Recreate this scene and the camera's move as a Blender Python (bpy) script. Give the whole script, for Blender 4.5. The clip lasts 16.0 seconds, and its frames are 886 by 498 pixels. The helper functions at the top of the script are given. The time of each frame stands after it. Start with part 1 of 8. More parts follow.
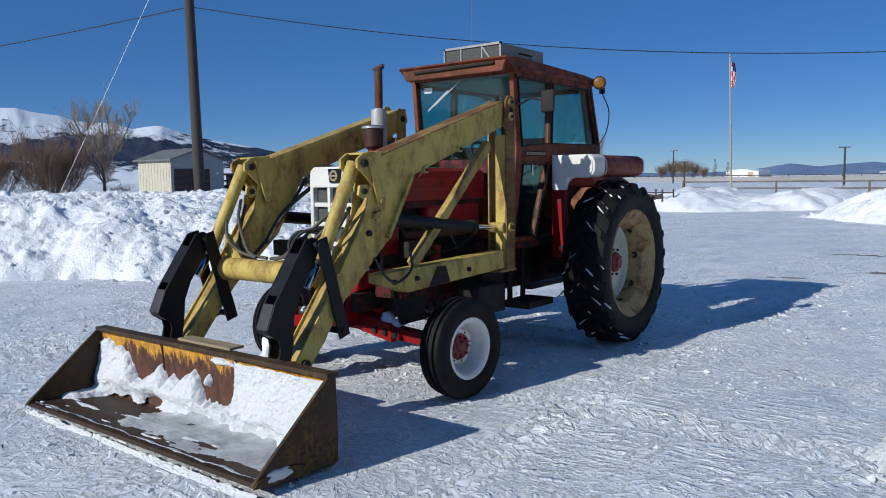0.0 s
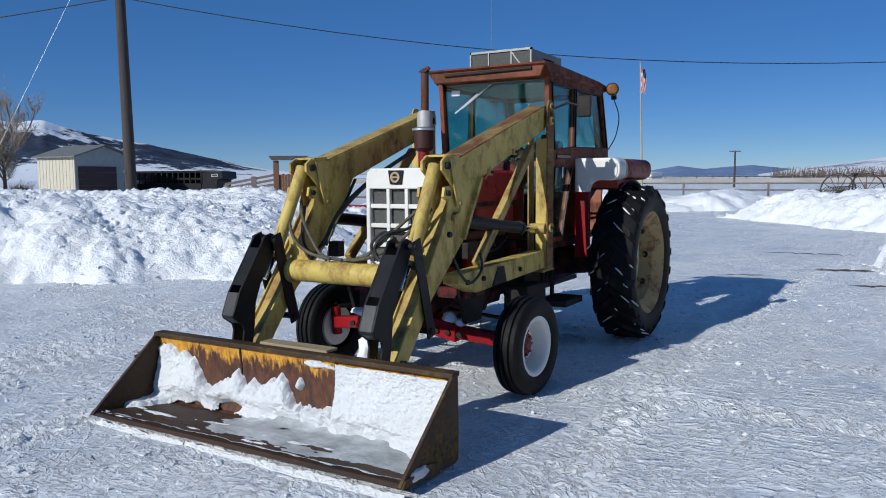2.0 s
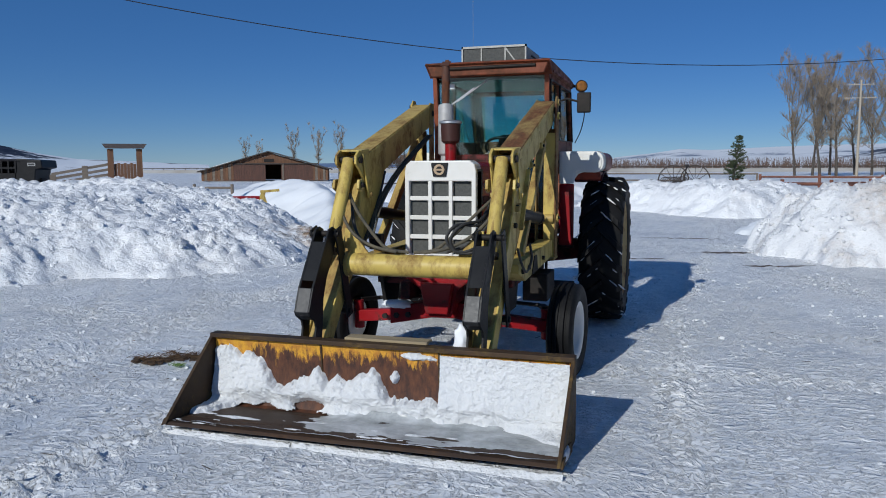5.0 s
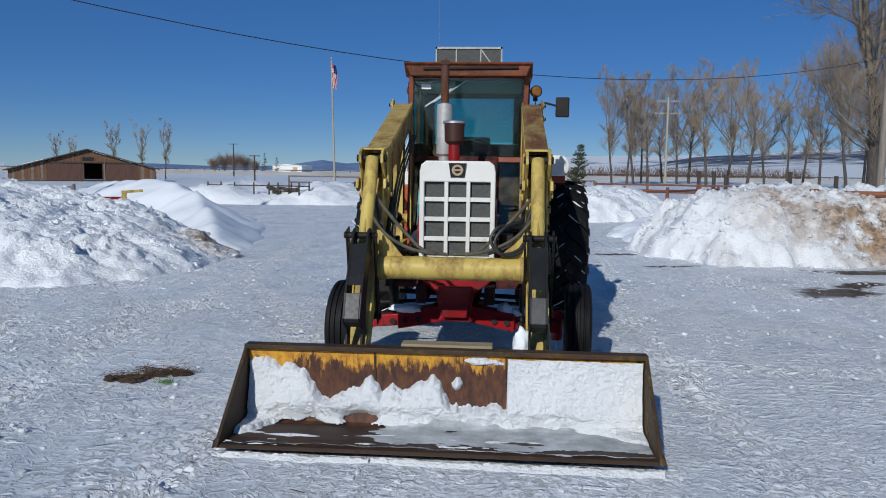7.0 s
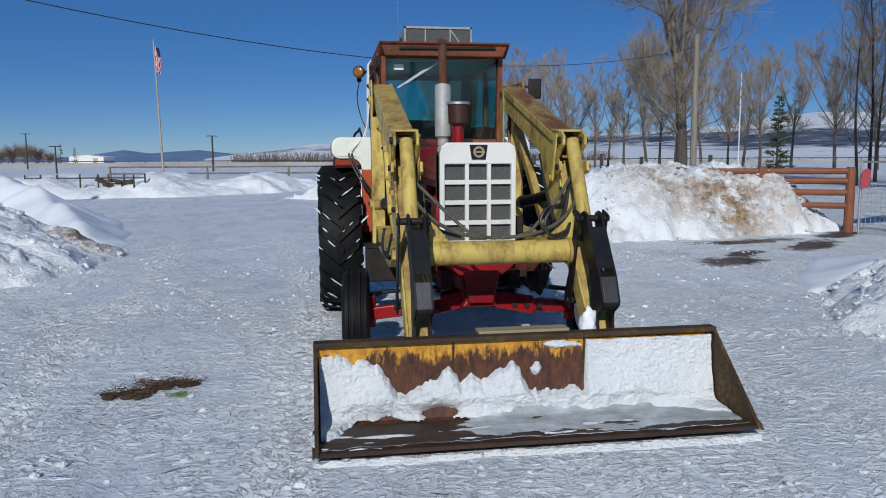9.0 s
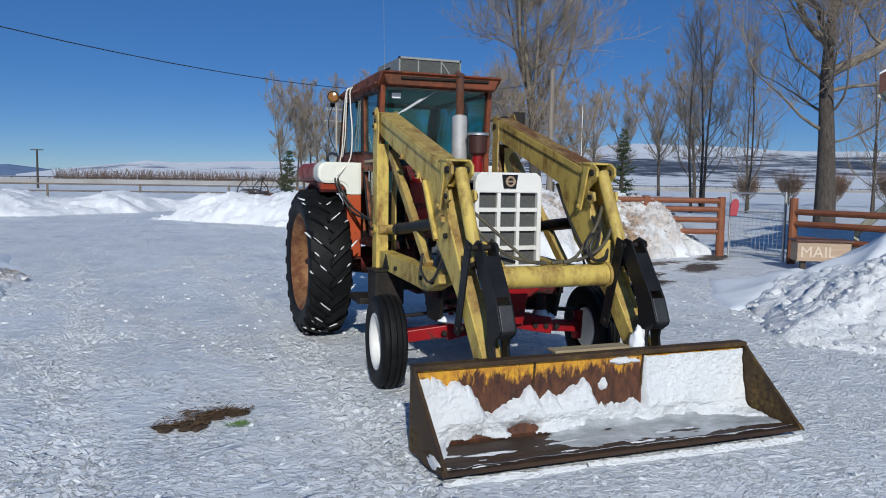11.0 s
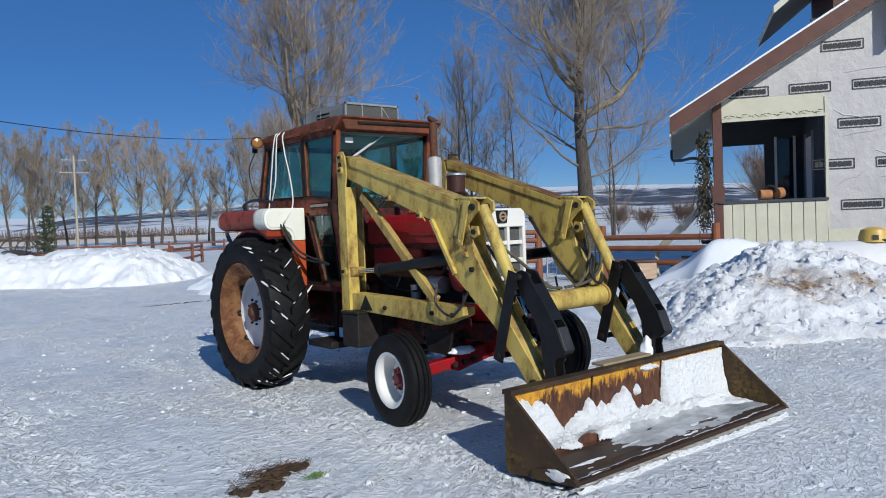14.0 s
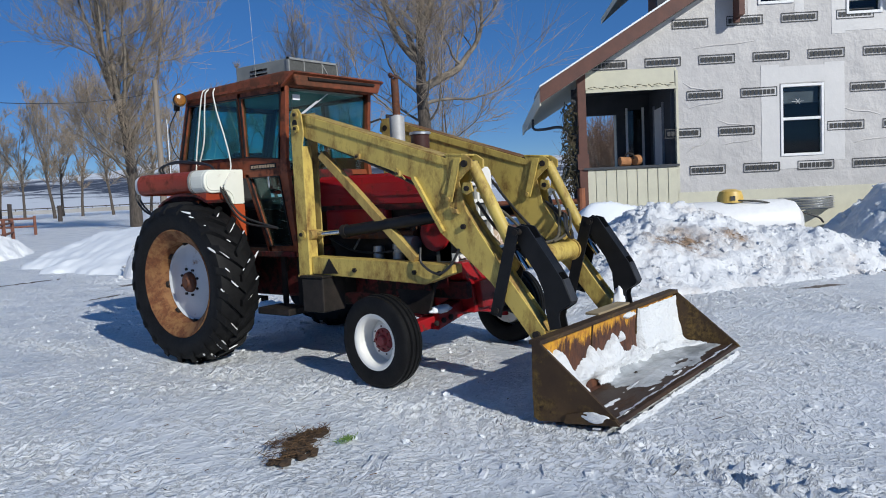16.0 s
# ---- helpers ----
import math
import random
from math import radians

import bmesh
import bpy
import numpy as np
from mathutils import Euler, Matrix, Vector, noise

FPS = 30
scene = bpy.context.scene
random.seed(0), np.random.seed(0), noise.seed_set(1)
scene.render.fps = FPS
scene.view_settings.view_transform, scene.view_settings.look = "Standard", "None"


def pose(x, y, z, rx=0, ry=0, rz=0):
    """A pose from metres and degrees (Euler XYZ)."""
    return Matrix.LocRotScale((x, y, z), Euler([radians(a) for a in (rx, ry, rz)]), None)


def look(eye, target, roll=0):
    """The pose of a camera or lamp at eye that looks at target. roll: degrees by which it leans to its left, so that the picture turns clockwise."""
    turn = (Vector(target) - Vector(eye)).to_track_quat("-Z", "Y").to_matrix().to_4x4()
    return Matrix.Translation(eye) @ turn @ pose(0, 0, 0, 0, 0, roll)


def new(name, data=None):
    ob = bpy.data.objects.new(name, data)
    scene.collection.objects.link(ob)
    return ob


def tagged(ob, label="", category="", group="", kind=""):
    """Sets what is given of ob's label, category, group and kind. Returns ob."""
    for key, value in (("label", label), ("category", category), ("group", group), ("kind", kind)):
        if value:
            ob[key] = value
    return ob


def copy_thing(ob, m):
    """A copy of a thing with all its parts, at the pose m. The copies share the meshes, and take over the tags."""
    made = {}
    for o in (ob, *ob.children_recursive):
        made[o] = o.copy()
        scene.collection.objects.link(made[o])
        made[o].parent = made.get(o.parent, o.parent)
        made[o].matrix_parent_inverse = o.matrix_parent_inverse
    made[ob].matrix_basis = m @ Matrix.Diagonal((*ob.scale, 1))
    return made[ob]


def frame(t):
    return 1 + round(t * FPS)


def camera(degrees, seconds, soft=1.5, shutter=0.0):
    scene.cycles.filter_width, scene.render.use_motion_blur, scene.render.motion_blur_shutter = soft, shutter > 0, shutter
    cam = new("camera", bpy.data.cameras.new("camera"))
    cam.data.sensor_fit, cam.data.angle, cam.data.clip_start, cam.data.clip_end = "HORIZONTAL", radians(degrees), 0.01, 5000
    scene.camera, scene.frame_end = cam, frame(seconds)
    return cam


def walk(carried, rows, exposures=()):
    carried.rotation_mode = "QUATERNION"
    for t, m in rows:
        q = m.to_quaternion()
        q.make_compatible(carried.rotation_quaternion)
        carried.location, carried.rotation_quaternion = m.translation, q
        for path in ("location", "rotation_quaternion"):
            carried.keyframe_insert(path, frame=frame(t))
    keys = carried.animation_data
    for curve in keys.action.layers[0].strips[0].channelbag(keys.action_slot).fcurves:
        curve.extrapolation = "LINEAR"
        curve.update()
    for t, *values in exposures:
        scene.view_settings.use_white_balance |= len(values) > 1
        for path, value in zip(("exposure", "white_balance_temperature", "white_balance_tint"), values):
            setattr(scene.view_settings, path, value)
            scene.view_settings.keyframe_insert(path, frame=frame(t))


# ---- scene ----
cam = camera(60.2, 16.0, 1.0)
PATH = [
    (0, (4.223, -2.314, 1.581), (3.004, -0.739, 1.398), -0.8),
    (0.5, (4.045, -2.555, 1.597), (2.862, -0.955, 1.396), -1.0),
    (1, (3.816, -2.673, 1.586), (2.677, -1.041, 1.385), -0.6),
    (1.5, (3.53, -2.812, 1.608), (2.459, -1.13, 1.446), -0.5),
    (2, (3.277, -3.074, 1.61), (2.27, -1.357, 1.424), -0.4),
    (2.5, (3.023, -3.198, 1.602), (2.063, -1.457, 1.387), -0.2),
    (3, (2.795, -3.32, 1.63), (1.928, -1.53, 1.422), -0.1),
    (3.5, (2.573, -3.561, 1.627), (1.819, -1.724, 1.388), -0.3),
    (4, (2.373, -3.695, 1.645), (1.668, -1.843, 1.377), -0.4),
    (4.5, (2.097, -3.785, 1.642), (1.437, -1.912, 1.405), -0.4),
    (7, (0.331, -4.003, 1.604), (0.183, -2.018, 1.402), 0.8),
    (7.5, (-0.055, -3.927, 1.582), (-0.084, -1.939, 1.368), 0.6),
    (8, (-0.455, -3.888, 1.578), (-0.357, -1.902, 1.367), 0.5),
    (8.5, (-0.836, -3.876, 1.584), (-0.637, -1.9, 1.351), -0.3),
    (9, (-1.176, -3.772, 1.565), (-0.858, -1.812, 1.331), -0.3),
    (11.5, (-3.007, -3.515, 1.608), (-2.197, -1.692, 1.457), 0.4),
    (12, (-3.334, -3.365, 1.58), (-2.423, -1.589, 1.459), -0.5),
    (12.5, (-3.664, -3.244, 1.573), (-2.622, -1.54, 1.467), -0.9),
    (13, (-4.005, -3.186, 1.602), (-2.888, -1.531, 1.476), -1.4),
    (13.5, (-4.282, -3.009, 1.563), (-3.08, -1.413, 1.474), -1.5),
    (14, (-4.498, -2.829, 1.573), (-3.223, -1.29, 1.507), -2.1),
    (14.5, (-4.795, -2.659, 1.55), (-3.436, -1.197, 1.431), -3.0),
    (15, (-4.993, -2.458, 1.549), (-3.549, -1.083, 1.401), -3.3),
    (15.5, (-5.168, -2.169, 1.541), (-3.656, -0.867, 1.399), -3.1),
    (16, (-5.36, -1.871, 1.508), (-3.767, -0.671, 1.352), -2.7),
]
walk(cam, [(t, look(eye, target, roll)) for t, eye, target, roll in PATH], [(0, 0.03, 6120, 6), (3, -0.05, 6120, 6), (4.5, -0.2, 6120, 6), (7, -0.26, 6120, 6), (9, -0.26, 6120, 6), (11.5, -0.06, 6220, 6), (13, 0.0, 6220, 6), (16, 0.0, 6270, 6)])

# world, sun
SUN = Vector((-0.264, -0.889, 0.492)).normalized()
world = bpy.data.worlds.new("sky")
scene.world = world
world.use_nodes = True
wn, wl = world.node_tree.nodes, world.node_tree.links
sky = wn.new("ShaderNodeTexSky")
sky.sky_type = "NISHITA"
sky.sun_disc = False
sky.sun_elevation = math.asin(SUN.z)
sky.sun_rotation = math.atan2(SUN.x, SUN.y)
sky.altitude, sky.air_density, sky.dust_density, sky.ozone_density = 1900, 0.8, 0.05, 4.3
wn["Background"].inputs["Strength"].default_value = 0.068
deep = wn.new("ShaderNodeHueSaturation")
deep.inputs["Saturation"].default_value = 1.22
deep.inputs["Hue"].default_value = 0.513
wl.new(sky.outputs[0], deep.inputs["Color"])
even = wn.new("ShaderNodeMix")
even.data_type = "RGBA"
even.inputs[0].default_value = 0.34
even.inputs[7].default_value = (1.25, 3.5, 7.7, 1)
wl.new(deep.outputs[0], even.inputs[6])
wl.new(even.outputs[2], wn["Background"].inputs[0])
lamp = bpy.data.lights.new("sun", "SUN")
lamp.energy, lamp.angle, lamp.color = 4.1, radians(0.53), (1.0, 0.95, 0.88)
new("sun", lamp).matrix_world = look(SUN * 60, (0, 0, 0))


# ---- materials ----
def shader(name):
    m = bpy.data.materials.new(name)
    m.use_nodes = True
    n, l = m.node_tree.nodes, m.node_tree.links
    return m, n, l, n["Principled BSDF"]


def noise_node(n, l, scale, detail=4.0, rough=0.6, coord="Object", stretch=None):
    tc = n.new("ShaderNodeTexCoord")
    nt = n.new("ShaderNodeTexNoise")
    nt.inputs["Scale"].default_value, nt.inputs["Detail"].default_value, nt.inputs["Roughness"].default_value = scale, detail, rough
    if stretch:
        mp = n.new("ShaderNodeMapping")
        mp.inputs["Scale"].default_value = stretch
        l.new(tc.outputs[coord], mp.inputs[0])
        l.new(mp.outputs[0], nt.inputs[0])
    else:
        l.new(tc.outputs[coord], nt.inputs[0])
    return nt.outputs[0]


def ramp(n, l, fac, lo, hi, ca=(0, 0, 0, 1), cb=(1, 1, 1, 1)):
    r = n.new("ShaderNodeValToRGB")
    r.color_ramp.elements[0].position, r.color_ramp.elements[1].position = lo, hi
    r.color_ramp.elements[0].color, r.color_ramp.elements[1].color = ca, cb
    l.new(fac, r.inputs[0])
    return r.outputs[0]


def blend(n, l, fac, a, b):
    x = n.new("ShaderNodeMix")
    x.data_type = "RGBA"
    if isinstance(fac, float):
        x.inputs[0].default_value = fac
    else:
        l.new(fac, x.inputs[0])
    for s, v in ((x.inputs[6], a), (x.inputs[7], b)):
        if isinstance(v, tuple):
            s.default_value = (*v[:3], 1)
        else:
            l.new(v, s)
    return x.outputs[2]


def relief(n, l, bsdf, height, strength, dist):
    b = n.new("ShaderNodeBump")
    b.inputs["Strength"].default_value, b.inputs["Distance"].default_value = strength, dist
    l.new(height, b.inputs["Height"])
    l.new(b.outputs[0], bsdf.inputs["Normal"])


def surface(name, a, b, scale=6.0, rough=0.6, metal=0.0, bump=0.3, bscale=60.0, dist=0.004, lo=0.35, hi=0.65, stretch=None, spec=0.5):
    """Two tones of one stuff, mixed by broad noise, with fine relief."""
    m, n, l, p = shader(name)
    f = ramp(n, l, noise_node(n, l, scale, 6, 0.65, stretch=stretch), lo, hi)
    l.new(blend(n, l, f, a, b), p.inputs["Base Color"])
    fine = noise_node(n, l, bscale, 4, 0.6, stretch=stretch)
    r = n.new("ShaderNodeMapRange")
    r.inputs[3].default_value, r.inputs[4].default_value = max(rough - 0.12, 0.05), min(rough + 0.12, 1)
    l.new(fine, r.inputs[0])
    l.new(r.outputs[0], p.inputs["Roughness"])
    p.inputs["Metallic"].default_value = metal
    p.inputs["Specular IOR Level"].default_value = spec
    if bump:
        relief(n, l, p, fine, bump, dist)
    return m


def worn(name, paint, paint2, rust, rust2, amount=0.5, scale=5.0, rough=0.45, soft=0.06, stretch=None):
    """Old paint, faded in broad patches, broken through to rust."""
    m, n, l, p = shader(name)
    faded = blend(n, l, ramp(n, l, noise_node(n, l, 2.2, 5, 0.6), 0.35, 0.65), paint, paint2)
    rusty = blend(n, l, ramp(n, l, noise_node(n, l, 30, 5, 0.7), 0.35, 0.65), rust, rust2)
    grain = noise_node(n, l, scale, 8, 0.72, stretch=stretch)
    k = ramp(n, l, grain, amount - soft, amount + soft, (1, 1, 1, 1), (0, 0, 0, 1))
    l.new(blend(n, l, k, faded, rusty), p.inputs["Base Color"])
    r = n.new("ShaderNodeMapRange")
    r.inputs[3].default_value, r.inputs[4].default_value = rough, 0.85
    l.new(k, r.inputs[0])
    l.new(r.outputs[0], p.inputs["Roughness"])
    p.inputs["Specular IOR Level"].default_value = 0.3
    relief(n, l, p, noise_node(n, l, 70, 5, 0.7), 0.35, 0.003)
    return m


def clear(name, tint, rough=0.02, dust=0.0):
    """Thin tinted pane, a little dusty."""
    m, n, l, p = shader(name)
    out = n["Material Output"]
    t, g, d = n.new("ShaderNodeBsdfTransparent"), n.new("ShaderNodeBsdfGlossy"), n.new("ShaderNodeBsdfDiffuse")
    t.inputs[0].default_value = (*tint, 1)
    d.inputs[0].default_value = (0.45, 0.55, 0.52, 1)
    g.inputs["Roughness"].default_value = rough
    face = n.new("ShaderNodeLayerWeight")
    face.inputs[0].default_value = 0.5
    power = n.new("ShaderNodeMath")
    power.operation = "POWER"
    power.inputs[1].default_value = 4.0
    l.new(face.outputs["Facing"], power.inputs[0])
    gloss = n.new("ShaderNodeMath")
    gloss.operation = "MULTIPLY_ADD"
    gloss.inputs[1].default_value, gloss.inputs[2].default_value = 0.9, 0.04
    l.new(power.outputs[0], gloss.inputs[0])
    film = n.new("ShaderNodeMath")
    film.operation = "MULTIPLY"
    film.inputs[1].default_value = dust * 2
    l.new(noise_node(n, l, 4, 6, 0.65), film.inputs[0])
    mx, mx2 = n.new("ShaderNodeMixShader"), n.new("ShaderNodeMixShader")
    l.new(film.outputs[0], mx.inputs[0])
    l.new(t.outputs[0], mx.inputs[1])
    l.new(d.outputs[0], mx.inputs[2])
    l.new(gloss.outputs[0], mx2.inputs[0])
    l.new(mx.outputs[0], mx2.inputs[1])
    l.new(g.outputs[0], mx2.inputs[2])
    l.new(mx2.outputs[0], out.inputs[0])
    return m


RUST, RUST2 = (0.16, 0.055, 0.022), (0.06, 0.025, 0.014)
M = {}
M["loader"] = worn("loader_paint", (0.575, 0.435, 0.11), (0.47, 0.35, 0.095), (0.24, 0.13, 0.04), (0.11, 0.05, 0.02), 0.43, 7.0, 0.42, 0.11, stretch=(1, 1, 0.5))
M["loader_rust"] = worn("rusted_flange", (0.36, 0.27, 0.09), (0.26, 0.17, 0.06), (0.17, 0.07, 0.028), (0.09, 0.04, 0.02), 0.56, 7.0, 0.6, 0.14, stretch=(1, 0.35, 1))
M["loader_old"] = worn("loader_paint_old", (0.47, 0.345, 0.10), (0.36, 0.25, 0.08), (0.22, 0.11, 0.04), (0.11, 0.055, 0.022), 0.44, 7.0, 0.5, 0.12, stretch=(1, 1, 0.5))
M["red"] = worn("red_paint", (0.30, 0.009, 0.013), (0.20, 0.007, 0.010), (0.08, 0.02, 0.015), (0.04, 0.02, 0.015), 0.38, 8, 0.35)
M["hub_red"] = worn("hub_red", (0.26, 0.035, 0.04), (0.20, 0.03, 0.032), (0.22, 0.14, 0.12), (0.10, 0.06, 0.05), 0.42, 20, 0.5)
M["belly"] = worn("oily_shaded_red", (0.12, 0.009, 0.009), (0.06, 0.008, 0.008), (0.012, 0.009, 0.008), (0.02, 0.013, 0.01), 0.5, 6, 0.6)
M["cab"] = worn("cab_paint", (0.25, 0.062, 0.022), (0.18, 0.045, 0.018), (0.12, 0.042, 0.022), (0.06, 0.026, 0.017), 0.47, 6, 0.5)
M["roofskin"] = worn("roof_rust", (0.20, 0.052, 0.022), (0.15, 0.042, 0.02), (0.12, 0.045, 0.022), (0.08, 0.034, 0.02), 0.5, 5, 0.6)
M["fender_red"] = worn("fender_paint", (0.30, 0.045, 0.018), (0.22, 0.034, 0.016), (0.16, 0.04, 0.025), (0.09, 0.03, 0.017), 0.42, 6, 0.45)
M["white"] = worn("white_paint", (0.74, 0.73, 0.70), (0.66, 0.65, 0.61), (0.42, 0.36, 0.28), (0.30, 0.2, 0.13), 0.31, 7, 0.35)
M["cream"] = worn("cream_paint", (0.58, 0.62, 0.52), (0.50, 0.54, 0.45), (0.28, 0.16, 0.08), (0.2, 0.1, 0.05), 0.36, 6, 0.5)
M["fender_white"] = worn("fender_white", (0.74, 0.74, 0.66), (0.66, 0.66, 0.58), (0.40, 0.30, 0.2), (0.25, 0.14, 0.08), 0.33, 6, 0.42)
M["fender_orange"] = worn("fender_orange", (0.44, 0.075, 0.022), (0.36, 0.062, 0.02), (0.26, 0.055, 0.025), (0.14, 0.04, 0.02), 0.38, 5, 0.45)
M["seam_grey"] = surface("seam_grey", (0.36, 0.34, 0.30), (0.26, 0.24, 0.21), 14, 0.6)
M["greydisc"] = worn("grey_disc", (0.55, 0.57, 0.60), (0.45, 0.47, 0.5), (0.25, 0.15, 0.09), (0.2, 0.1, 0.05), 0.34, 6, 0.4)
M["rustrim"] = worn("rust_rim", (0.25, 0.125, 0.05), (0.20, 0.10, 0.04), (0.17, 0.066, 0.027), (0.10, 0.04, 0.02), 0.5, 7, 0.65)
M["tanrim"] = worn("tan_rim", (0.42, 0.31, 0.14), (0.36, 0.26, 0.12), (0.24, 0.12, 0.05), (0.16, 0.08, 0.04), 0.45, 7, 0.65)
M["black"] = surface("black_steel", (0.006, 0.0065, 0.008), (0.012, 0.0125, 0.014), 5, 0.45, 0, 0.25, 40, spec=0.22)
M["dark_grey"] = surface("dark_grey_steel", (0.018, 0.019, 0.022), (0.04, 0.04, 0.042), 7, 0.5, 0.2, 0.3, 45)
M["dark"] = surface("dark_iron", (0.010, 0.009, 0.008), (0.026, 0.020, 0.017), 8, 0.65, 0.1, 0.3, 50, spec=0.3)
M["rubber"] = surface("tyre_rubber", (0.004, 0.004, 0.0045), (0.009, 0.009, 0.0095), 9, 0.62, 0, 0.4, 45, 0.004, spec=0.18)
M["hose"] = surface("hose_rubber", (0.012, 0.012, 0.012), (0.03, 0.028, 0.025), 20, 0.5)
M["hose_tan"] = surface("muddy_hose", (0.12, 0.10, 0.06), (0.05, 0.045, 0.035), 14, 0.7)
M["steel"] = surface("galvanised_steel", (0.52, 0.53, 0.54), (0.40, 0.41, 0.42), 12, 0.4, 0.75)
M["muffler"] = surface("muffler_skin", (0.46, 0.46, 0.46), (0.34, 0.33, 0.32), 9, 0.6, 0.25)
M["precleaner"] = worn("brown_precleaner", (0.06, 0.022, 0.018), (0.045, 0.02, 0.016), RUST, RUST2, 0.36, 9, 0.5)
M["rustpipe"] = worn("rusty_pipe", (0.10, 0.045, 0.03), (0.065, 0.034, 0.025), RUST, RUST2, 0.5, 9, 0.7)
M["acbox"] = surface("air_conditioner_shell", (0.26, 0.27, 0.25), (0.19, 0.20, 0.19), 5, 0.5)
M["mesh"] = surface("grille_mesh", (0.055, 0.058, 0.055), (0.09, 0.092, 0.088), 60, 0.8, 0, 0.9, 160, 0.004)
M["glass"] = clear("cab_glass", (0.54, 0.79, 0.77), 0.02, 0.006)
M["houseglass"] = clear("window_glass", (0.55, 0.6, 0.62))
M["seat"] = surface("seat_vinyl", (0.015, 0.015, 0.017), (0.03, 0.03, 0.03), 8, 0.5)
M["amber"] = surface("amber_lens", (0.28, 0.115, 0.02), (0.18, 0.075, 0.015), 20, 0.2, 0, 0.2)
M["tan"] = surface("tan_badge", (0.42, 0.31, 0.2), (0.36, 0.26, 0.17), 20, 0.4, 0.3)
M["sticker"] = surface("white_sticker", (0.8, 0.8, 0.8), (0.72, 0.72, 0.72), 30, 0.5)
M["cord"] = surface("white_cord", (0.72, 0.71, 0.66), (0.6, 0.58, 0.52), 60, 0.8)
M["chrome"] = surface("polished_rod", (0.6, 0.6, 0.6), (0.5, 0.5, 0.5), 20, 0.15, 1.0, 0.1)
M["wood"] = surface("grey_board", (0.34, 0.27, 0.16), (0.24, 0.19, 0.12), 10, 0.8, 0, 0.5, 40, 0.004, stretch=(0.3, 3, 3))


def bucket_steel():
    m, n, l, p = shader("bucket_steel")
    tc = n.new("ShaderNodeTexCoord")
    sep = n.new("ShaderNodeSeparateXYZ")
    l.new(tc.outputs["Object"], sep.inputs[0])
    grain = noise_node(n, l, 9, 8, 0.75, stretch=(1.3, 1.0, 0.35))
    up = n.new("ShaderNodeMath")
    up.operation = "MULTIPLY_ADD"
    up.inputs[1].default_value, up.inputs[2].default_value = 1.5, -0.42
    l.new(sep.outputs[2], up.inputs[0])
    add = n.new("ShaderNodeMath")
    l.new(up.outputs[0], add.inputs[0])
    l.new(grain, add.inputs[1])
    k = ramp(n, l, add.outputs[0], 0.68, 0.76)
    yellow = blend(n, l, ramp(n, l, noise_node(n, l, 30, 5), 0.4, 0.6), (0.60, 0.31, 0.022), (0.42, 0.18, 0.02))
    rust = blend(n, l, ramp(n, l, noise_node(n, l, 14, 7, 0.74, stretch=(1.5, 1, 0.6)), 0.38, 0.64), (0.036, 0.013, 0.008), (0.12, 0.042, 0.016))
    l.new(blend(n, l, k, rust, yellow), p.inputs["Base Color"])
    p.inputs["Roughness"].default_value = 0.7
    relief(n, l, p, noise_node(n, l, 60, 5, 0.7), 0.4, 0.004)
    return m


M["bucket"] = bucket_steel()
M["bucket_out"] = worn("bucket_outside", (0.070, 0.040, 0.018), (0.030, 0.018, 0.011), (0.15, 0.095, 0.028), (0.020, 0.012, 0.009), 0.45, 4, 0.65)
M["bucket_floor"] = worn("bucket_floor", (0.058, 0.034, 0.020), (0.036, 0.022, 0.015), (0.10, 0.050, 0.024), (0.030, 0.018, 0.013), 0.42, 5, 0.6, stretch=(0.5, 2, 2))


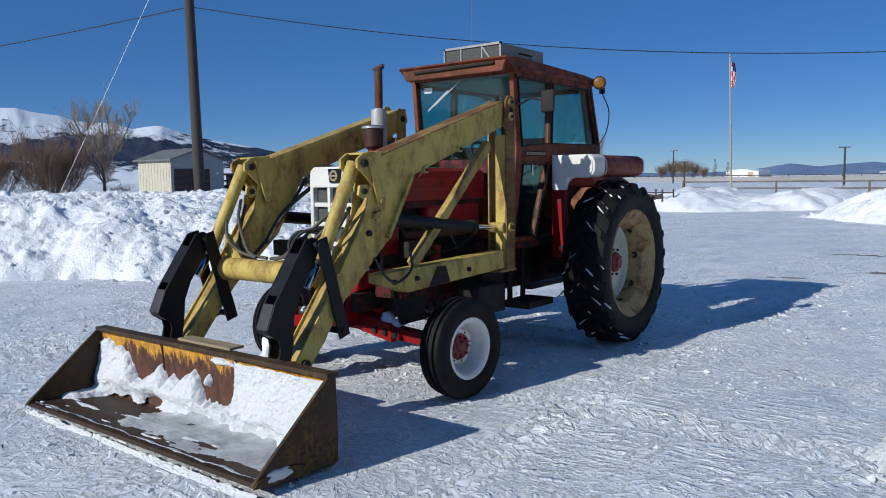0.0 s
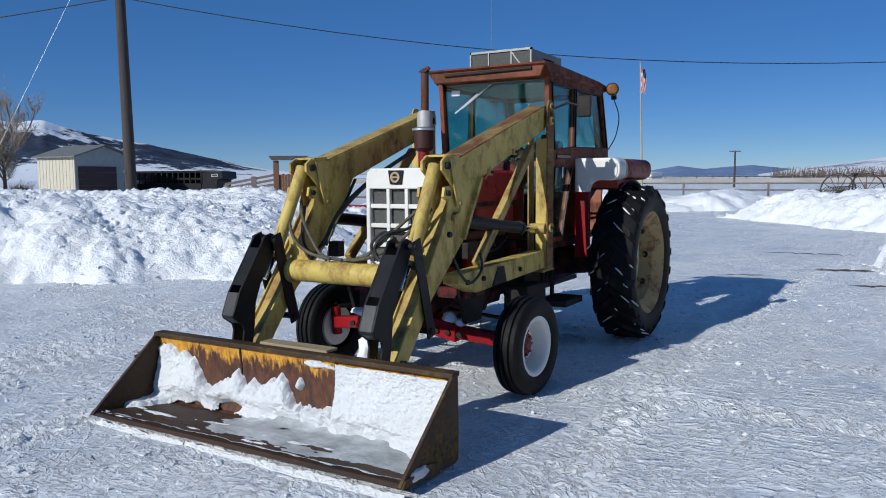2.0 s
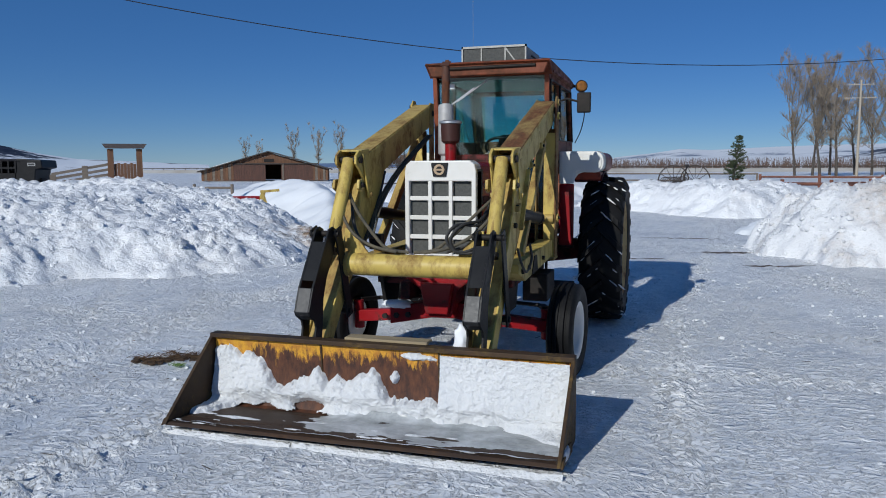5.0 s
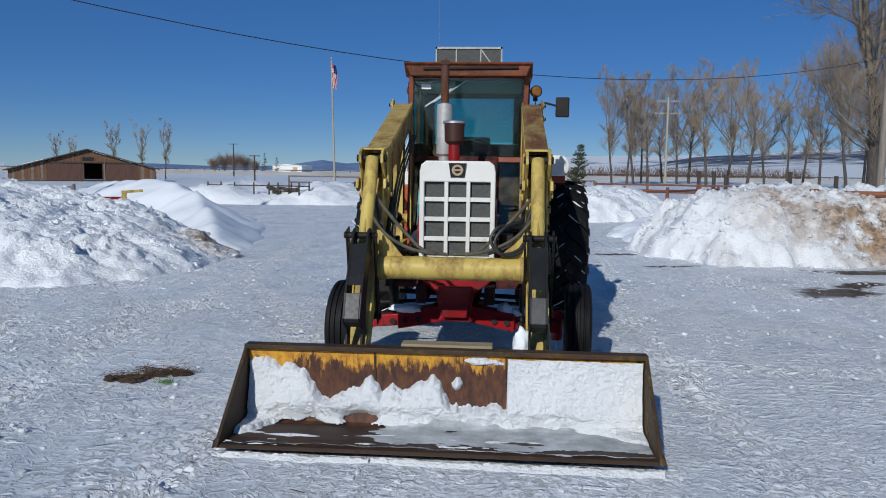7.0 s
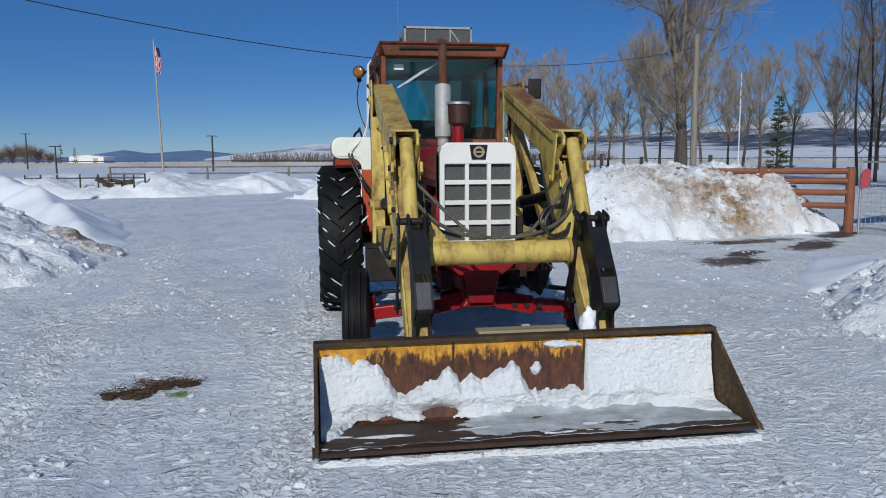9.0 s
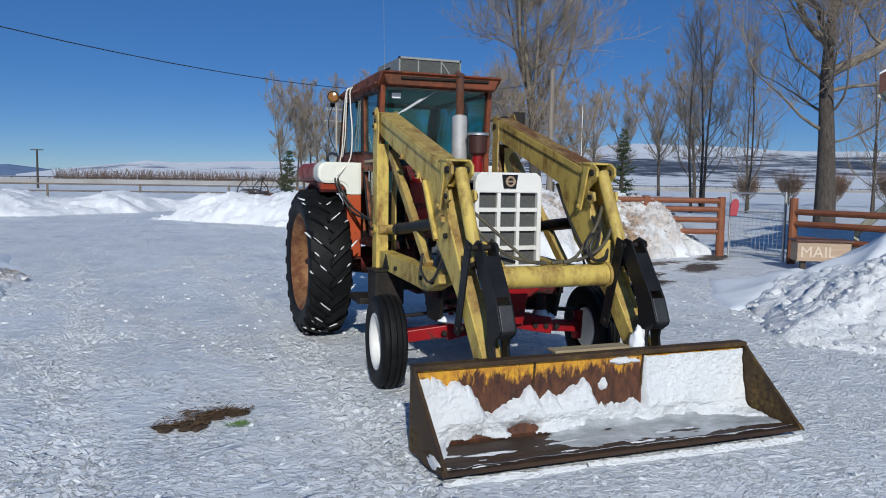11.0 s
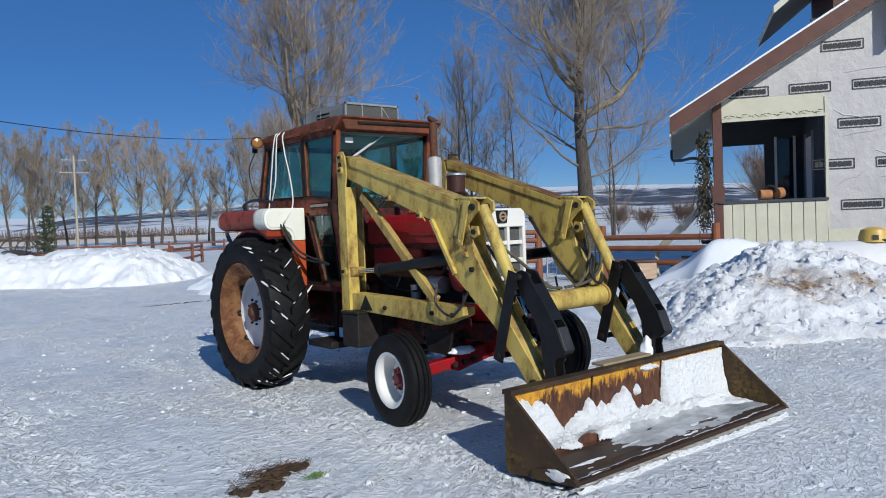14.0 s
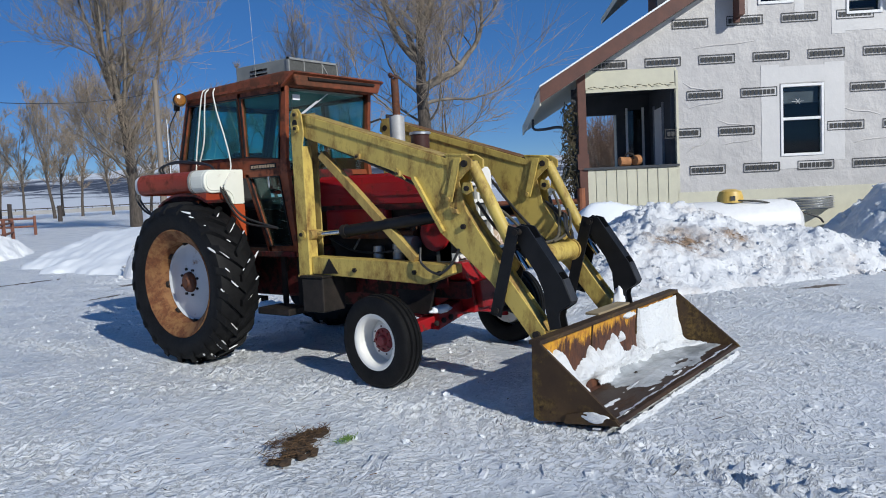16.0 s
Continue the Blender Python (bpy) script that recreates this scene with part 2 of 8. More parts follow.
def snow_mat(name, a, b, dirt=None, amount=0.35, bump=0.8, bscale=13.0, dist=0.06, low=0.52, high=0.70, dscale=1.0, spots=()):
    m, n, l, p = shader(name)
    c = blend(n, l, ramp(n, l, noise_node(n, l, 1.2, 6, 0.65), 0.35, 0.65), a, b)
    if dirt:
        k = ramp(n, l, noise_node(n, l, dscale, 9, 0.76), low, high)
        if spots:
            # soiled places: x, y and reach of each
            tc = n.new("ShaderNodeNewGeometry")
            worst = None
            for cx, cy, reach in spots:
                mp = n.new("ShaderNodeMapping")
                mp.vector_type = "TEXTURE"
                mp.inputs["Location"].default_value = (cx, cy, 0.5)
                mp.inputs["Scale"].default_value = (reach, reach, reach)
                l.new(tc.outputs["Position"], mp.inputs[0])
                ln = n.new("ShaderNodeVectorMath")
                ln.operation = "LENGTH"
                l.new(mp.outputs[0], ln.inputs[0])
                fall = ramp(n, l, ln.outputs["Value"], 0.40, 1.0, (1, 1, 1, 1), (0, 0, 0, 1))
                if worst is None:
                    worst = fall
                else:
                    mx = n.new("ShaderNodeMath")
                    mx.operation = "MAXIMUM"
                    l.new(worst, mx.inputs[0])
                    l.new(fall, mx.inputs[1])
                    worst = mx.outputs[0]
            both = n.new("ShaderNodeMath")
            both.operation = "MULTIPLY"
            l.new(worst, both.inputs[0])
            l.new(ramp(n, l, noise_node(n, l, 2.0, 9, 0.78), 0.40, 0.54), both.inputs[1])
            c = blend(n, l, both.outputs[0], c, blend(n, l, ramp(n, l, noise_node(n, l, 7, 7, 0.75), 0.42, 0.62), (0.40, 0.27, 0.17), (0.10, 0.075, 0.055)))
        g = n.new("ShaderNodeMath")
        g.operation = "MULTIPLY"
        g.inputs[1].default_value = amount
        l.new(k, g.inputs[0])
        c = blend(n, l, g.outputs[0], c, dirt)
    l.new(c, p.inputs["Base Color"])
    p.inputs["Roughness"].default_value = 0.7
    p.inputs["Specular IOR Level"].default_value = 0.25
    relief(n, l, p, noise_node(n, l, bscale, 8, 0.68), bump, dist)
    return m


M["snow"] = snow_mat("snow", (0.80, 0.82, 0.84), (0.74, 0.77, 0.81), (0.62, 0.58, 0.52), 0.4)
M["snow_dirty"] = snow_mat("snow_dirty", (0.87, 0.88, 0.90), (0.82, 0.84, 0.87), (0.40, 0.30, 0.20), 0.15, spots=((-5.0, 9.7, 1.2), (-4.9, 10.5, 1.1), (-5.3, 11.4, 1.0)))
M["snow_soiled"] = snow_mat("snow_soiled", (0.80, 0.81, 0.83), (0.74, 0.755, 0.78), (0.42, 0.29, 0.18), 0.5, low=0.50, high=0.72, dscale=0.8, spots=((5.6, 11.3, 1.3), (7.0, 11.0, 1.5), (8.2, 11.4, 1.2), (6.4, 12.4, 1.1), (5.9, 2.2, 0.75), (6.6, 1.6, 0.4)))
M["snow_smooth"] = snow_mat("snow_smooth", (0.82, 0.84, 0.86), (0.78, 0.81, 0.85), None, 0, 0.2, 5, 0.02)
M["snow_wet"] = snow_mat("snow_wet", (0.80, 0.81, 0.82), (0.70, 0.72, 0.745), None, 0, 0.9, 26, 0.03)
M["frame_metal"] = surface("dull_metal_frame", (0.34, 0.34, 0.32), (0.24, 0.24, 0.23), 12, 0.5, 0.3)
M["ice"] = surface("grey_ice", (0.22, 0.235, 0.24), (0.52, 0.54, 0.56), 5, 0.35, 0, 0.4, 30, 0.006)


# ---- mesh helpers ----
def link(name, bm, material, parent=None, smooth=False, bevel=0.0, seg=2, angle=35):
    me = bpy.data.meshes.new(name)
    bmesh.ops.recalc_face_normals(bm, faces=bm.faces)
    bm.to_mesh(me)
    bm.free()
    return settle(name, me, material, parent, smooth, bevel, seg, angle)


def settle(name, me, material, parent=None, smooth=False, bevel=0.0, seg=2, angle=35):
    for mt in (material if isinstance(material, (list, tuple)) else [material]):
        me.materials.append(mt)
    ob = new(name, me)
    if parent is not None:
        ob.parent = parent
    if smooth:
        me.shade_smooth()
        me.set_sharp_from_angle(angle=radians(angle))
    if bevel:
        md = ob.modifiers.new("edge", "BEVEL")
        md.width, md.segments, md.limit_method, md.angle_limit = bevel, seg, "ANGLE", radians(40)
    return ob


def part(name, bm, material, parent, label="", smooth=False, bevel=0.0, seg=2):
    ob = link(name, bm, material, parent, smooth, bevel, seg)
    return tagged(ob, label) if label else ob


def box(bm, lo, hi, m=None):
    vs = [bm.verts.new((x, y, z)) for x in (lo[0], hi[0]) for y in (lo[1], hi[1]) for z in (lo[2], hi[2])]
    if m is not None:
        for v in vs:
            v.co = m @ v.co
    for f in ((0, 1, 3, 2), (4, 6, 7, 5), (0, 4, 5, 1), (2, 3, 7, 6), (0, 2, 6, 4), (1, 5, 7, 3)):
        bm.faces.new([vs[i] for i in f])
    return bm


def boxes(*pairs):
    bm = bmesh.new()
    for lo, hi in pairs:
        box(bm, lo, hi)
    return bm


def prism(bm, pts, lo, hi, axis="x"):
    """A flat outline (two coordinates, in axis order) pushed from lo to hi along the axis."""
    def place(a, b, c):
        return (c, a, b) if axis == "x" else (a, c, b) if axis == "y" else (a, b, c)
    u = [bm.verts.new(place(a, b, lo)) for a, b in pts]
    v = [bm.verts.new(place(a, b, hi)) for a, b in pts]
    bm.faces.new(u)
    bm.faces.new(v[::-1])
    k = len(pts)
    for i in range(k):
        bm.faces.new((u[i], v[i], v[(i + 1) % k], u[(i + 1) % k]))
    return bm


def prisms(pts, lo, hi, axis="x"):
    return prism(bmesh.new(), pts, lo, hi, axis)


def rod(bm, p, q, r, r2=None, n=14, caps=True):
    p, q = Vector(p), Vector(q)
    d = q - p
    m = d.to_track_quat("Z", "Y").to_matrix()
    r2 = r if r2 is None else r2
    rings = []
    for c, rr in ((p, r), (q, r2)):
        rings.append([bm.verts.new(c + m @ Vector((rr * math.cos(2 * math.pi * i / n), rr * math.sin(2 * math.pi * i / n), 0))) for i in range(n)])
    for i in range(n):
        bm.faces.new((rings[0][i], rings[0][(i + 1) % n], rings[1][(i + 1) % n], rings[1][i]))
    if caps:
        bm.faces.new(rings[0][::-1])
        bm.faces.new(rings[1])
    return bm


def rods(*items, n=14):
    bm = bmesh.new()
    for it in items:
        rod(bm, *it, n=n)
    return bm


def bar(bm, p, q, w, h, up=(0, 0, 1)):
    """A straight bar of w by h from p to q."""
    p, q = Vector(p), Vector(q)
    d = (q - p).normalized()
    s = d.cross(Vector(up)).normalized()
    t = s.cross(d)
    vs = [bm.verts.new(c + s * a * w / 2 + t * b * h / 2) for c in (p, q) for a, b in ((-1, -1), (1, -1), (1, 1), (-1, 1))]
    for f in ((3, 2, 1, 0), (4, 5, 6, 7), (0, 1, 5, 4), (1, 2, 6, 5), (2, 3, 7, 6), (3, 0, 4, 7)):
        bm.faces.new([vs[i] for i in f])
    return bm


def bars(*items):
    bm = bmesh.new()
    for it in items:
        bar(bm, *it)
    return bm


def curve_points(pts, k=8):
    """A smooth line through the points."""
    pts = [Vector(p) for p in pts]
    ext = [2 * pts[0] - pts[1]] + pts + [2 * pts[-1] - pts[-2]]
    out = []
    for i in range(1, len(ext) - 2):
        a, b, c, d = ext[i - 1:i + 3]
        for j in range(k):
            t = j / k
            out.append(0.5 * ((2 * b) + (c - a) * t + (2 * a - 5 * b + 4 * c - d) * t * t + (3 * b - a - 3 * c + d) * t ** 3))
    return out + [pts[-1]]


def pipe(bm, pts, r, n=8, r2=None):
    """A round tube along a line of points."""
    pts = [Vector(p) for p in pts]
    rings, last = [], None
    for i, p in enumerate(pts):
        d = (pts[min(i + 1, len(pts) - 1)] - pts[max(i - 1, 0)]).normalized()
        a = Vector((0, 0, 1)) if last is None else last
        s = d.cross(a)
        s = s.normalized() if s.length > 1e-4 else d.orthogonal().normalized()
        u = s.cross(d)
        last = u
        rr = r if r2 is None else r + (r2 - r) * i / (len(pts) - 1)
        rings.append([bm.verts.new(p + rr * (math.cos(2 * math.pi * j / n) * s + math.sin(2 * math.pi * j / n) * u)) for j in range(n)])
    for a, b in zip(rings, rings[1:]):
        for j in range(n):
            bm.faces.new((a[j], a[(j + 1) % n], b[(j + 1) % n], b[j]))
    bm.faces.new(rings[0][::-1])
    bm.faces.new(rings[-1])
    return bm


def hose(pts, r=0.011, k=8, n=8):
    return pipe(bmesh.new(), curve_points(pts, k), r, n)


def lathe(bm, outline, m, n=48, closed=False):
    """Turns an outline of (radius, along) round the local z axis; m sets it in place."""
    rings = []
    for r, a in outline:
        if r < 1e-5:
            rings.append([bm.verts.new(m @ Vector((0, 0, a)))])
        else:
            rings.append([bm.verts.new(m @ Vector((r * math.cos(2 * math.pi * i / n), r * math.sin(2 * math.pi * i / n), a))) for i in range(n)])
    pairs = list(zip(rings, rings[1:]))
    if closed:
        pairs.append((rings[-1], rings[0]))
    for a, b in pairs:
        for i in range(n):
            j = (i + 1) % n
            f = [a[i], a[j], b[j], b[i]] if len(a) > 1 and len(b) > 1 else ([a[0], b[j], b[i]] if len(a) == 1 else [a[i], a[j], b[0]])
            if len(set(f)) > 2:
                bm.faces.new(f)
    return bm


def lathes(outline, m, n=48, closed=False):
    return lathe(bmesh.new(), outline, m, n, closed)


def smooth01(x):
    x = np.clip(x, 0, 1)
    return x * x * (3 - 2 * x)


def fbm(x, y, scale, octaves=4, seed=0.0, gain=0.55):
    v, a, t = 0.0, 1.0, 0.0
    for _ in range(octaves):
        v += a * noise.noise((x * scale + seed, y * scale - seed, seed * 0.37))
        t += a
        a *= gain
        scale *= 2.07
    return v / t


def field(xs, ys, height):
    """A sheet over the grid with its height at each place."""
    nx, ny = len(xs), len(ys)
    co = np.empty((ny, nx, 3))
    co[:, :, 0], co[:, :, 1] = np.meshgrid(xs, ys)
    for j in range(ny):
        for i in range(nx):
            co[j, i, 2] = height(xs[i], ys[j])
    return co


def sheet(name, co, material, keep=None, parent=None):
    ny, nx = co.shape[:2]
    idx = np.arange(nx * ny).reshape(ny, nx)
    quads = np.stack([idx[:-1, :-1], idx[:-1, 1:], idx[1:, 1:], idx[1:, :-1]], -1).reshape(-1, 4)
    if keep is not None:
        k = keep.reshape(-1)
        quads = quads[k[quads].any(1)]
    used, inv = np.unique(quads, return_inverse=True)
    me = bpy.data.meshes.new(name)
    me.from_pydata(co.reshape(-1, 3)[used].tolist(), [], inv.reshape(-1, 4).tolist())
    me.update()
    me.shade_smooth()
    return settle(name, me, material, parent)
# ---- ground ----
# wheel tracks over the yard: centre of the turn, radius, angles, width
TRACKS = [((-60.0, 3.0), 56.75, 0.46), ((-60.0, 3.0), 58.72, 0.46), ((60.0, 3.0), 58.2, 0.44), ((48.0, -6.0), 44.5, 0.44), ((-16.0, -3.0), 11.2, 0.42), ((-16.0, -3.0), 13.0, 0.42), ((-14.0, 20.0), 15.0, 0.40), ((-14.0, 20.0), 16.7, 0.40), ((14.0, -9.0), 13.0, 0.40), ((14.0, -9.0), 14.6, 0.40), ((20.0, 14.0), 17.4, 0.42), ((-3.0, -14.0), 10.2, 0.36), ((-3.0, -14.0), 11.7, 0.36), ((2.0, 30.0), 26.0, 0.40), ((2.0, 30.0), 27.7, 0.40), ((-11.3, 0.6), 9.9, 0.42), ((-11.3, 0.6), 8.3, 0.42)]


def yard(x, y):
    r = max(abs(x), abs(y - 3))
    if r > 60:
        return -0.05 + 0.6 * noise.noise((x * 0.01, y * 0.01, 3)) * min((r - 60) / 200, 1)
    z = 0.022 * noise.noise((x * 0.55, y * 0.55, 1)) + 0.014 * noise.noise((x * 2.1, y * 2.1, 5))
    for hx, hy, deep in ((-0.965, 4.45, 0.042), (-0.905, 2.10, 0.034), (0.965, 2.08, 0.014), (1.03, 4.5, 0.022)):
        z -= deep * math.exp(-((x - hx) ** 2 + (y - hy) ** 2) / 0.16)
    if r < 17:
        rough = 0.5 + 0.5 * noise.noise((x * 0.35, y * 0.35, 9))
        z += (0.006 + 0.020 * rough) * abs(noise.noise((x * 5.5, y * 5.5, 2))) + 0.016 * rough * rough * noise.noise((x * 13, y * 13, 7))
        for (cx, cy), rad, wide in TRACKS:
            dx, dy = x - cx, y - cy
            e = math.hypot(dx, dy) - rad
            if abs(e) < wide / 2:
                along = math.atan2(dy, dx) * rad
                edge = 1 - (abs(e) * 2 / wide) ** 4
                lug = math.sin((along + 0.8 * abs(e)) * 2 * math.pi / 0.165)
                fade = max(0, 0.6 + 0.9 * noise.noise((x * 0.7, y * 0.7, 21)))
                z += edge * fade * (0.024 * lug - 0.010)
    return z


fine = 0.05
gx = np.concatenate([-np.geomspace(9000, 9.3, 60), np.arange(-9, 9.01, fine), np.geomspace(9.3, 9000, 60)])
gy = np.concatenate([4 - np.geomspace(9000, 9.6, 60), np.arange(-5.4, 13.01, fine), 4 + np.geomspace(9.1, 9000, 80)])


def most(n, l, a, b):
    x = n.new("ShaderNodeMath")
    x.operation = "MAXIMUM"
    l.new(a, x.inputs[0])
    l.new(b, x.inputs[1])
    return x.outputs[0]


def times(n, l, a, b):
    x = n.new("ShaderNodeMath")
    x.operation = "MULTIPLY"
    l.new(a, x.inputs[0])
    l.new(b, x.inputs[1])
    return x.outputs[0]


def ripples(n, l, turn, period, warp, lo, hi, seed):
    """Bars pressed by tyre lugs: wavy bands in broken patches."""
    tc = n.new("ShaderNodeTexCoord")
    mp = n.new("ShaderNodeMapping")
    mp.inputs["Location"].default_value = (seed, seed * 0.7, 0)
    mp.inputs["Rotation"].default_value = (0, 0, radians(turn))
    l.new(tc.outputs["Object"], mp.inputs[0])
    w = n.new("ShaderNodeTexWave")
    w.bands_direction = "Y"
    w.inputs["Scale"].default_value = 0.314 / period
    w.inputs["Distortion"].default_value, w.inputs["Detail"].default_value = warp, 2.0
    w.inputs["Detail Scale"].default_value, w.inputs["Detail Roughness"].default_value = 1.4, 0.6
    l.new(mp.outputs[0], w.inputs[0])
    lane = n.new("ShaderNodeTexNoise")
    st = n.new("ShaderNodeMapping")
    st.inputs["Scale"].default_value = (1.6, 0.30, 1)
    l.new(mp.outputs[0], st.inputs[0])
    l.new(st.outputs[0], lane.inputs[0])
    lane.inputs["Scale"].default_value, lane.inputs["Detail"].default_value, lane.inputs["Roughness"].default_value = 1.1, 5, 0.62
    mul = n.new("ShaderNodeMath")
    mul.operation = "MULTIPLY"
    l.new(ramp(n, l, w.outputs[1], 0.50, 0.86), mul.inputs[0])
    l.new(ramp(n, l, lane.outputs[0], lo, hi), mul.inputs[1])
    return times(n, l, mul.outputs[0], ramp(n, l, noise_node(n, l, 6.5, 5, 0.7), 0.44, 0.56))


def dashes(n, l, turn, seed, lo, hi):
    """Short crumbs of snow dragged one way by tyres, in broken patches."""
    tc = n.new("ShaderNodeTexCoord")
    mp = n.new("ShaderNodeMapping")
    mp.inputs["Location"].default_value = (seed, seed * 0.6, 0)
    mp.inputs["Rotation"].default_value = (0, 0, radians(turn))
    mp.inputs["Scale"].default_value = (1, 1, 1)
    l.new(tc.outputs["Object"], mp.inputs[0])
    st = n.new("ShaderNodeMapping")
    st.inputs["Scale"].default_value = (7.0, 22.0, 1)
    l.new(mp.outputs[0], st.inputs[0])
    grain = n.new("ShaderNodeTexNoise")
    grain.inputs["Scale"].default_value, grain.inputs["Detail"].default_value, grain.inputs["Roughness"].default_value = 1.0, 4, 0.6
    l.new(st.outputs[0], grain.inputs[0])
    patch = n.new("ShaderNodeTexNoise")
    patch.inputs["Scale"].default_value, patch.inputs["Detail"].default_value, patch.inputs["Roughness"].default_value = 0.55, 6, 0.68
    l.new(mp.outputs[0], patch.inputs[0])
    return times(n, l, ramp(n, l, grain.outputs[0], 0.54, 0.62), ramp(n, l, patch.outputs[0], lo, hi))


def ground_mat():
    m, n, l, p = shader("packed_snow_ice")
    big = ramp(n, l, noise_node(n, l, 0.40, 7, 0.66, stretch=(1.5, 0.6, 1)), 0.38, 0.60)
    small = ramp(n, l, noise_node(n, l, 3.5, 8, 0.70), 0.36, 0.66)
    c = blend(n, l, big, (0.44, 0.475, 0.52), (0.65, 0.685, 0.725))
    c = blend(n, l, small, c, (0.72, 0.74, 0.77))
    fleck = ramp(n, l, noise_node(n, l, 15, 5, 0.62, stretch=(0.75, 1.6, 1)), 0.52, 0.58)
    crumbs = ramp(n, l, noise_node(n, l, 9, 7, 0.72, stretch=(1.7, 1.0, 1)), 0.54, 0.61)
    where = ramp(n, l, noise_node(n, l, 1.0, 6, 0.66, stretch=(1.4, 0.7, 1)), 0.46, 0.60)
    tc = n.new("ShaderNodeTexCoord")
    for (cx, cy), rad, wide in TRACKS:
        # loosened snow along each wheel track
        off = n.new("ShaderNodeVectorMath")
        off.operation = "DISTANCE"
        off.inputs[1].default_value = (cx, cy, 0)
        l.new(tc.outputs["Object"], off.inputs[0])
        gap = n.new("ShaderNodeMath")
        gap.operation = "SUBTRACT"
        gap.inputs[1].default_value = rad
        l.new(off.outputs["Value"], gap.inputs[0])
        side = n.new("ShaderNodeMath")
        side.operation = "ABSOLUTE"
        l.new(gap.outputs[0], side.inputs[0])
        where = most(n, l, where, ramp(n, l, side.outputs[0], wide * 0.35, wide * 0.75, (0.7, 0.7, 0.7, 1), (0, 0, 0, 1)))
    for cx, cy, tight in ((-11.3, 0.6, 1.5), (17.0, -9.0, 1.3), (-14.0, 22.0, 1.1)):
        # faint swept arcs left by turning wheels
        off = n.new("ShaderNodeVectorMath")
        off.operation = "DISTANCE"
        off.inputs[1].default_value = (cx, cy, 0)
        l.new(tc.outputs["Object"], off.inputs[0])
        put = n.new("ShaderNodeCombineXYZ")
        l.new(off.outputs["Value"], put.inputs[0])
        l.new(noise_node(n, l, 0.5, 3), put.inputs[1])
        arcs = n.new("ShaderNodeTexNoise")
        arcs.inputs["Scale"].default_value, arcs.inputs["Detail"].default_value, arcs.inputs["Roughness"].default_value = tight, 6, 0.68
        l.new(put.outputs[0], arcs.inputs[0])
        streak = ramp(n, l, arcs.outputs[0], 0.50, 0.58, (0, 0, 0, 1), (0.95, 0.95, 0.95, 1))
        where = most(n, l, where, times(n, l, streak, ramp(n, l, noise_node(n, l, 0.7, 5, 0.65), 0.38, 0.54)))
    c = blend(n, l, where, c, (0.82, 0.84, 0.865))
    both = times(n, l, most(n, l, fleck, crumbs), where)
    both = most(n, l, both, ripples(n, l, 3, 0.100, 1.6, 0.53, 0.62, 3.1))
    both = most(n, l, both, ripples(n, l, -28, 0.11, 2.0, 0.55, 0.64, 11.7))
    both = most(n, l, both, ripples(n, l, 36, 0.105, 2.0, 0.56, 0.65, 21.3))
    for turn, seed in ((12, 4.4), (-34, 9.1), (48, 15.3)):
        both = most(n, l, both, dashes(n, l, turn, seed, 0.47, 0.58))
    # worn smooth patches of bare ice
    bare = ramp(n, l, noise_node(n, l, 0.42, 6, 0.62, stretch=(1.3, 0.7, 1)), 0.50, 0.62, (1, 1, 1, 1), (0.40, 0.40, 0.40, 1))
    both = times(n, l, both, bare)
    c2 = blend(n, l, both, c, (0.92, 0.925, 0.93))
    tc = n.new("ShaderNodeTexCoord")
    stains = None
    for cx, cy, sx, sy, turn in ((5.0, 6.9, 0.95, 0.62, 20), (5.6, 7.6, 0.8, 0.35, 35), (7.5, 8.5, 1.5, 0.50, 40), (6.7, 9.35, 1.8, 0.42, 8), (9.2, 10.1, 1.5, 0.45, 40), (3.3, 9.5, 0.7, 0.12, 20), (1.2, 10.1, 0.55, 0.12, 10), (1.9, 14.2, 1.3, 0.16, 5), (2.6, 11.4, 0.8, 0.2, 15), (5.6, 0.15, 0.5, 0.14, -35), (7.6, -0.35, 0.7, 0.12, -20)):
        mp = n.new("ShaderNodeMapping")
        mp.vector_type = "TEXTURE"
        mp.inputs["Location"].default_value = (cx, cy, 0)
        mp.inputs["Rotation"].default_value = (0, 0, radians(turn))
        mp.inputs["Scale"].default_value = (sx, sy, 1)
        l.new(tc.outputs["Object"], mp.inputs[0])
        ln = n.new("ShaderNodeVectorMath")
        ln.operation = "LENGTH"
        l.new(mp.outputs[0], ln.inputs[0])
        if stains is None:
            stains = ln.outputs["Value"]
        else:
            mn = n.new("ShaderNodeMath")
            mn.operation = "MINIMUM"
            l.new(stains, mn.inputs[0])
            l.new(ln.outputs["Value"], mn.inputs[1])
            stains = mn.outputs[0]
    add = n.new("ShaderNodeMath")
    add.operation = "MULTIPLY_ADD"
    add.inputs[1].default_value = 2.1
    l.new(noise_node(n, l, 1.8, 9, 0.72, stretch=(0.8, 1.5, 1)), add.inputs[0])
    l.new(stains, add.inputs[2])
    k = ramp(n, l, add.outputs[0], 0.0, 1.0, (1, 1, 1, 1), (0, 0, 0, 1))
    k.node.color_ramp.elements[0].position, k.node.color_ramp.elements[1].position = 0.66, 0.76
    half = n.new("ShaderNodeMath")
    half.operation = "MULTIPLY"
    half.inputs[1].default_value = 0.42
    l.new(add.outputs[0], half.inputs[0])
    l.new(half.outputs[0], k.node.inputs[0])
    soil = blend(n, l, ramp(n, l, noise_node(n, l, 12, 6, 0.7), 0.4, 0.6), (0.065, 0.042, 0.028), (0.13, 0.095, 0.065))
    l.new(blend(n, l, k, c2, soil), p.inputs["Base Color"])
    r = n.new("ShaderNodeMapRange")
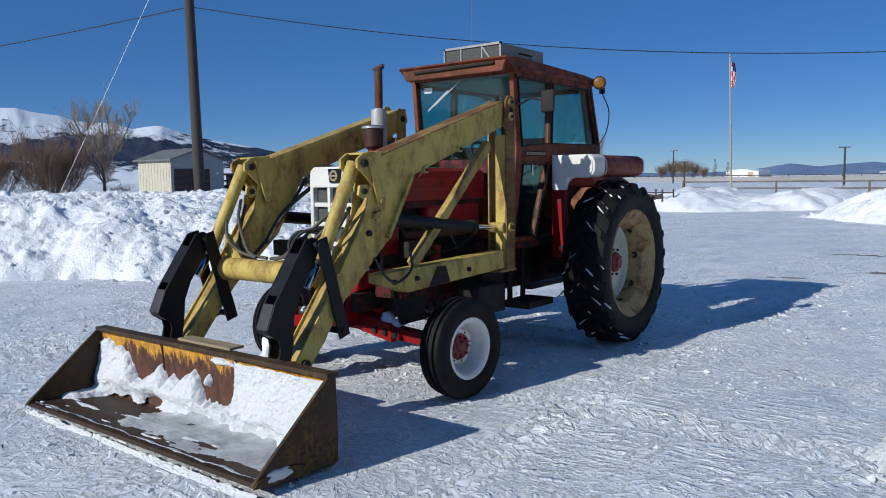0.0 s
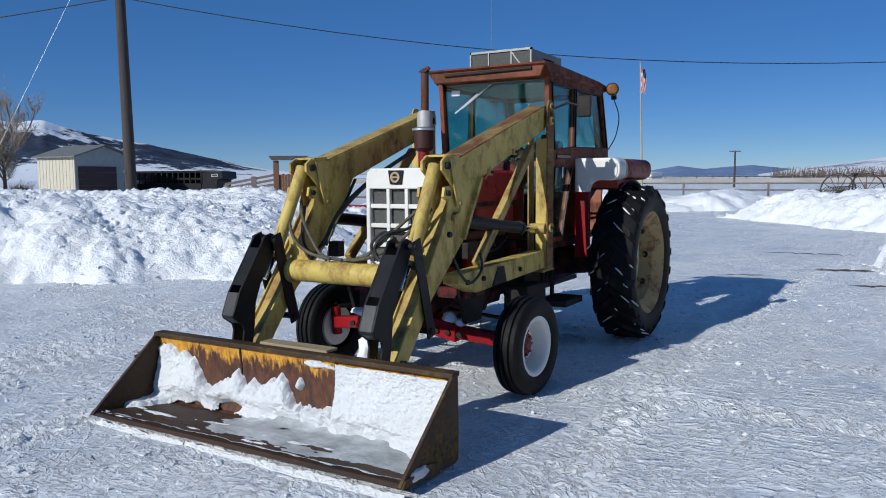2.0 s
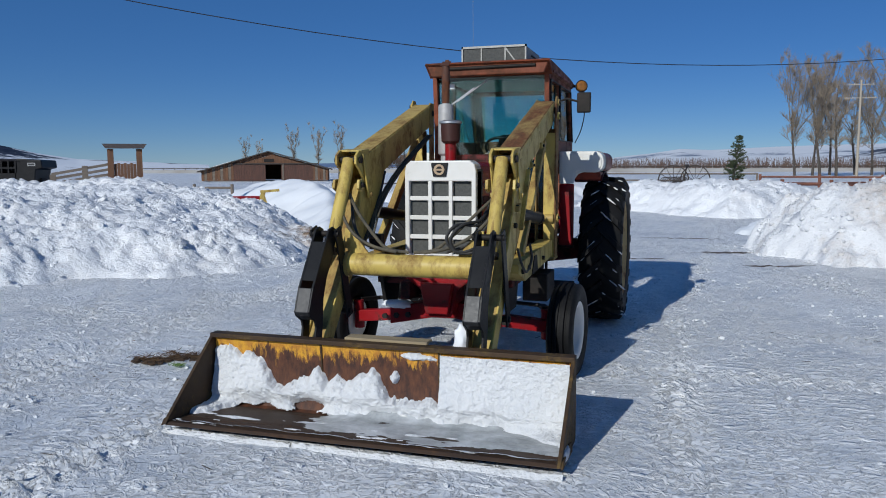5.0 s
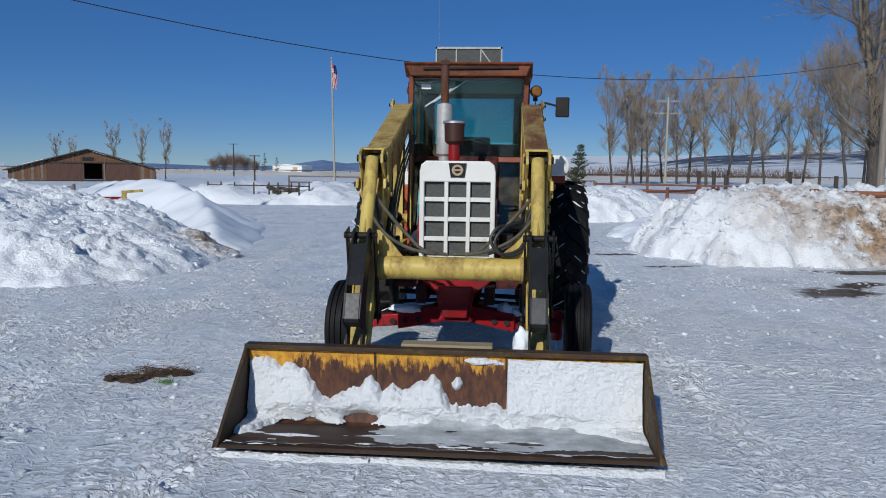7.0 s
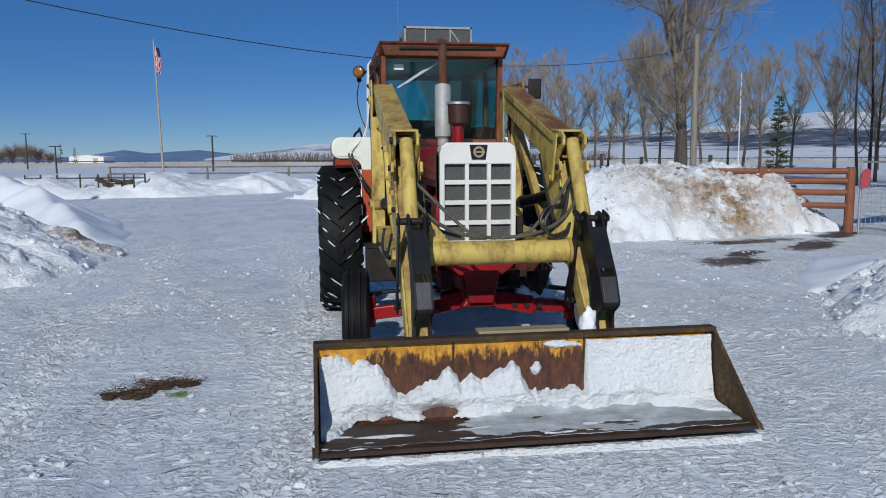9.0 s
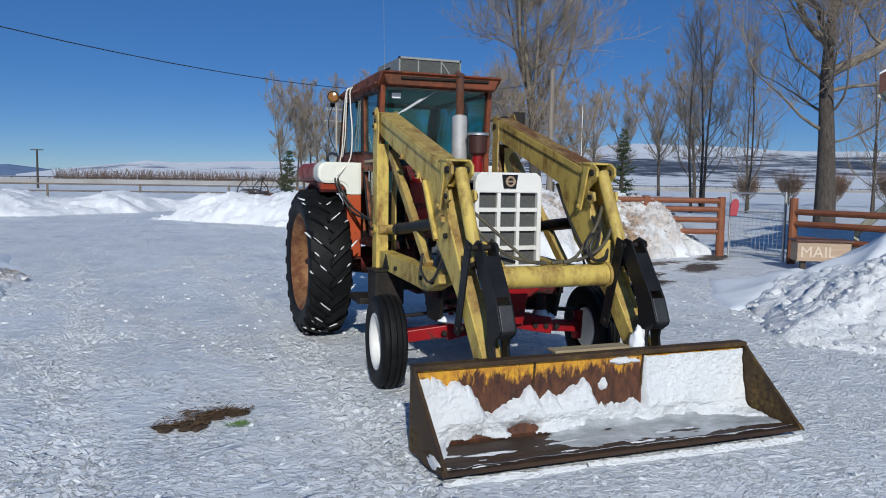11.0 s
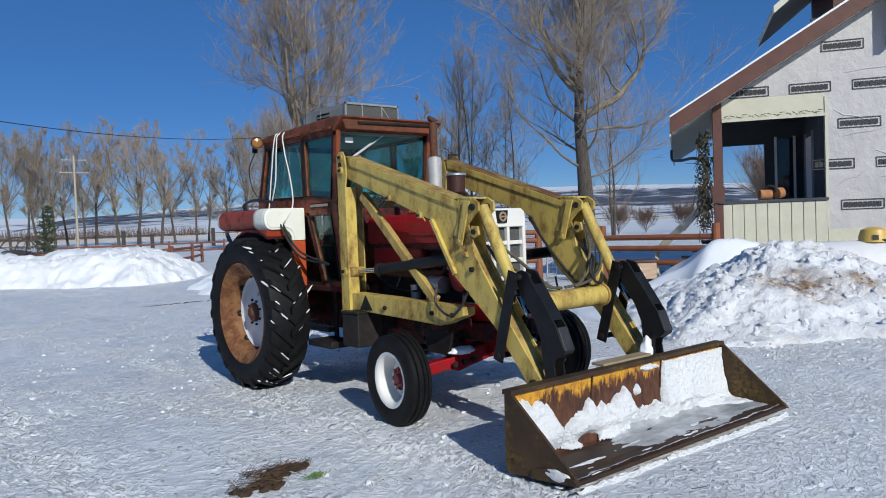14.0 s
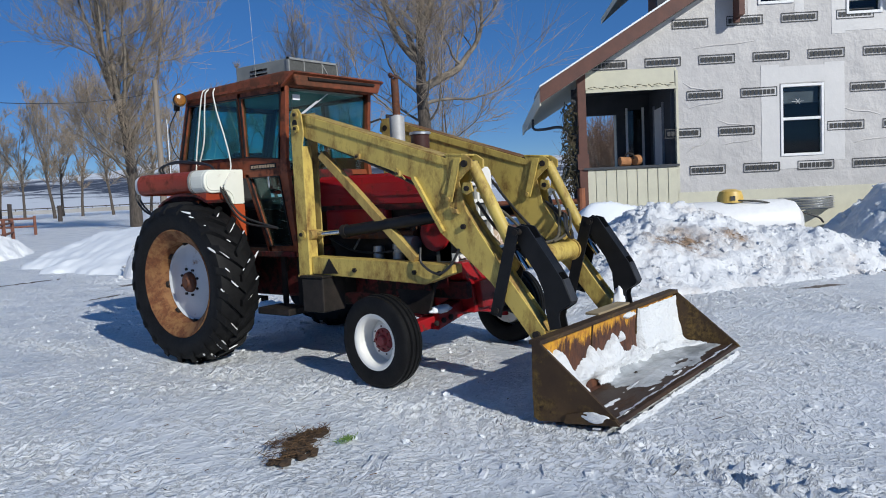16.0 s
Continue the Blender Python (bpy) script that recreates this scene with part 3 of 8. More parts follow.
    r.inputs[3].default_value, r.inputs[4].default_value = 0.34, 0.62
    l.new(small, r.inputs[0])
    l.new(r.outputs[0], p.inputs["Roughness"])
    p.inputs["Specular IOR Level"].default_value = 0.4
    sumn = n.new("ShaderNodeMath")
    sumn.operation = "MULTIPLY_ADD"
    sumn.inputs[1].default_value = 1.6
    l.new(both, sumn.inputs[0])
    l.new(noise_node(n, l, 7, 6, 0.62), sumn.inputs[2])
    relief(n, l, p, sumn.outputs[0], 0.85, 0.02)
    return m


tagged(sheet("ground", field(gx, gy, yard), ground_mat()), "packed icy snow yard with wheel tracks, open snowfields beyond", "ground", kind="structure")


def litter(name, label, category, count, seed, material, sizes, x0, x1, y0, y1, long=False):
    """Small bits lying on the packed snow, thickest in patches."""
    bm = bmesh.new()
    bmesh.ops.create_icosphere(bm, subdivisions=1, radius=1)
    bm.verts.index_update()
    ball = np.array([v.co[:] for v in bm.verts])
    tri = np.array([[v.index for v in f.verts] for f in bm.faces])
    bm.free()
    r = np.random.default_rng(seed)
    verts, faces = [], []
    while len(verts) < count:
        x, y = r.uniform(x0, x1), r.uniform(y0, y1)
        if not long and noise.noise((x * 0.6, y * 0.6, seed)) + 0.45 * noise.noise((x * 2.1, y * 2.1, seed)) + 0.4 * r.random() < 0.22:
            continue
        k = sizes[0] + (sizes[1] - sizes[0]) * r.random() ** 3
        q = ball * (1 + 0.3 * r.normal(size=(len(ball), 1))) * (k * (16 if long else r.uniform(0.8, 1.7)), k, k * (0.8 if long else r.uniform(0.4, 0.8)))
        a = r.uniform(0, 6.28)
        q = q @ np.array(((math.cos(a), math.sin(a), 0), (-math.sin(a), math.cos(a), 0), (0, 0, 1)))
        faces.append(tri + len(verts) * len(ball))
        verts.append(q + (x, y, yard(x, y) + k * 0.25))
    me = bpy.data.meshes.new(name)
    me.from_pydata(np.concatenate(verts).tolist(), [], np.concatenate(faces).tolist())
    me.update()
    return tagged(settle(name, me, material), label, category, kind="stuff")


litter("snow_crumbs", "loose crumbs of snow on the packed yard", "snow", 3000, 6, M["snow"], (0.005, 0.026), -7.5, 6.0, -2.5, 9.5)
M["dry_twig"] = surface("dry_twig", (0.07, 0.05, 0.035), (0.04, 0.03, 0.022), 20, 0.9, 0, 0)
litter("twig_litter", "few dry twigs and straws on the packed snow", "twigs", 90, 11, M["dry_twig"], (0.0012, 0.004), -6.0, 5.0, -2.0, 8.0, True)


# ---- snow banks ----
def edge_distance(px, py, poly):
    """Distance inside (plus) or outside (minus) of an outline."""
    d = np.full(px.shape, 1e9)
    inside = np.zeros(px.shape, bool)
    k = len(poly)
    for i in range(k):
        (ax, ay), (bx, by) = poly[i], poly[(i + 1) % k]
        ex, ey = bx - ax, by - ay
        t = np.clip(((px - ax) * ex + (py - ay) * ey) / (ex * ex + ey * ey), 0, 1)
        d = np.minimum(d, np.hypot(px - ax - t * ex, py - ay - t * ey))
        if ay != by:
            cross = ((ay > py) != (by > py)) & (px < (bx - ax) * (py - ay) / (by - ay) + ax)
            inside ^= cross
    return np.where(inside, d, -d)


def bank(name, label, poly, high, slope, step, material, lump=0.22, chunk=0.07, seed=0.0, back=1.0, smooth=False, clods=0, power=2.0):
    xs_, ys_ = [p[0] for p in poly], [p[1] for p in poly]
    xs, ys = np.arange(min(xs_) - 0.6, max(xs_) + 0.6, step), np.arange(min(ys_) - 0.6, max(ys_) + 0.6, step)
    px, py = np.meshgrid(xs, ys)
    d = edge_distance(px, py, poly)
    co = np.zeros((*px.shape, 3))
    co[:, :, 0], co[:, :, 1] = px, py
    keep = np.zeros(px.shape, bool)
    for j in range(px.shape[0]):
        for i in range(px.shape[1]):
            x, y = xs[i], ys[j]
            e = d[j, i] + 0.35 * noise.noise((x * 0.9, y * 0.9, seed)) + (0 if smooth else 0.12 * noise.noise((x * 3.4, y * 3.4, seed)))
            if e < -0.12:
                co[j, i, 2] = -0.12
                continue
            t = min(max(e / slope, 0), 1)
            z = high(x, y) * ((1 - (1 - t) ** power) if not smooth else (0.55 * t + 0.45 * smooth01(t)))
            if e > slope:
                z *= back + (1 - back) * math.exp(-(e - slope) / 2.5)
            a = min(max(e / 0.5, 0), 1)
            z += a * lump * fbm(x, y, 0.75, 3, seed + 4)
            if not smooth:
                z += a * lump * 0.7 * abs(fbm(x, y, 1.9, 4, seed + 14)) - a * 0.1 * lump
                q = Vector((x * 2.6 + 0.5 * noise.noise((x * 2, y * 2, seed)), y * 2.6, seed + z * 2.2))
                near = noise.voronoi(q)[0]
                small = noise.voronoi(q * 2.7)[0]
                patch = 0.45 + 0.9 * max(noise.noise((x * 0.8, y * 0.8, seed + 8)), -0.35)
                z += a * chunk * patch * (1.5 * min(near[1] - near[0], 0.45) + 1.5 * min(small[1] - small[0], 0.4) - 0.65)
                z += a * chunk * 0.5 * noise.noise((x * 9, y * 9, seed + z * 5))
            co[j, i, 2] = max(z, 0) + 0.015 - 0.14 * (1 - min(max((e + 0.12) / 0.2, 0), 1))
            keep[j, i] = True
    ob = sheet(name, co, material, keep)
    if clods:
        strew(ob, co, keep, d, step, clods, material, int(seed))
    return tagged(ob, label, "snow bank")


def strew(owner, co, keep, d, step, count, material, seed):
    """Broken clods of snow lying over a bank and round its foot."""
    bm = bmesh.new()
    bmesh.ops.create_icosphere(bm, subdivisions=1, radius=1)
    bm.verts.index_update()
    ball = np.array([v.co[:] for v in bm.verts])
    tri = np.array([[v.index for v in f.verts] for f in bm.faces])
    bm.free()
    r = np.random.default_rng(seed)
    shapes = []
    for _ in range(24):
        q = ball.copy()
        for _ in range(7):
            way = r.normal(size=3)
            way /= np.linalg.norm(way)
            cut = r.uniform(0.45, 0.8)
            over = q @ way
            q = q - np.outer(np.maximum(over - cut, 0), way)
        shapes.append(q + r.normal(size=q.shape) * 0.03)
    spots = np.argwhere(keep & (d > -0.35) & (d < 3.2))
    verts, faces = [], []
    for _ in range(count):
        j, i = spots[r.integers(len(spots))]
        x, y, z = co[j, i]
        if noise.noise((x * 0.7, y * 0.7, seed + 3.3)) + 0.5 * r.random() < 0.1:
            continue
        size = min(0.014 * math.exp(abs(r.normal()) * 0.75), 0.085)
        a = r.uniform(0, 6.28)
        turn = np.array(((math.cos(a), -math.sin(a), 0), (math.sin(a), math.cos(a), 0), (0, 0, 1)))
        q = (shapes[r.integers(24)] * (size * r.uniform(0.8, 1.5), size, size * r.uniform(0.6, 1.0))) @ turn.T
        faces.append(tri + len(verts) * len(ball))
        verts.append(q + (x + r.uniform(-0.5, 0.5) * step, y + r.uniform(-0.5, 0.5) * step, max(z, 0.0) - size * 0.12))
    me = bpy.data.meshes.new("loose_snow")
    me.from_pydata(np.concatenate(verts).tolist(), [], np.concatenate(faces).tolist())
    me.update()
    tagged(settle("loose_snow", me, material, owner), kind="stuff")


def left_high(x, y):
    return 0.86 + 0.42 * smooth01((-x - 5.5) / 4.5) - 0.25 * math.exp(-((x + 6.3) ** 2 + (y - 9.5) ** 2) / 5)


bank("snow_bank", "long ploughed ridge of broken white snow beside the yard", [(-24, -4), (-13, 1.0), (-9.2, 3.1), (-7.4, 4.4), (-6.4, 5.4), (-5.4, 5.7), (-4.9, 6.6), (-4.4, 7.6), (-4.5, 9.6), (-5.4, 12.0), (-8, 13.5), (-13, 14), (-26, 10)], left_high, 2.6, 0.055, M["snow_dirty"], 0.24, 0.13, 1.0, 0.75, clods=6500)
bank("snow_drift", "smooth wind-packed snow drift behind the ploughed ridge", [(-4.5, 10.6), (-5.1, 13.2), (-6.5, 17.5), (-8.0, 21), (-13, 26), (-18, 23), (-12.4, 17.4), (-9.8, 16.0), (-7.4, 12.6), (-5.6, 9.8)], lambda x, y: 1.46 - 0.05 * max(0, y - 16), 3.0, 0.11, M["snow_smooth"], 0.10, 0, 7.0, 0.95, True)
bank("snow_bank", "dirty heap of ploughed snow at the yard's edge", [(10.2, 12.3), (9.75, 10.75), (8.6, 10.3), (7.4, 10.2), (6.3, 9.9), (5.2, 10.0), (4.2, 9.8), (3.3, 10.9), (3.0, 12.6), (5, 14.8), (8, 15.4), (10.1, 14.2)], lambda x, y: 1.22 + 0.10 * smooth01((x - 4.2) / 1.5) + 0.20 * noise.noise((x * 1.4, y * 0.8, 2.0)) - 0.80 * smooth01((x - 8.1) / 2.0), 1.6, 0.05, M["snow_soiled"], 0.34, 0.13, 13.0, clods=5200)
bank("snow_bank", "low sloping snow bank past the dirty heap", [(3.7, 12.4), (3.3, 14), (3.2, 15.8), (3.7, 18.6), (5, 20), (8, 19), (9, 15), (6, 12.6)], lambda x, y: 0.62 + 0.3 * smooth01((x - 4) / 3), 2.6, 0.10, M["snow_smooth"], 0.12, 0.03, 17.0)
bank("snow_bank", "long white snow bank in front of the fence", [(-2.4, 27.6), (0.2, 24.6), (1.7, 22.6), (3.2, 21.2), (5, 22), (7.5, 26), (6, 29), (0, 29.4)], lambda x, y: 0.98 + 0.25 * noise.noise((x * 0.5, y * 0.5, 4.0)), 2.0, 0.10, M["snow_dirty"], 0.30, 0.13, 23.0, clods=900)
bank("snow_bank", "row of distant ploughed snow mounds", [(-20, 28.5), (-13, 29.4), (-7, 30.4), (-3, 33.5), (-1.3, 37), (2, 36.0), (2.5, 40), (-8, 41), (-20, 36)], lambda x, y: 0.42 + 0.42 * (0.5 + 0.5 * math.sin(x * 1.35 + 0.6)), 2.2, 0.15, M["snow_dirty"], 0.3, 0.12, 31.0, clods=700)
bank("snow_bank", "big heap of chunky ploughed snow before the house", [(4.7, 4.4), (4.0, 3.0), (3.6, 2.5), (4.1, 1.7), (4.8, 1.3), (5.9, 0.55), (7.2, -0.2), (8.6, -1.0), (9.9, -0.5), (9.8, 3.6), (8.9, 5.0), (6.9, 6.0)], lambda x, y: 1.05 - 0.25 * smooth01((x - 7.4) / 1.5), 2.7, 0.042, M["snow_soiled"], 0.20, 0.11, 41.0, clods=2400, power=1.2)
bank("snow_drift", "smooth crest of drifted snow between the heap and the porch", [(5.6, 3.9), (6.4, 5.8), (8.2, 6.6), (9.7, 5.2), (10.2, 3.2), (9.6, 2.0), (8.2, 2.2)], lambda x, y: 1.16, 2.0, 0.09, M["snow_smooth"], 0.16, 0, 59.0, 1.0, True)
bank("snow_bank", "snow heap against the house wall", [(7.9, -0.4), (8.3, -1.8), (10, -2.8), (14, -3.0), (15, 0.6), (12.6, 1.6), (9.6, 0.9)], lambda x, y: 0.35 + 1.0 * smooth01((y + 2.6) / 2.4), 2.0, 0.06, M["snow"], 0.26, 0.13, 47.0, clods=1200)
bank("snow_drift", "low smooth drift of snow between the heap and the gate", [(4.5, 4.3), (5.0, 5.4), (6.6, 6.9), (8.4, 7.6), (9.0, 6.7), (8, 5.4), (5.6, 3.9)], lambda x, y: 0.24, 1.3, 0.08, M["snow_smooth"], 0.06, 0, 53.0, 1.0, True)

M["rubble"] = surface("dark_old_timber", (0.10, 0.08, 0.06), (0.03, 0.025, 0.02), 4, 0.95, 0, 1.0, 9, 0.08)
scrap = tagged(new("scrap_pile"), "tangle of dark old timbers lying on the ploughed snow", "scrap pile")
rnd = random.Random(19)
for i in range(16):
    x, y, a = rnd.uniform(-10.5, -8.9), rnd.uniform(31.2, 31.9), rnd.uniform(0, 6.3)
    c, d = Vector((x, y, 0.50 + 0.02 * i * rnd.random())), Vector((math.cos(a), math.sin(a) * 0.5, rnd.uniform(-0.25, 0.35))) * rnd.uniform(0.15, 0.4)
    part("timber", bars((c - d, c + d, rnd.uniform(0.05, 0.16), rnd.uniform(0.08, 0.2))), M["rubble"], scrap)

# ---- mountains and hills round the valley ----
def hills_mat(name, dark, dark2, cover, haze, lo, hi):
    """haze: the height in metres of the range; its middle slopes are wooded."""
    m, n, l, p = shader(name)
    tc = n.new("ShaderNodeTexCoord")
    g = noise_node(n, l, 0.010, 9, 0.7, stretch=(1, 1, 0.7))
    g2 = noise_node(n, l, 0.0022, 6, 0.6)
    pre = n.new("ShaderNodeMath")
    l.new(g, pre.inputs[0])
    l.new(g2, pre.inputs[1])
    sep = n.new("ShaderNodeSeparateXYZ")
    l.new(tc.outputs["Object"], sep.inputs[0])
    mid = n.new("ShaderNodeMath")
    mid.operation = "SUBTRACT"
    mid.inputs[1].default_value = 0.42 * haze
    l.new(sep.outputs[2], mid.inputs[0])
    ab = n.new("ShaderNodeMath")
    ab.operation = "ABSOLUTE"
    l.new(mid.outputs[0], ab.inputs[0])
    add = n.new("ShaderNodeMath")
    add.operation = "MULTIPLY_ADD"
    add.inputs[1].default_value = 0.75 / haze
    l.new(ab.outputs[0], add.inputs[0])
    l.new(pre.outputs[0], add.inputs[2])
    k = ramp(n, l, add.outputs[0], lo, hi)
    half = n.new("ShaderNodeMath")
    half.operation = "MULTIPLY"
    half.inputs[1].default_value = 0.5
    l.new(add.outputs[0], half.inputs[0])
    l.new(half.outputs[0], k.node.inputs[0])
    trees = blend(n, l, ramp(n, l, g, 0.4, 0.6), dark, dark2)
    l.new(blend(n, l, k, trees, cover), p.inputs["Base Color"])
    p.inputs["Roughness"].default_value = 1.0
    p.inputs["Specular IOR Level"].default_value = 0.0
    return m


def ridge(name, label, az, dist, rise, material, depth=900, seed=0.0, rough=0.25, steps=0.15):
    """A range of hills: rise gives the elevation of its crest in degrees at each bearing."""
    angles = np.arange(az[0], az[1] + 0.01, steps)
    rows = 26
    co = np.zeros((rows, len(angles), 3))
    for i, a in enumerate(angles):
        top = math.tan(radians(np.interp(a, rise[0], rise[1]))) * dist
        for j in range(rows):
            t = j / (rows - 1)
            r = dist - depth + depth * t
            x, y = r * math.sin(radians(a)), r * math.cos(radians(a))
            h = top * t ** 1.25 * (1 + rough * fbm(x, y, 3.2 / dist * 3, 5, seed) * (0.5 + 0.9 * t) * (1 - t ** 6) + 0.02 * fbm(x, y, 60 / dist, 4, seed + 3))
            co[j, i] = (x, y, h - 6 * (1 - t))
    return tagged(sheet(name, co, material), label, "mountains", kind="structure")


# distance haze is put into these ranges as blue and lifted tones
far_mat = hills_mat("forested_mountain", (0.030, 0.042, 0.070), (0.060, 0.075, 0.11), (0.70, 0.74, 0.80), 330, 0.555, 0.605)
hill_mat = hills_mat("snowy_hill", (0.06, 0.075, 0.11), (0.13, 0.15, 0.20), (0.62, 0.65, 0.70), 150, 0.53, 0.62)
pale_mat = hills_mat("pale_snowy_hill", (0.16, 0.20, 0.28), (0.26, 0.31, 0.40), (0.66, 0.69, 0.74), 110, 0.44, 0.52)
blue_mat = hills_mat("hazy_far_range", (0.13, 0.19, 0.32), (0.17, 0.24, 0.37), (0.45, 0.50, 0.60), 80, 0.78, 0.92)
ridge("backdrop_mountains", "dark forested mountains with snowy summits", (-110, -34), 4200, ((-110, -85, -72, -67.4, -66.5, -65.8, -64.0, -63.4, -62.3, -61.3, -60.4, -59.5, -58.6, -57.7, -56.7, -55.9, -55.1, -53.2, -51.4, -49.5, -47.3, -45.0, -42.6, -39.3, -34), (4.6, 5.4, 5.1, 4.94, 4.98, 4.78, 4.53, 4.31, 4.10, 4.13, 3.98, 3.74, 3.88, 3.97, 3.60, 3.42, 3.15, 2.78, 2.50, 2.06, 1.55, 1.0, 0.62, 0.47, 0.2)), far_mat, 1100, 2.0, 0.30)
ridge("backdrop_hills", "low far hills on the horizon, tinted blue for haze", (-32, 12), 4800, ((-32, -25, -20, -16, -14.5, -13.3, -11.5, -10.3, -8.4, -6.5, -4.5, -2, 2, 12), (0.2, 0.3, 0.15, 0.30, 0.55, 0.74, 0.5, 0.62, 0.74, 0.52, 0.25, 0.3, 0.35, 0.25)), blue_mat, 500, 5.0, 0.2)
ridge("backdrop_hills", "pale snow-covered foothills far across the valley", (-8, 30), 4400, ((-8, -4, -2, 0, 2, 5.5, 9, 14, 20, 30), (0.1, 0.7, 0.9, 1.2, 1.1, 1.25, 1.35, 1.4, 1.3, 0.6)), pale_mat, 2400, 21.0, 0.35)
ridge("backdrop_hills", "rolling snow-covered foothills with dark timber", (9, 100), 3600, ((9, 14, 20, 26, 30, 33, 35, 37, 39.3, 42, 45, 52, 58, 66, 100), (0.5, 1.3, 1.7, 2.0, 2.3, 2.85, 3.0, 2.95, 2.85, 2.75, 2.5, 2.4, 2.2, 2.0, 2.0)), hill_mat, 2400, 9.0, 0.35)
ridge("backdrop_hills", "distant snowy foothills behind the camera", (100, 250), 4000, ((100, 150, 200, 250), (2.0, 1.6, 1.8, 3.0)), hill_mat, 1500, 12.0, 0.3, 1.0)


# ---- bare trees ----
def grow(seed, height, radius, spread, limbs, twigs, lean=0.0, fork=0.35, sub=5, bushy=False, thick=0.010, stem=0.86, wander=0.16, tips=4):
    """Branch lines of a leafless tree: (points, radius at the foot, at the tip, sides), thickest first."""
    rnd = random.Random(seed)
    trunk = []
    top = height * (stem if not bushy else 0.3)
    for i in range(9):
        t = i / 8
        trunk.append(Vector((lean * t * height + rnd.uniform(-1, 1) * 0.02 * height * t, rnd.uniform(-1, 1) * 0.02 * height * t, top * t)))
    lines = [(trunk, radius, radius * 0.22, 9)]
    level1, level2 = [], []

    def shoot(base, way, length, r0, r1, sides, sag, parts=5):
        pts, d, p = [base.copy()], way.normalized(), base.copy()
        for _ in range(parts):
            d = (d + Vector((rnd.uniform(-1, 1), rnd.uniform(-1, 1), rnd.uniform(-0.6, 1))) * wander + Vector((0, 0, sag))).normalized()
            p = p + d * length / parts
            pts.append(p.copy())
        lines.append((pts, r0, r1, sides))
        return pts

    for i in range(limbs):
        t = fork + (1 - fork) * (i + rnd.random()) / limbs * 0.97
        k = t * 8
        a = trunk[int(min(k, 7))].lerp(trunk[int(min(k, 7)) + 1], k - int(min(k, 7)))
        ang = i * 2.4 + rnd.uniform(-0.5, 0.5)
        up = rnd.uniform(0.35, 1.2) + t * 0.5
        length = spread * height * (1.05 - 0.65 * t) * rnd.uniform(0.7, 1.2)
        r = radius * (0.46 - 0.30 * t) * rnd.uniform(0.55, 1.0)
        level1.append((shoot(a, Vector((math.cos(ang), math.sin(ang), up)), length, r, r * 0.25, 6, 0.10), r))
    for pts, r in level1 + [(trunk[5:], radius * 0.35)]:
        for j in range(sub):
            q = rnd.uniform(0.25, 1.0) * (len(pts) - 1)
            i = min(int(q), len(pts) - 2)
            a = pts[i].lerp(pts[i + 1], q - i)
            d = (pts[i + 1] - pts[i]).normalized() + Vector((rnd.uniform(-1, 1), rnd.uniform(-1, 1), rnd.uniform(-0.2, 0.9))) * 0.75
            length = spread * height * rnd.uniform(0.28, 0.52)
            level2.append((shoot(a, d, length, r * 0.34, r * 0.08, 4, 0.08, 4), length))
    for pts, length in level2 + [(q, 0.2 * height) for q, _ in level1]:
        for j in range(twigs):
            q = rnd.uniform(0.15, 1.0) * (len(pts) - 1)
            i = min(int(q), len(pts) - 2)
            a = pts[i].lerp(pts[i + 1], q - i)
            d = (pts[i + 1] - pts[i]).normalized() + Vector((rnd.uniform(-1, 1), rnd.uniform(-1, 1), rnd.uniform(-0.3, 0.8))) * 0.8
            r = thick
            shoot(a, d, length * rnd.uniform(0.35, 0.75), r, r * 0.4, 3, 0.05, 2)
    return lines


def branches(name, lines, material, parent):
    verts, faces = [], []
    for pts, r0, r1, n in lines:
        start = len(verts)
        for i, p in enumerate(pts):
            d = (pts[min(i + 1, len(pts) - 1)] - pts[max(i - 1, 0)]).normalized()
            s = d.cross(Vector((0.31, 0.77, 0.2))).normalized()
            u = s.cross(d)
            r = r0 + (r1 - r0) * (i / (len(pts) - 1)) ** 0.8
            for j in range(n):
                a = 2 * math.pi * j / n
                verts.append(p + (math.cos(a) * s + math.sin(a) * u) * r)
        for i in range(len(pts) - 1):
            for j in range(n):
                b, c = start + i * n, start + (i + 1) * n
                faces.append((b + j, b + (j + 1) % n, c + (j + 1) % n, c + j))
    me = bpy.data.meshes.new(name)
    me.from_pydata([v[:] for v in verts], [], faces)
    me.update()
    me.shade_smooth()
    return settle(name, me, material, parent)


M["bark"] = surface("grey_bark", (0.115, 0.095, 0.078), (0.045, 0.037, 0.031), 5, 0.95, 0, 1.0, 9, 0.06, stretch=(3, 3, 0.6))
M["limb"] = surface("pale_bark", (0.24, 0.205, 0.165), (0.095, 0.08, 0.065), 2, 0.9, 0, 0.5, 14, 0.02)
M["twig"] = surface("twigs", (0.36, 0.295, 0.225), (0.24, 0.19, 0.14), 1.0, 0.9, 0, 0)
M["willow"] = surface("red_willow_twigs", (0.20, 0.13, 0.095), (0.14, 0.09, 0.065), 1.0, 0.9, 0, 0)


def tree(place, label, lines, twig="twig", group="", category="tree"):
    root = tagged(new("tree" if category == "tree" else "bush"), label, category, group)
    branches("trunk", lines[:1], M["bark"], root)
    mid = [b for b in lines[1:] if b[3] > 3]
    branches("bough", mid, M["limb"], root)
    branches("crown", [b for b in lines[1:] if b[3] == 3], M[twig], root)
    root.matrix_world = place
    return root


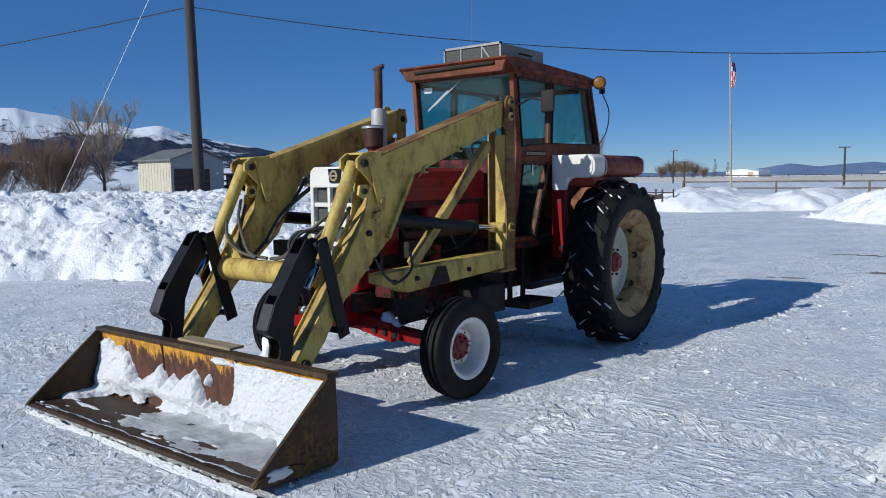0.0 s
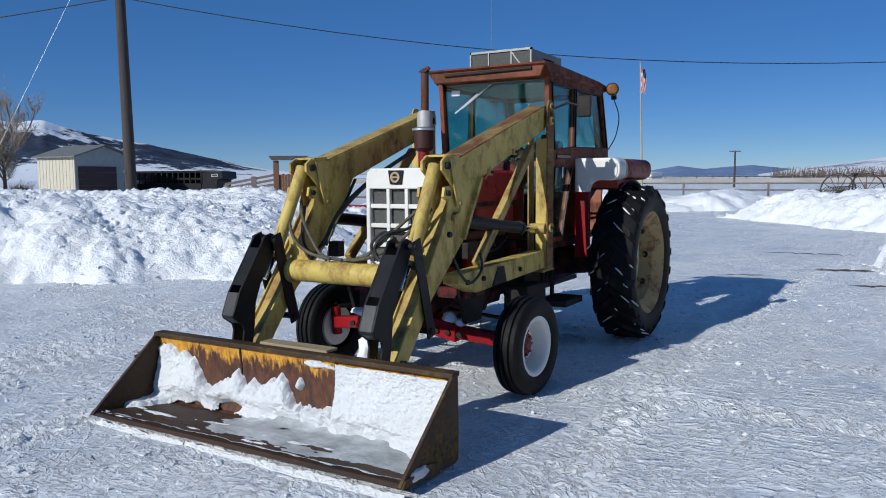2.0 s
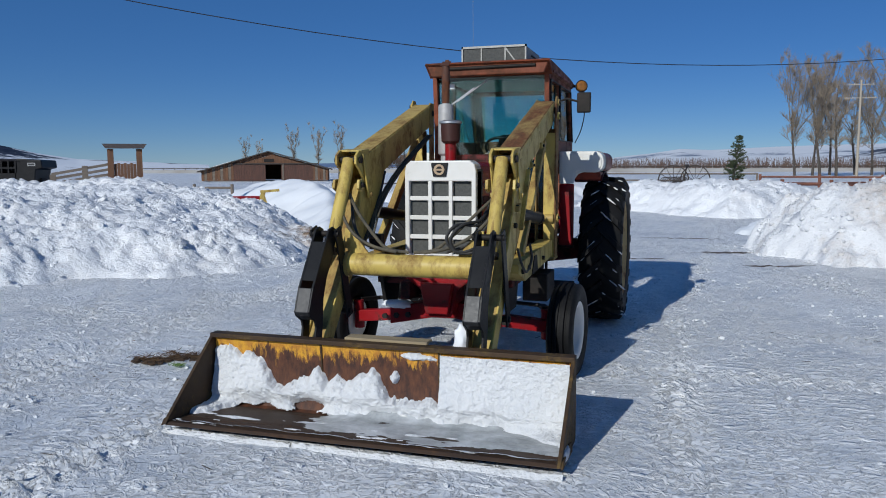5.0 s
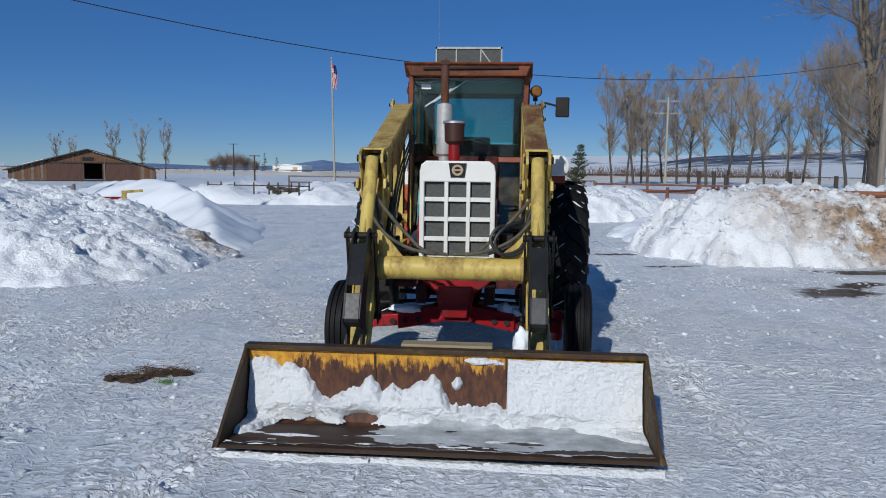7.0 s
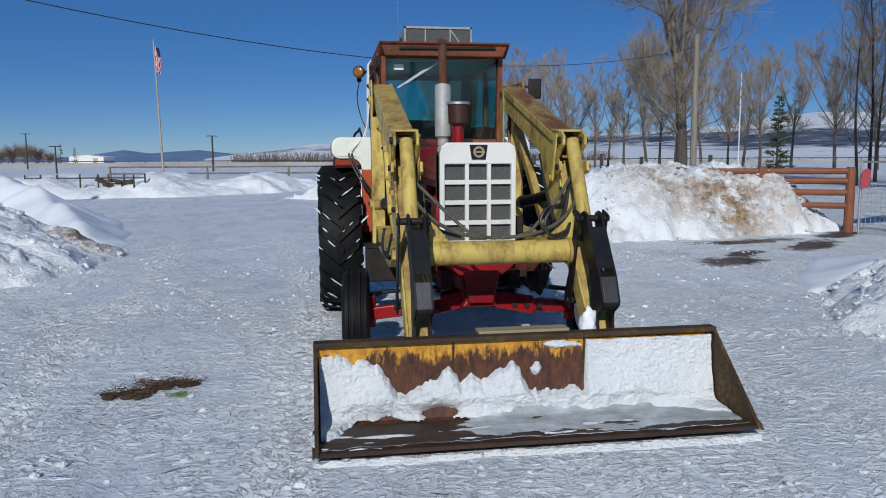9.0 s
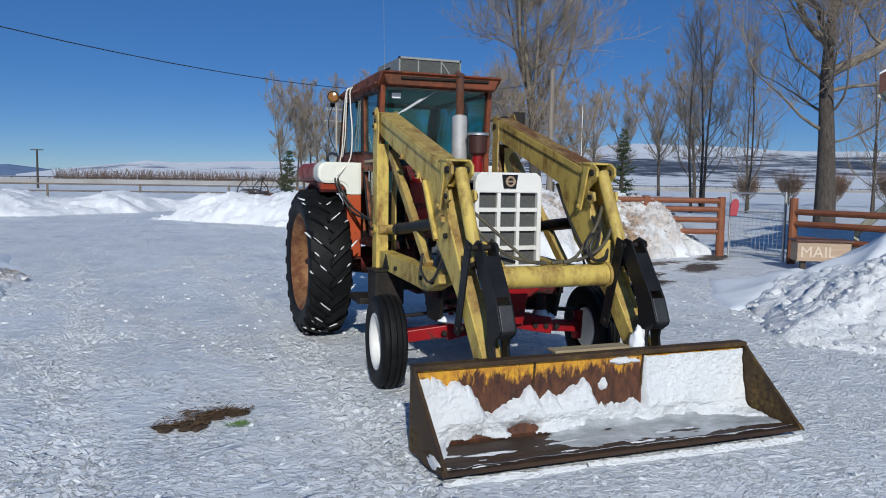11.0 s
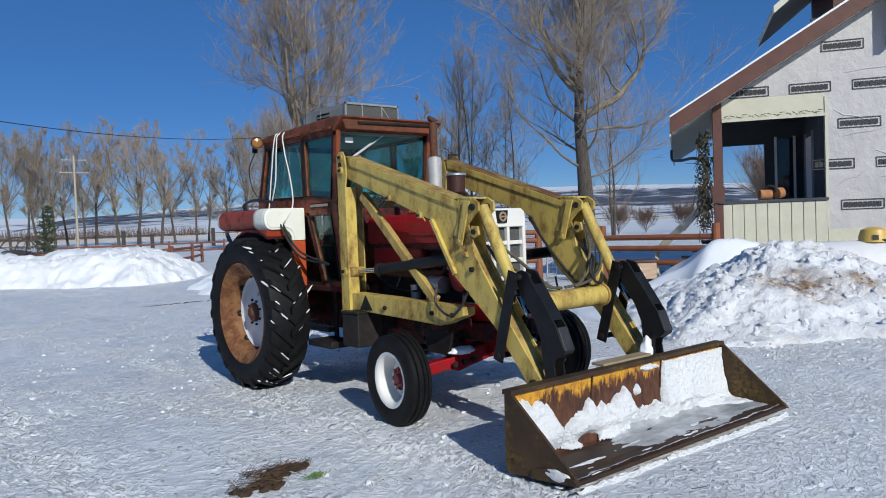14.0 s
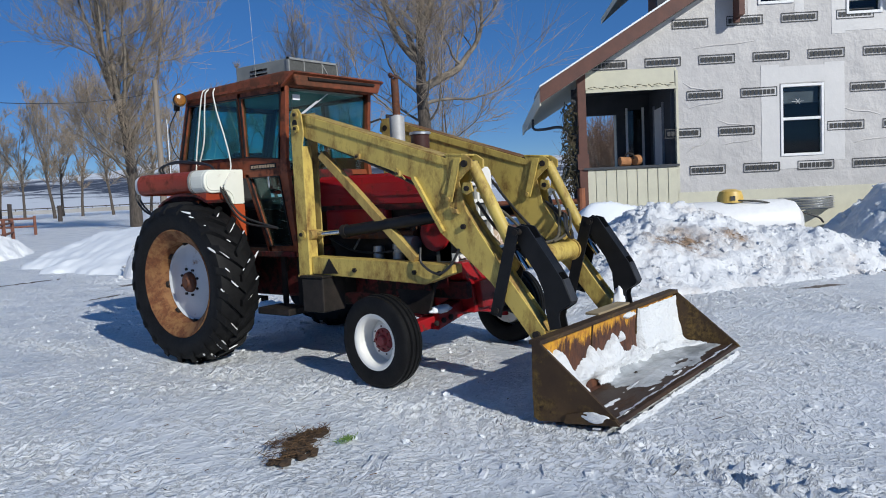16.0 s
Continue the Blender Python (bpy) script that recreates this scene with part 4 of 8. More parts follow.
def cottonwood(seed, high, radius, limbs, low, reach, thick, heavy=(), steep=0.7, leaders=1, dense=(8, 6, 5), spray=1.0, up=0.0, steps=(5, 2, 1)):
    """An old bare tree: a trunk that bends and thins upward, limbs all along it that curve up, and fine twigs to four orders."""
    rnd = random.Random(seed)
    lines = []

    def shoot(base, way, length, r0, r1, sides, lift, wander, parts=6):
        pts, d, p = [base.copy()], way.normalized(), base.copy()
        for _ in range(parts):
            d = (d + Vector((rnd.uniform(-1, 1), rnd.uniform(-1, 1), rnd.uniform(-0.8, 0.8))) * wander + Vector((0, 0, lift))).normalized()
            p = p + d * (length / parts)
            pts.append(p.copy())
        lines.append((pts, r0, r1, sides))
        return pts

    def along(pts, lo, hi=0.999):
        q = rnd.uniform(lo, hi) * (len(pts) - 1)
        i = int(q)
        return pts[i].lerp(pts[i + 1], q - i), (pts[i + 1] - pts[i]).normalized()

    stems = []
    trunk, p, d = [Vector((0, 0, -0.2))], Vector((0, 0, -0.2)), Vector((0, 0, 1))
    for i in range(12):
        d = (d + Vector((rnd.uniform(-1, 1), rnd.uniform(-1, 1), 0)) * 0.06 + Vector((0, 0, 0.12))).normalized()
        p = p + d * high * (0.92 if leaders == 1 else 0.5) / 12
        trunk.append(p.copy())
    lines.append((trunk, radius, radius * (0.10 if leaders == 1 else 0.5), 12))
    stems.append((trunk, radius, low, limbs))
    for k in range(leaders - 1):
        b, _ = along(trunk, 0.55, 0.98)
        a = 2.4 * k + rnd.uniform(-0.4, 0.4)
        r = radius * rnd.uniform(0.30, 0.46)
        st = shoot(b, Vector((math.cos(a), math.sin(a), rnd.uniform(1.3, 2.6))), (high - b.z) * rnd.uniform(0.78, 1.08), r, 0.03, 6, 0.10, 0.14, 8)
        stems.append((st, r, 0.18, max(limbs // 3, 5)))
    for z, turn, rise, size in heavy:
        b = trunk[max(1, min(11, int(z / high * 12 / 0.92)))]
        a = radians(turn)
        st = shoot(b, Vector((math.cos(a), math.sin(a), rise)), reach * 1.1, radius * size, 0.05, 9, 0.13, 0.26, 12)
        stems.append((st, radius * size, 0.25, max(limbs // 3, 6)))
    first = []
    for st, r, lo, count in stems:
        for i in range(count):
            q = lo + (0.97 - lo) * (i + rnd.random()) / count
            k = q * (len(st) - 1)
            j = min(int(k), len(st) - 2)
            b = st[j].lerp(st[j + 1], k - j)
            a = i * 2.4 + rnd.uniform(-0.6, 0.6)
            ln = reach * (1.08 - 0.62 * q) * rnd.uniform(0.6, 1.15)
            rr = min(r * (0.42 - 0.28 * q), 0.045 + 0.013 * ln) * rnd.uniform(0.6, 1.0)
            first.append((shoot(b, Vector((math.cos(a), math.sin(a), steep * rnd.uniform(0.3, 1.3) * (0.25 + 1.3 * q))), ln, rr, 0.012, 5, 0.05 + 0.12 * q, 0.30, 8), ln, rr))
    second = []
    for pts, ln, rr in first:
        for _ in range(dense[0]):
            b, d = along(pts, 0.18)
            w = d + Vector((rnd.uniform(-1, 1), rnd.uniform(-1, 1), rnd.uniform(-0.5, 1.0))) * 1.15 * spray + Vector((0, 0, up))
            k = ln * rnd.uniform(0.30, 0.58)
            second.append((shoot(b, w, k, max(min(rr * 0.5, 0.024), thick * 1.6), max(0.009, thick), 3, 0.08, 0.24, steps[0]), k))
    third = []
    for pts, ln in second:
        for _ in range(dense[1]):
            b, d = along(pts, 0.1)
            w = d + Vector((rnd.uniform(-1, 1), rnd.uniform(-1, 1), rnd.uniform(-0.6, 1.0))) * 1.1 * spray + Vector((0, 0, up))
            k = ln * rnd.uniform(0.4, 0.85)
            third.append((shoot(b, w, k, thick * 1.3, thick * 0.6, 3, 0.09, 0.18, steps[1]), k))
    for pts, ln in third:
        for _ in range(dense[2]):
            b, d = along(pts, 0.1)
            w = d + Vector((rnd.uniform(-1, 1), rnd.uniform(-1, 1), rnd.uniform(-0.5, 1.0))) * 0.9 * spray + Vector((0, 0, up))
            shoot(b, w, ln * rnd.uniform(0.5, 1.15), thick * 0.85, thick * 0.45, 3, 0.05, 0.16, steps[2])
    return lines


# the two big cottonwoods
tree(pose(24.7, 21.3, 0), "big old bare cottonwood with a thick grey trunk and wide crown", cottonwood(5, 17.5, 0.47, 26, 0.22, 6.2, 0.0095, ((7.6, -52, 0.8, 0.52), (8.4, 128, 1.0, 0.40), (9.2, 40, 1.4, 0.40), (9.8, 215, 1.5, 0.36), (10.4, -20, 1.7, 0.34)), 0.9, 1, (8, 6, 3)))
tree(pose(22.9, 44.6, 0), "tall bare cottonwood with a broken top beside the power pole", cottonwood(12, 19.5, 0.44, 26, 0.30, 5.2, 0.0125, ((6.0, 170, 0.5, 0.2),), 0.8, 9, (8, 6, 2), 1.0, 0.12))
# a row of slender poplars across the valley, three kinds repeated
kinds = [cottonwood(seed, high, 0.22, 12, low, reach, 0.0145, (), 1.6, stems, (11, 6, 0), 0.85, 0.14, (3, 1, 1)) for seed, high, low, reach, stems in ((31, 18.5, 0.45, 4.2, 7), (37, 17.0, 0.50, 3.4, 5), (43, 19.5, 0.45, 4.0, 6))]
models = [tree(pose(19 + 3 * i, 128 + 3 * i, 0, 0, 0, 50 * i), "slender bare poplar in a row beyond the fence", k, group="row of poplars") for i, k in enumerate(kinds)]
rnd = random.Random(8)
for i, (a, far) in enumerate([(9.6, 132), (10.6, 128), (12.6, 140), (13.4, 150), (14.6, 135), (17.3, 130), (18.4, 142), (19.8, 138), (21.8, 128), (23.4, 120), (25.4, 135), (27.2, 128), (29.0, 142), (31.0, 120), (33.0, 130), (35.6, 118), (38.0, 110), (11.6, 146), (16.0, 144), (20.8, 150), (24.4, 146), (30.0, 148)]):
    k = 1.02 + rnd.uniform(-0.18, 0.12)
    copy_thing(models[i % 3], pose(0.3 + far * math.sin(radians(a)), -4 + far * math.cos(radians(a)), 0, 0, 0, rnd.uniform(0, 360)) @ Matrix.Diagonal((k * 1.2, k * 1.2, k, 1)))
# smaller trees nearer the gate, trees by the barn and across the field
sapling = tree(pose(27.5, 33.5, 0, 0, 0, 0), "young bare poplar with upright branches", cottonwood(51, 13.0, 0.10, 18, 0.14, 3.6, 0.0065, (), 1.6, 1, (6, 5, 1), 1.0, 0.12), group="young poplars")
for x, y, s in ((29.0, 34.5, 1.1), (31.2, 33.0, 0.9), (33.0, 39, 1.2), (36.0, 38, 0.95), (38.0, 30, 1.0), (43.0, 34, 1.1)):
    copy_thing(sapling, pose(x, y, 0, 0, 0, x * 40) @ Matrix.Scale(s, 4))
for a, far, s in ((-31.0, 150, 0.42), (-30.0, 150, 0.38), (-27.4, 125, 0.46), (-25.7, 125, 0.47), (-24.2, 118, 0.46)):
    copy_thing(models[1], pose(0.3 + far * math.sin(radians(a)), -4 + far * math.cos(radians(a)), 0, 0, 0, a * 30) @ Matrix.Scale(s, 4))
tree(pose(-36.2, 19.65, 0), "small spreading bare tree beside the shed", cottonwood(61, 5.6, 0.13, 10, 0.60, 2.0, 0.0065, (), 1.3, 6, (7, 6, 2), 0.95, 0.15))
willow = tree(pose(-37.7, 17.6, 0), "round leafless brown willow bush", grow(67, 5.2, 0.08, 0.62, 34, 7, 0, 0.02, 8, True, 0.011), "willow", category="bush")
for x, y, s in ((-40.2, 15.6, 0.9), (-39.3, 18.4, 0.8), (-38.6, 21.9, 0.34)):
    copy_thing(willow, pose(x, y, 0, 0, 0, x * 31) @ Matrix.Scale(s, 4))
for x, y, s in ((39, 18, 1.3), (45, 21, 1.4), (46.5, 49.5, 0.62), (50.0, 48.2, 0.70), (53.0, 46.0, 0.66), (55.5, 43.0, 0.74), (58.5, 42.0, 0.60), (60.5, 39.0, 0.72), (57.0, 50.0, 0.68)):
    copy_thing(willow, pose(x, y, 0, 0, 0, x * 57) @ Matrix.Scale(s, 4))

for a, far, s in ((-20.9, 300, 1.3), (-20.2, 305, 1.6), (-19.5, 300, 1.7), (-18.8, 310, 1.5), (-18.1, 300, 1.1)):
    copy_thing(willow, pose(0.3 + far * math.sin(radians(a)), -4 + far * math.cos(radians(a)), 0, 0, 0, a * 77) @ Matrix.Scale(s, 4))


def thicket(name, label, seed, x0, x1, y0, y1, high, count, material):
    """A far belt of willow brush: many thin stems."""
    r = random.Random(seed)
    lines = []
    for _ in range(count):
        x, y = r.uniform(x0, x1), r.uniform(y0, y1)
        h = high * r.uniform(0.5, 1.1)
        p = Vector((x, y, -0.2))
        lines.append(([p, p + Vector((r.uniform(-0.3, 0.3), 0, h * 0.5)), p + Vector((r.uniform(-0.9, 0.9), r.uniform(-0.5, 0.5), h))], 0.10, 0.03, 3))
    ob = branches(name, lines, material, None)
    return tagged(ob, label, "bushes", kind="stuff")


thicket("willow_brush", "belt of red-brown willow brush across the snowfield", 3, -26, 92, 226, 240, 3.9, 2600, M["willow"])
# ---- poles and wires ----
# shade on the tall pole's near side is put into this dark base
M["pole"] = surface("weathered_shaded_pole", (0.065, 0.052, 0.044), (0.04, 0.033, 0.03), 3, 0.9, 0, 0.6, 20, 0.01, stretch=(4, 4, 0.3))
M["old_pole"] = surface("sun_greyed_pole", (0.26, 0.22, 0.18), (0.17, 0.145, 0.12), 3, 0.9, 0, 0.6, 20, 0.01, stretch=(4, 4, 0.3))
M["pale_pole"] = surface("grey_pole", (0.40, 0.35, 0.28), (0.30, 0.26, 0.21), 3, 0.9, 0, 0.6, 20, 0.01, stretch=(4, 4, 0.3))
M["wire"] = surface("black_wire", (0.012, 0.012, 0.014), (0.02, 0.02, 0.022), 8, 0.6, 0, 0)
M["wire_pale"] = surface("bright_wire", (0.55, 0.55, 0.55), (0.45, 0.45, 0.45), 8, 0.5, 0.3, 0)


def power_pole(place, label, high, r, arms=(), material=None):
    root = tagged(new("utility_pole"), label, "utility pole")
    part("pole", rods(((0, 0, -0.3), (0, 0, high), r, r * 0.72), n=12), material or M["pole"], root, smooth=True)
    for z, w in arms:
        part("crossarm", boxes(((-w, -0.06, z - 0.06), (w, 0.06, z + 0.06))), material or M["pole"], root)
        for s in (-0.9, -0.5, 0.5, 0.9):
            part("insulator", rods(((s * w, 0, z + 0.06), (s * w, 0, z + 0.2), 0.035, 0.025), n=8), M["steel"], root)
    root.matrix_world = place
    return root


POLE_A, POLE_B = Vector((-15.65, 11.48, 0)), Vector((19.0, 35.4, 0))
power_pole(Matrix.Translation(POLE_A) @ pose(0, 0, 0, 0, -1.3, 0), "tall dark wooden utility pole behind the snow bank", 10.4, 0.17)
power_pole(Matrix.Translation(POLE_B), "weathered grey wooden pole beside the big cottonwood", 8.1, 0.19, (), M["old_pole"])


def wire(name, label, a, b, sag, r, material, k=28):
    a, b = Vector(a), Vector(b)
    pts = [a.lerp(b, i / k) - Vector((0, 0, sag * 4 * (i / k) * (1 - i / k))) for i in range(k + 1)]
    return tagged(link(name, pipe(bmesh.new(), pts, r, 6), material, smooth=True), label, "cable")


wire("power_line", "black twisted service cable between the two poles", POLE_A + Vector((-0.15, 0, 6.75)), POLE_B + Vector((0, 0, 7.45)), 2.10, 0.014, M["wire"])
wire("power_line", "black cable running on from the dark pole", POLE_A + Vector((-0.15, 0, 6.75)), (-62, -4, 6.4), 1.1, 0.016, M["wire"])
wire("guy_wire", "bright steel guy wire of the dark pole", POLE_A + Vector((-0.21, 0, 9.2)), (-18.67, 8.05, 0.0), 0.0, 0.006, M["wire_pale"], 4)
power_pole(pose(-16.5, 114.3, 0), "far wooden pole with one crossarm", 5.2, 0.16, ((5.1, 0.8),))
power_pole(pose(-36.0, 107, 0), "far wooden pole with one crossarm", 3.6, 0.13, ((3.5, 0.8),))
power_pole(pose(-58, 160, 0), "far wooden pole with one crossarm", 7.0, 0.16, ((6.9, 1.0),))
power_pole(pose(25.2, 115, 0), "tall pale power pole with two crossarms", 13.2, 0.20, ((12.6, 1.7), (10.8, 2.0)), M["pale_pole"])
power_pole(pose(36, 60, 0), "slim white mast beyond the garden", 9.0, 0.05, (), M["sticker"])

# flagpole with a hanging striped flag
flag = tagged(new("flagpole"), "tall pale flagpole with a limp striped flag", "flagpole")
part("pole", rods(((0, 0, 0), (0, 0, 8.75), 0.075, 0.045), n=12), M["pale_pole"], flag, smooth=True)
part("finial", lathes([(0, 0.09), (0.05, 0.05), (0.06, 0), (0.04, -0.05), (0, -0.06)], Matrix.Translation((0, 0, 8.82)), 12), M["tan"], flag, smooth=True)
M["flag_red"] = surface("flag_red", (0.45, 0.03, 0.04), (0.38, 0.02, 0.03), 6, 0.8)
M["flag_white"] = surface("flag_white", (0.75, 0.75, 0.75), (0.66, 0.66, 0.66), 6, 0.8)
M["flag_blue"] = surface("flag_blue", (0.03, 0.05, 0.18), (0.02, 0.04, 0.14), 6, 0.8)
cloth = bmesh.new()
rows = []
for k in range(17):
    t = k / 16
    wide = 0.16 + 0.16 * math.sin(math.pi * (0.15 + 0.7 * t))
    rows.append([cloth.verts.new((0.05 + wide * i / 8, 0.07 * math.sin(i * 1.9 + t * 2.0) * min(i, 3) / 3, 8.45 - 0.10 * i / 8 - 1.5 * t - 0.06 * math.sin(i * 1.3) * t)) for i in range(9)])
for k in range(16):
    for i in range(8):
        f = cloth.faces.new((rows[k][i], rows[k + 1][i], rows[k + 1][i + 1], rows[k][i + 1]))
        f.material_index = 2 if k < 6 and i > 2 else (i + k // 3) % 2
part("flag", cloth, [M["flag_red"], M["flag_white"], M["flag_blue"]], flag, "limp red, white and blue flag")
flag.matrix_world = pose(-10.62, 46.05, 0, 0, -1.6, 0)

# ---- shed, trailer, loading chute, barn ----
# one siding in two tones: sun put into the side, shade into the gable
M["shed_wall"] = surface("sunlit_metal_siding", (0.55, 0.51, 0.40), (0.49, 0.45, 0.36), 3, 0.6, 0, 0.3, 30)
M["shed_gable"] = surface("shaded_metal_siding", (0.34, 0.36, 0.36), (0.29, 0.31, 0.31), 3, 0.6, 0, 0.3, 30)
M["shed_roof"] = surface("grey_roofing", (0.16, 0.165, 0.16), (0.12, 0.125, 0.125), 3, 0.7)
M["brown"] = surface("dark_brown_door", (0.05, 0.025, 0.022), (0.035, 0.02, 0.018), 5, 0.6)
M["plank"] = surface("brown_barn_board", (0.17, 0.085, 0.045), (0.105, 0.055, 0.033), 1.4, 0.9, 0, 0.6, 12, 0.01, stretch=(3, 3, 0.25))
M["grey_plank"] = surface("weathered_board", (0.20, 0.165, 0.13), (0.13, 0.105, 0.085), 3, 0.9, 0, 0.6, 18, 0.01, stretch=(0.4, 3, 3))
M["tin"] = surface("brown_tin_roof", (0.10, 0.085, 0.08), (0.075, 0.062, 0.06), 2, 0.6, 0.2)

shed = tagged(new("shed"), "pale metal garage shed with a dark brown roller door", "shed")
part("wall", prisms([(-2.25, 0), (2.25, 0), (2.25, 3.15), (0, 3.85), (-2.25, 3.15)], 0, 3.6, "y"), M["shed_gable"], shed)
part("side_wall", boxes(((-2.29, 0.02, 0), (-2.255, 3.58, 3.12))), M["shed_wall"], shed, "cream sunlit side wall")
for s in (-1, 1):
    bm = bmesh.new()
    prism(bm, [(s * 2.55, 3.07), (0, 3.87), (0, 3.96), (s * 2.55, 3.16)], -0.3, 3.8, "y")
    part("roof", bm, M["shed_roof"], shed)
for i in range(11):
    part("siding_rib", boxes(((-2.305, 0.16 + 0.32 * i, 0), (-2.29, 0.20 + 0.32 * i, 3.10))), M["shed_wall"], shed)
for i in range(6):
    part("door_panel", boxes(((-2.05, -0.04, 0.42 * i), (0.95, -0.005, 0.42 * i + 0.405))), M["brown"], shed)
part("lamp", boxes(((1.52, -0.12, 2.1), (1.66, -0.005, 2.3))), M["white"], shed)
shed.matrix_world = pose(-42.40, 29.95, 0, 0, 0, 94.3)

trailer = tagged(new("stock_trailer"), "long dark slatted livestock trailer", "trailer")
part("nose", prisms([(0, 0.55), (0, 1.95), (0.15, 2.05), (1.55, 1.95), (1.6, 1.5), (1.2, 1.4), (1.1, 0.55)], -0.95, 0.95, "y"), M["black"], trailer, bevel=0.05)
part("body", boxes(((-6.2, -0.98, 0.55), (0, 0.98, 1.2))), M["black"], trailer)
part("roof", prisms([(-0.99, 1.9), (-0.7, 2.03), (0.7, 2.03), (0.99, 1.9)], -6.25, 0.3, "x"), M["dark"], trailer)
for i in range(16):
    part("post", boxes(((-6.15 + 0.41 * i, -1.0, 1.2), (-6.07 + 0.41 * i, -0.94, 1.92))), M["black"], trailer)
part("far_side", boxes(((-6.2, 0.90, 1.2), (0, 0.95, 1.92))), M["black"], trailer)
part("slat", boxes(((-6.2, -0.985, 1.45), (0, -0.955, 1.56))), M["black"], trailer)
part("window", boxes(((0.75, -0.965, 1.62), (1.2, -0.955, 1.80))), M["steel"], trailer, "small bright framed window")
part("window_pane", boxes(((0.79, -0.972, 1.65), (1.16, -0.966, 1.77))), M["seat"], trailer)
for x in (-3.6, -2.6):
    part("wheel", rods(((x, -1.0, 0.38), (x, -0.75, 0.38), 0.38), n=20), M["rubber"], trailer)
part("hitch", boxes(((0.9, -0.3, 0.3), (1.2, 0.3, 0.9))), M["dark"], trailer)
trailer.matrix_world = pose(-40.00, 36.78, 0, 0, 0, 18.4) @ Matrix.Scale(1.1, 4)

chute = tagged(new("loading_chute"), "tall weathered timber loading chute with a ramp of rails", "loading chute")
for x in (-0.72, 0.72):
    part("post", boxes(((x - 0.15, -0.12, 0), (x + 0.15, 0.15, 2.65))), M["plank"], chute)
part("lintel", prisms([(-1.12, 2.92), (-0.95, 2.68), (0.95, 2.68), (1.12, 2.92)], -0.3, 0.35, "y"), M["tin"], chute)
for i in range(7):
    part("plank", boxes(((-0.56 + 0.16 * i, -0.04, 0.3), (-0.41 + 0.16 * i, 0.02, 1.85 + 0.04 * (i % 2)))), M["plank"], chute)
for i in range(5):
    part("rail", bars(((-3.6, -0.05, 0.35 + 0.24 * i), (-0.8, -0.05, 0.75 + 0.27 * i), 0.06, 0.14)), M["grey_plank"], chute)
for x, h in ((-3.55, 1.3), (-2.0, 1.75)):
    part("post", boxes(((x - 0.14, -0.1, 0), (x + 0.14, 0.12, h))), M["grey_plank"], chute)
chute.matrix_world = pose(-26.9, 30.8, 0, 0, 0, 38)

M["barn_red"] = surface("dark_red_boards", (0.11, 0.052, 0.038), (0.065, 0.036, 0.028), 3, 0.9, 0, 0.5, 20, 0.01, stretch=(3, 3, 0.4))
M["barn_roof"] = surface("dull_roof", (0.075, 0.062, 0.055), (0.045, 0.04, 0.037), 0.6, 0.8, 0, 0.4, 6, 0.02)
barn = tagged(new("barn"), "low wide brown board barn with a dark doorway and rusty roof", "barn")
left, right, fall = 8.0, 7.2, 0.29
for i in range(48):
    x = -left + 0.3167 * i
    top = 3.45 - abs(x + 0.15) * fall
    if not -0.45 < x + 0.15 < 1.65:
        split = 2.0 if -4.2 < x < 5.0 else 0
        if split:
            part("door_sheet", boxes(((x, -0.045, 0), (x + 0.312, 0.015, split))), M["barn_red"], barn)
        part("board", boxes(((x, -0.03, split), (x + 0.295, 0.03, top + 0.03 * (i % 3)))), (M["plank"], M["grey_plank"], M["plank"])[i % 3] if x < -4 or x > 5 else M["plank"], barn)
    else:
        part("board", boxes(((x, -0.03, 2.0), (x + 0.295, 0.03, top))), M["plank"], barn)
part("door_track", boxes(((-4.4, -0.16, 1.98), (6.0, -0.05, 2.12))), M["pole"], barn)
part("door_post", boxes(((1.62, -0.12, 0), (1.80, 0.0, 1.98))), M["grey_plank"], barn)
part("loft_hatch", boxes(((-0.55, -0.07, 2.25), (0.65, -0.03, 2.65))), M["dark"], barn)
part("back_wall", prisms([(-left, 0), (-left, 1.1), (0, 3.4), (right, 1.35), (right, 0)], 9.9, 10.0, "y"), M["plank"], barn)
for x in (-left, right):
    part("side_wall", boxes(((x - 0.05, 0.04, 0), (x + 0.05, 9.9, 1.1))), M["plank"], barn)
for x in (-left - 0.5, right + 0.5):
    z = 3.5 - abs(x) * fall
    part("roof", prisms([(x, z), (0, 3.5), (0, 3.62), (x, z + 0.12)], -0.5, 10.4, "y"), M["barn_roof"], barn)
part("roof_snow", prisms([(-6.6, 1.71), (-4.4, 2.35), (-4.4, 2.40), (-6.6, 1.77)], -0.2, 5.0, "y"), M["snow_smooth"], barn)
barn.matrix_world = pose(-46.5, 80, 0, 0, 0, 25)

# white building and road bank far across the field
far_house = tagged(new("warehouse"), "long white metal building far across the snow", "building")
part("wall", boxes(((0, 0, 0), (16, 22, 3.6))), M["white"], far_house)
part("roof", prisms([(-0.4, 3.6), (16.4, 3.6), (8, 4.3)], -0.4, 22.4, "y"), M["sticker"], far_house)
part("door", boxes(((11, -0.05, 0), (13.4, -0.005, 2.8))), M["tan"], far_house)
far_house.matrix_world = pose(-122, 400, 0.0)
M["strip"] = surface("dry_grass_bank", (0.36, 0.33, 0.29), (0.48, 0.47, 0.45), 0.08, 0.9, 0, 0)
tagged(link("road_bank", prisms([(196, -0.2), (199, 0.95), (209, 0.95), (212, -0.2)], -160, 300, "x"), M["strip"]), "low road bank of dry grass and old snow", "road", kind="structure")
guard = tagged(new("guard_rail"), "dark guard rail along the far road", "guard rail")
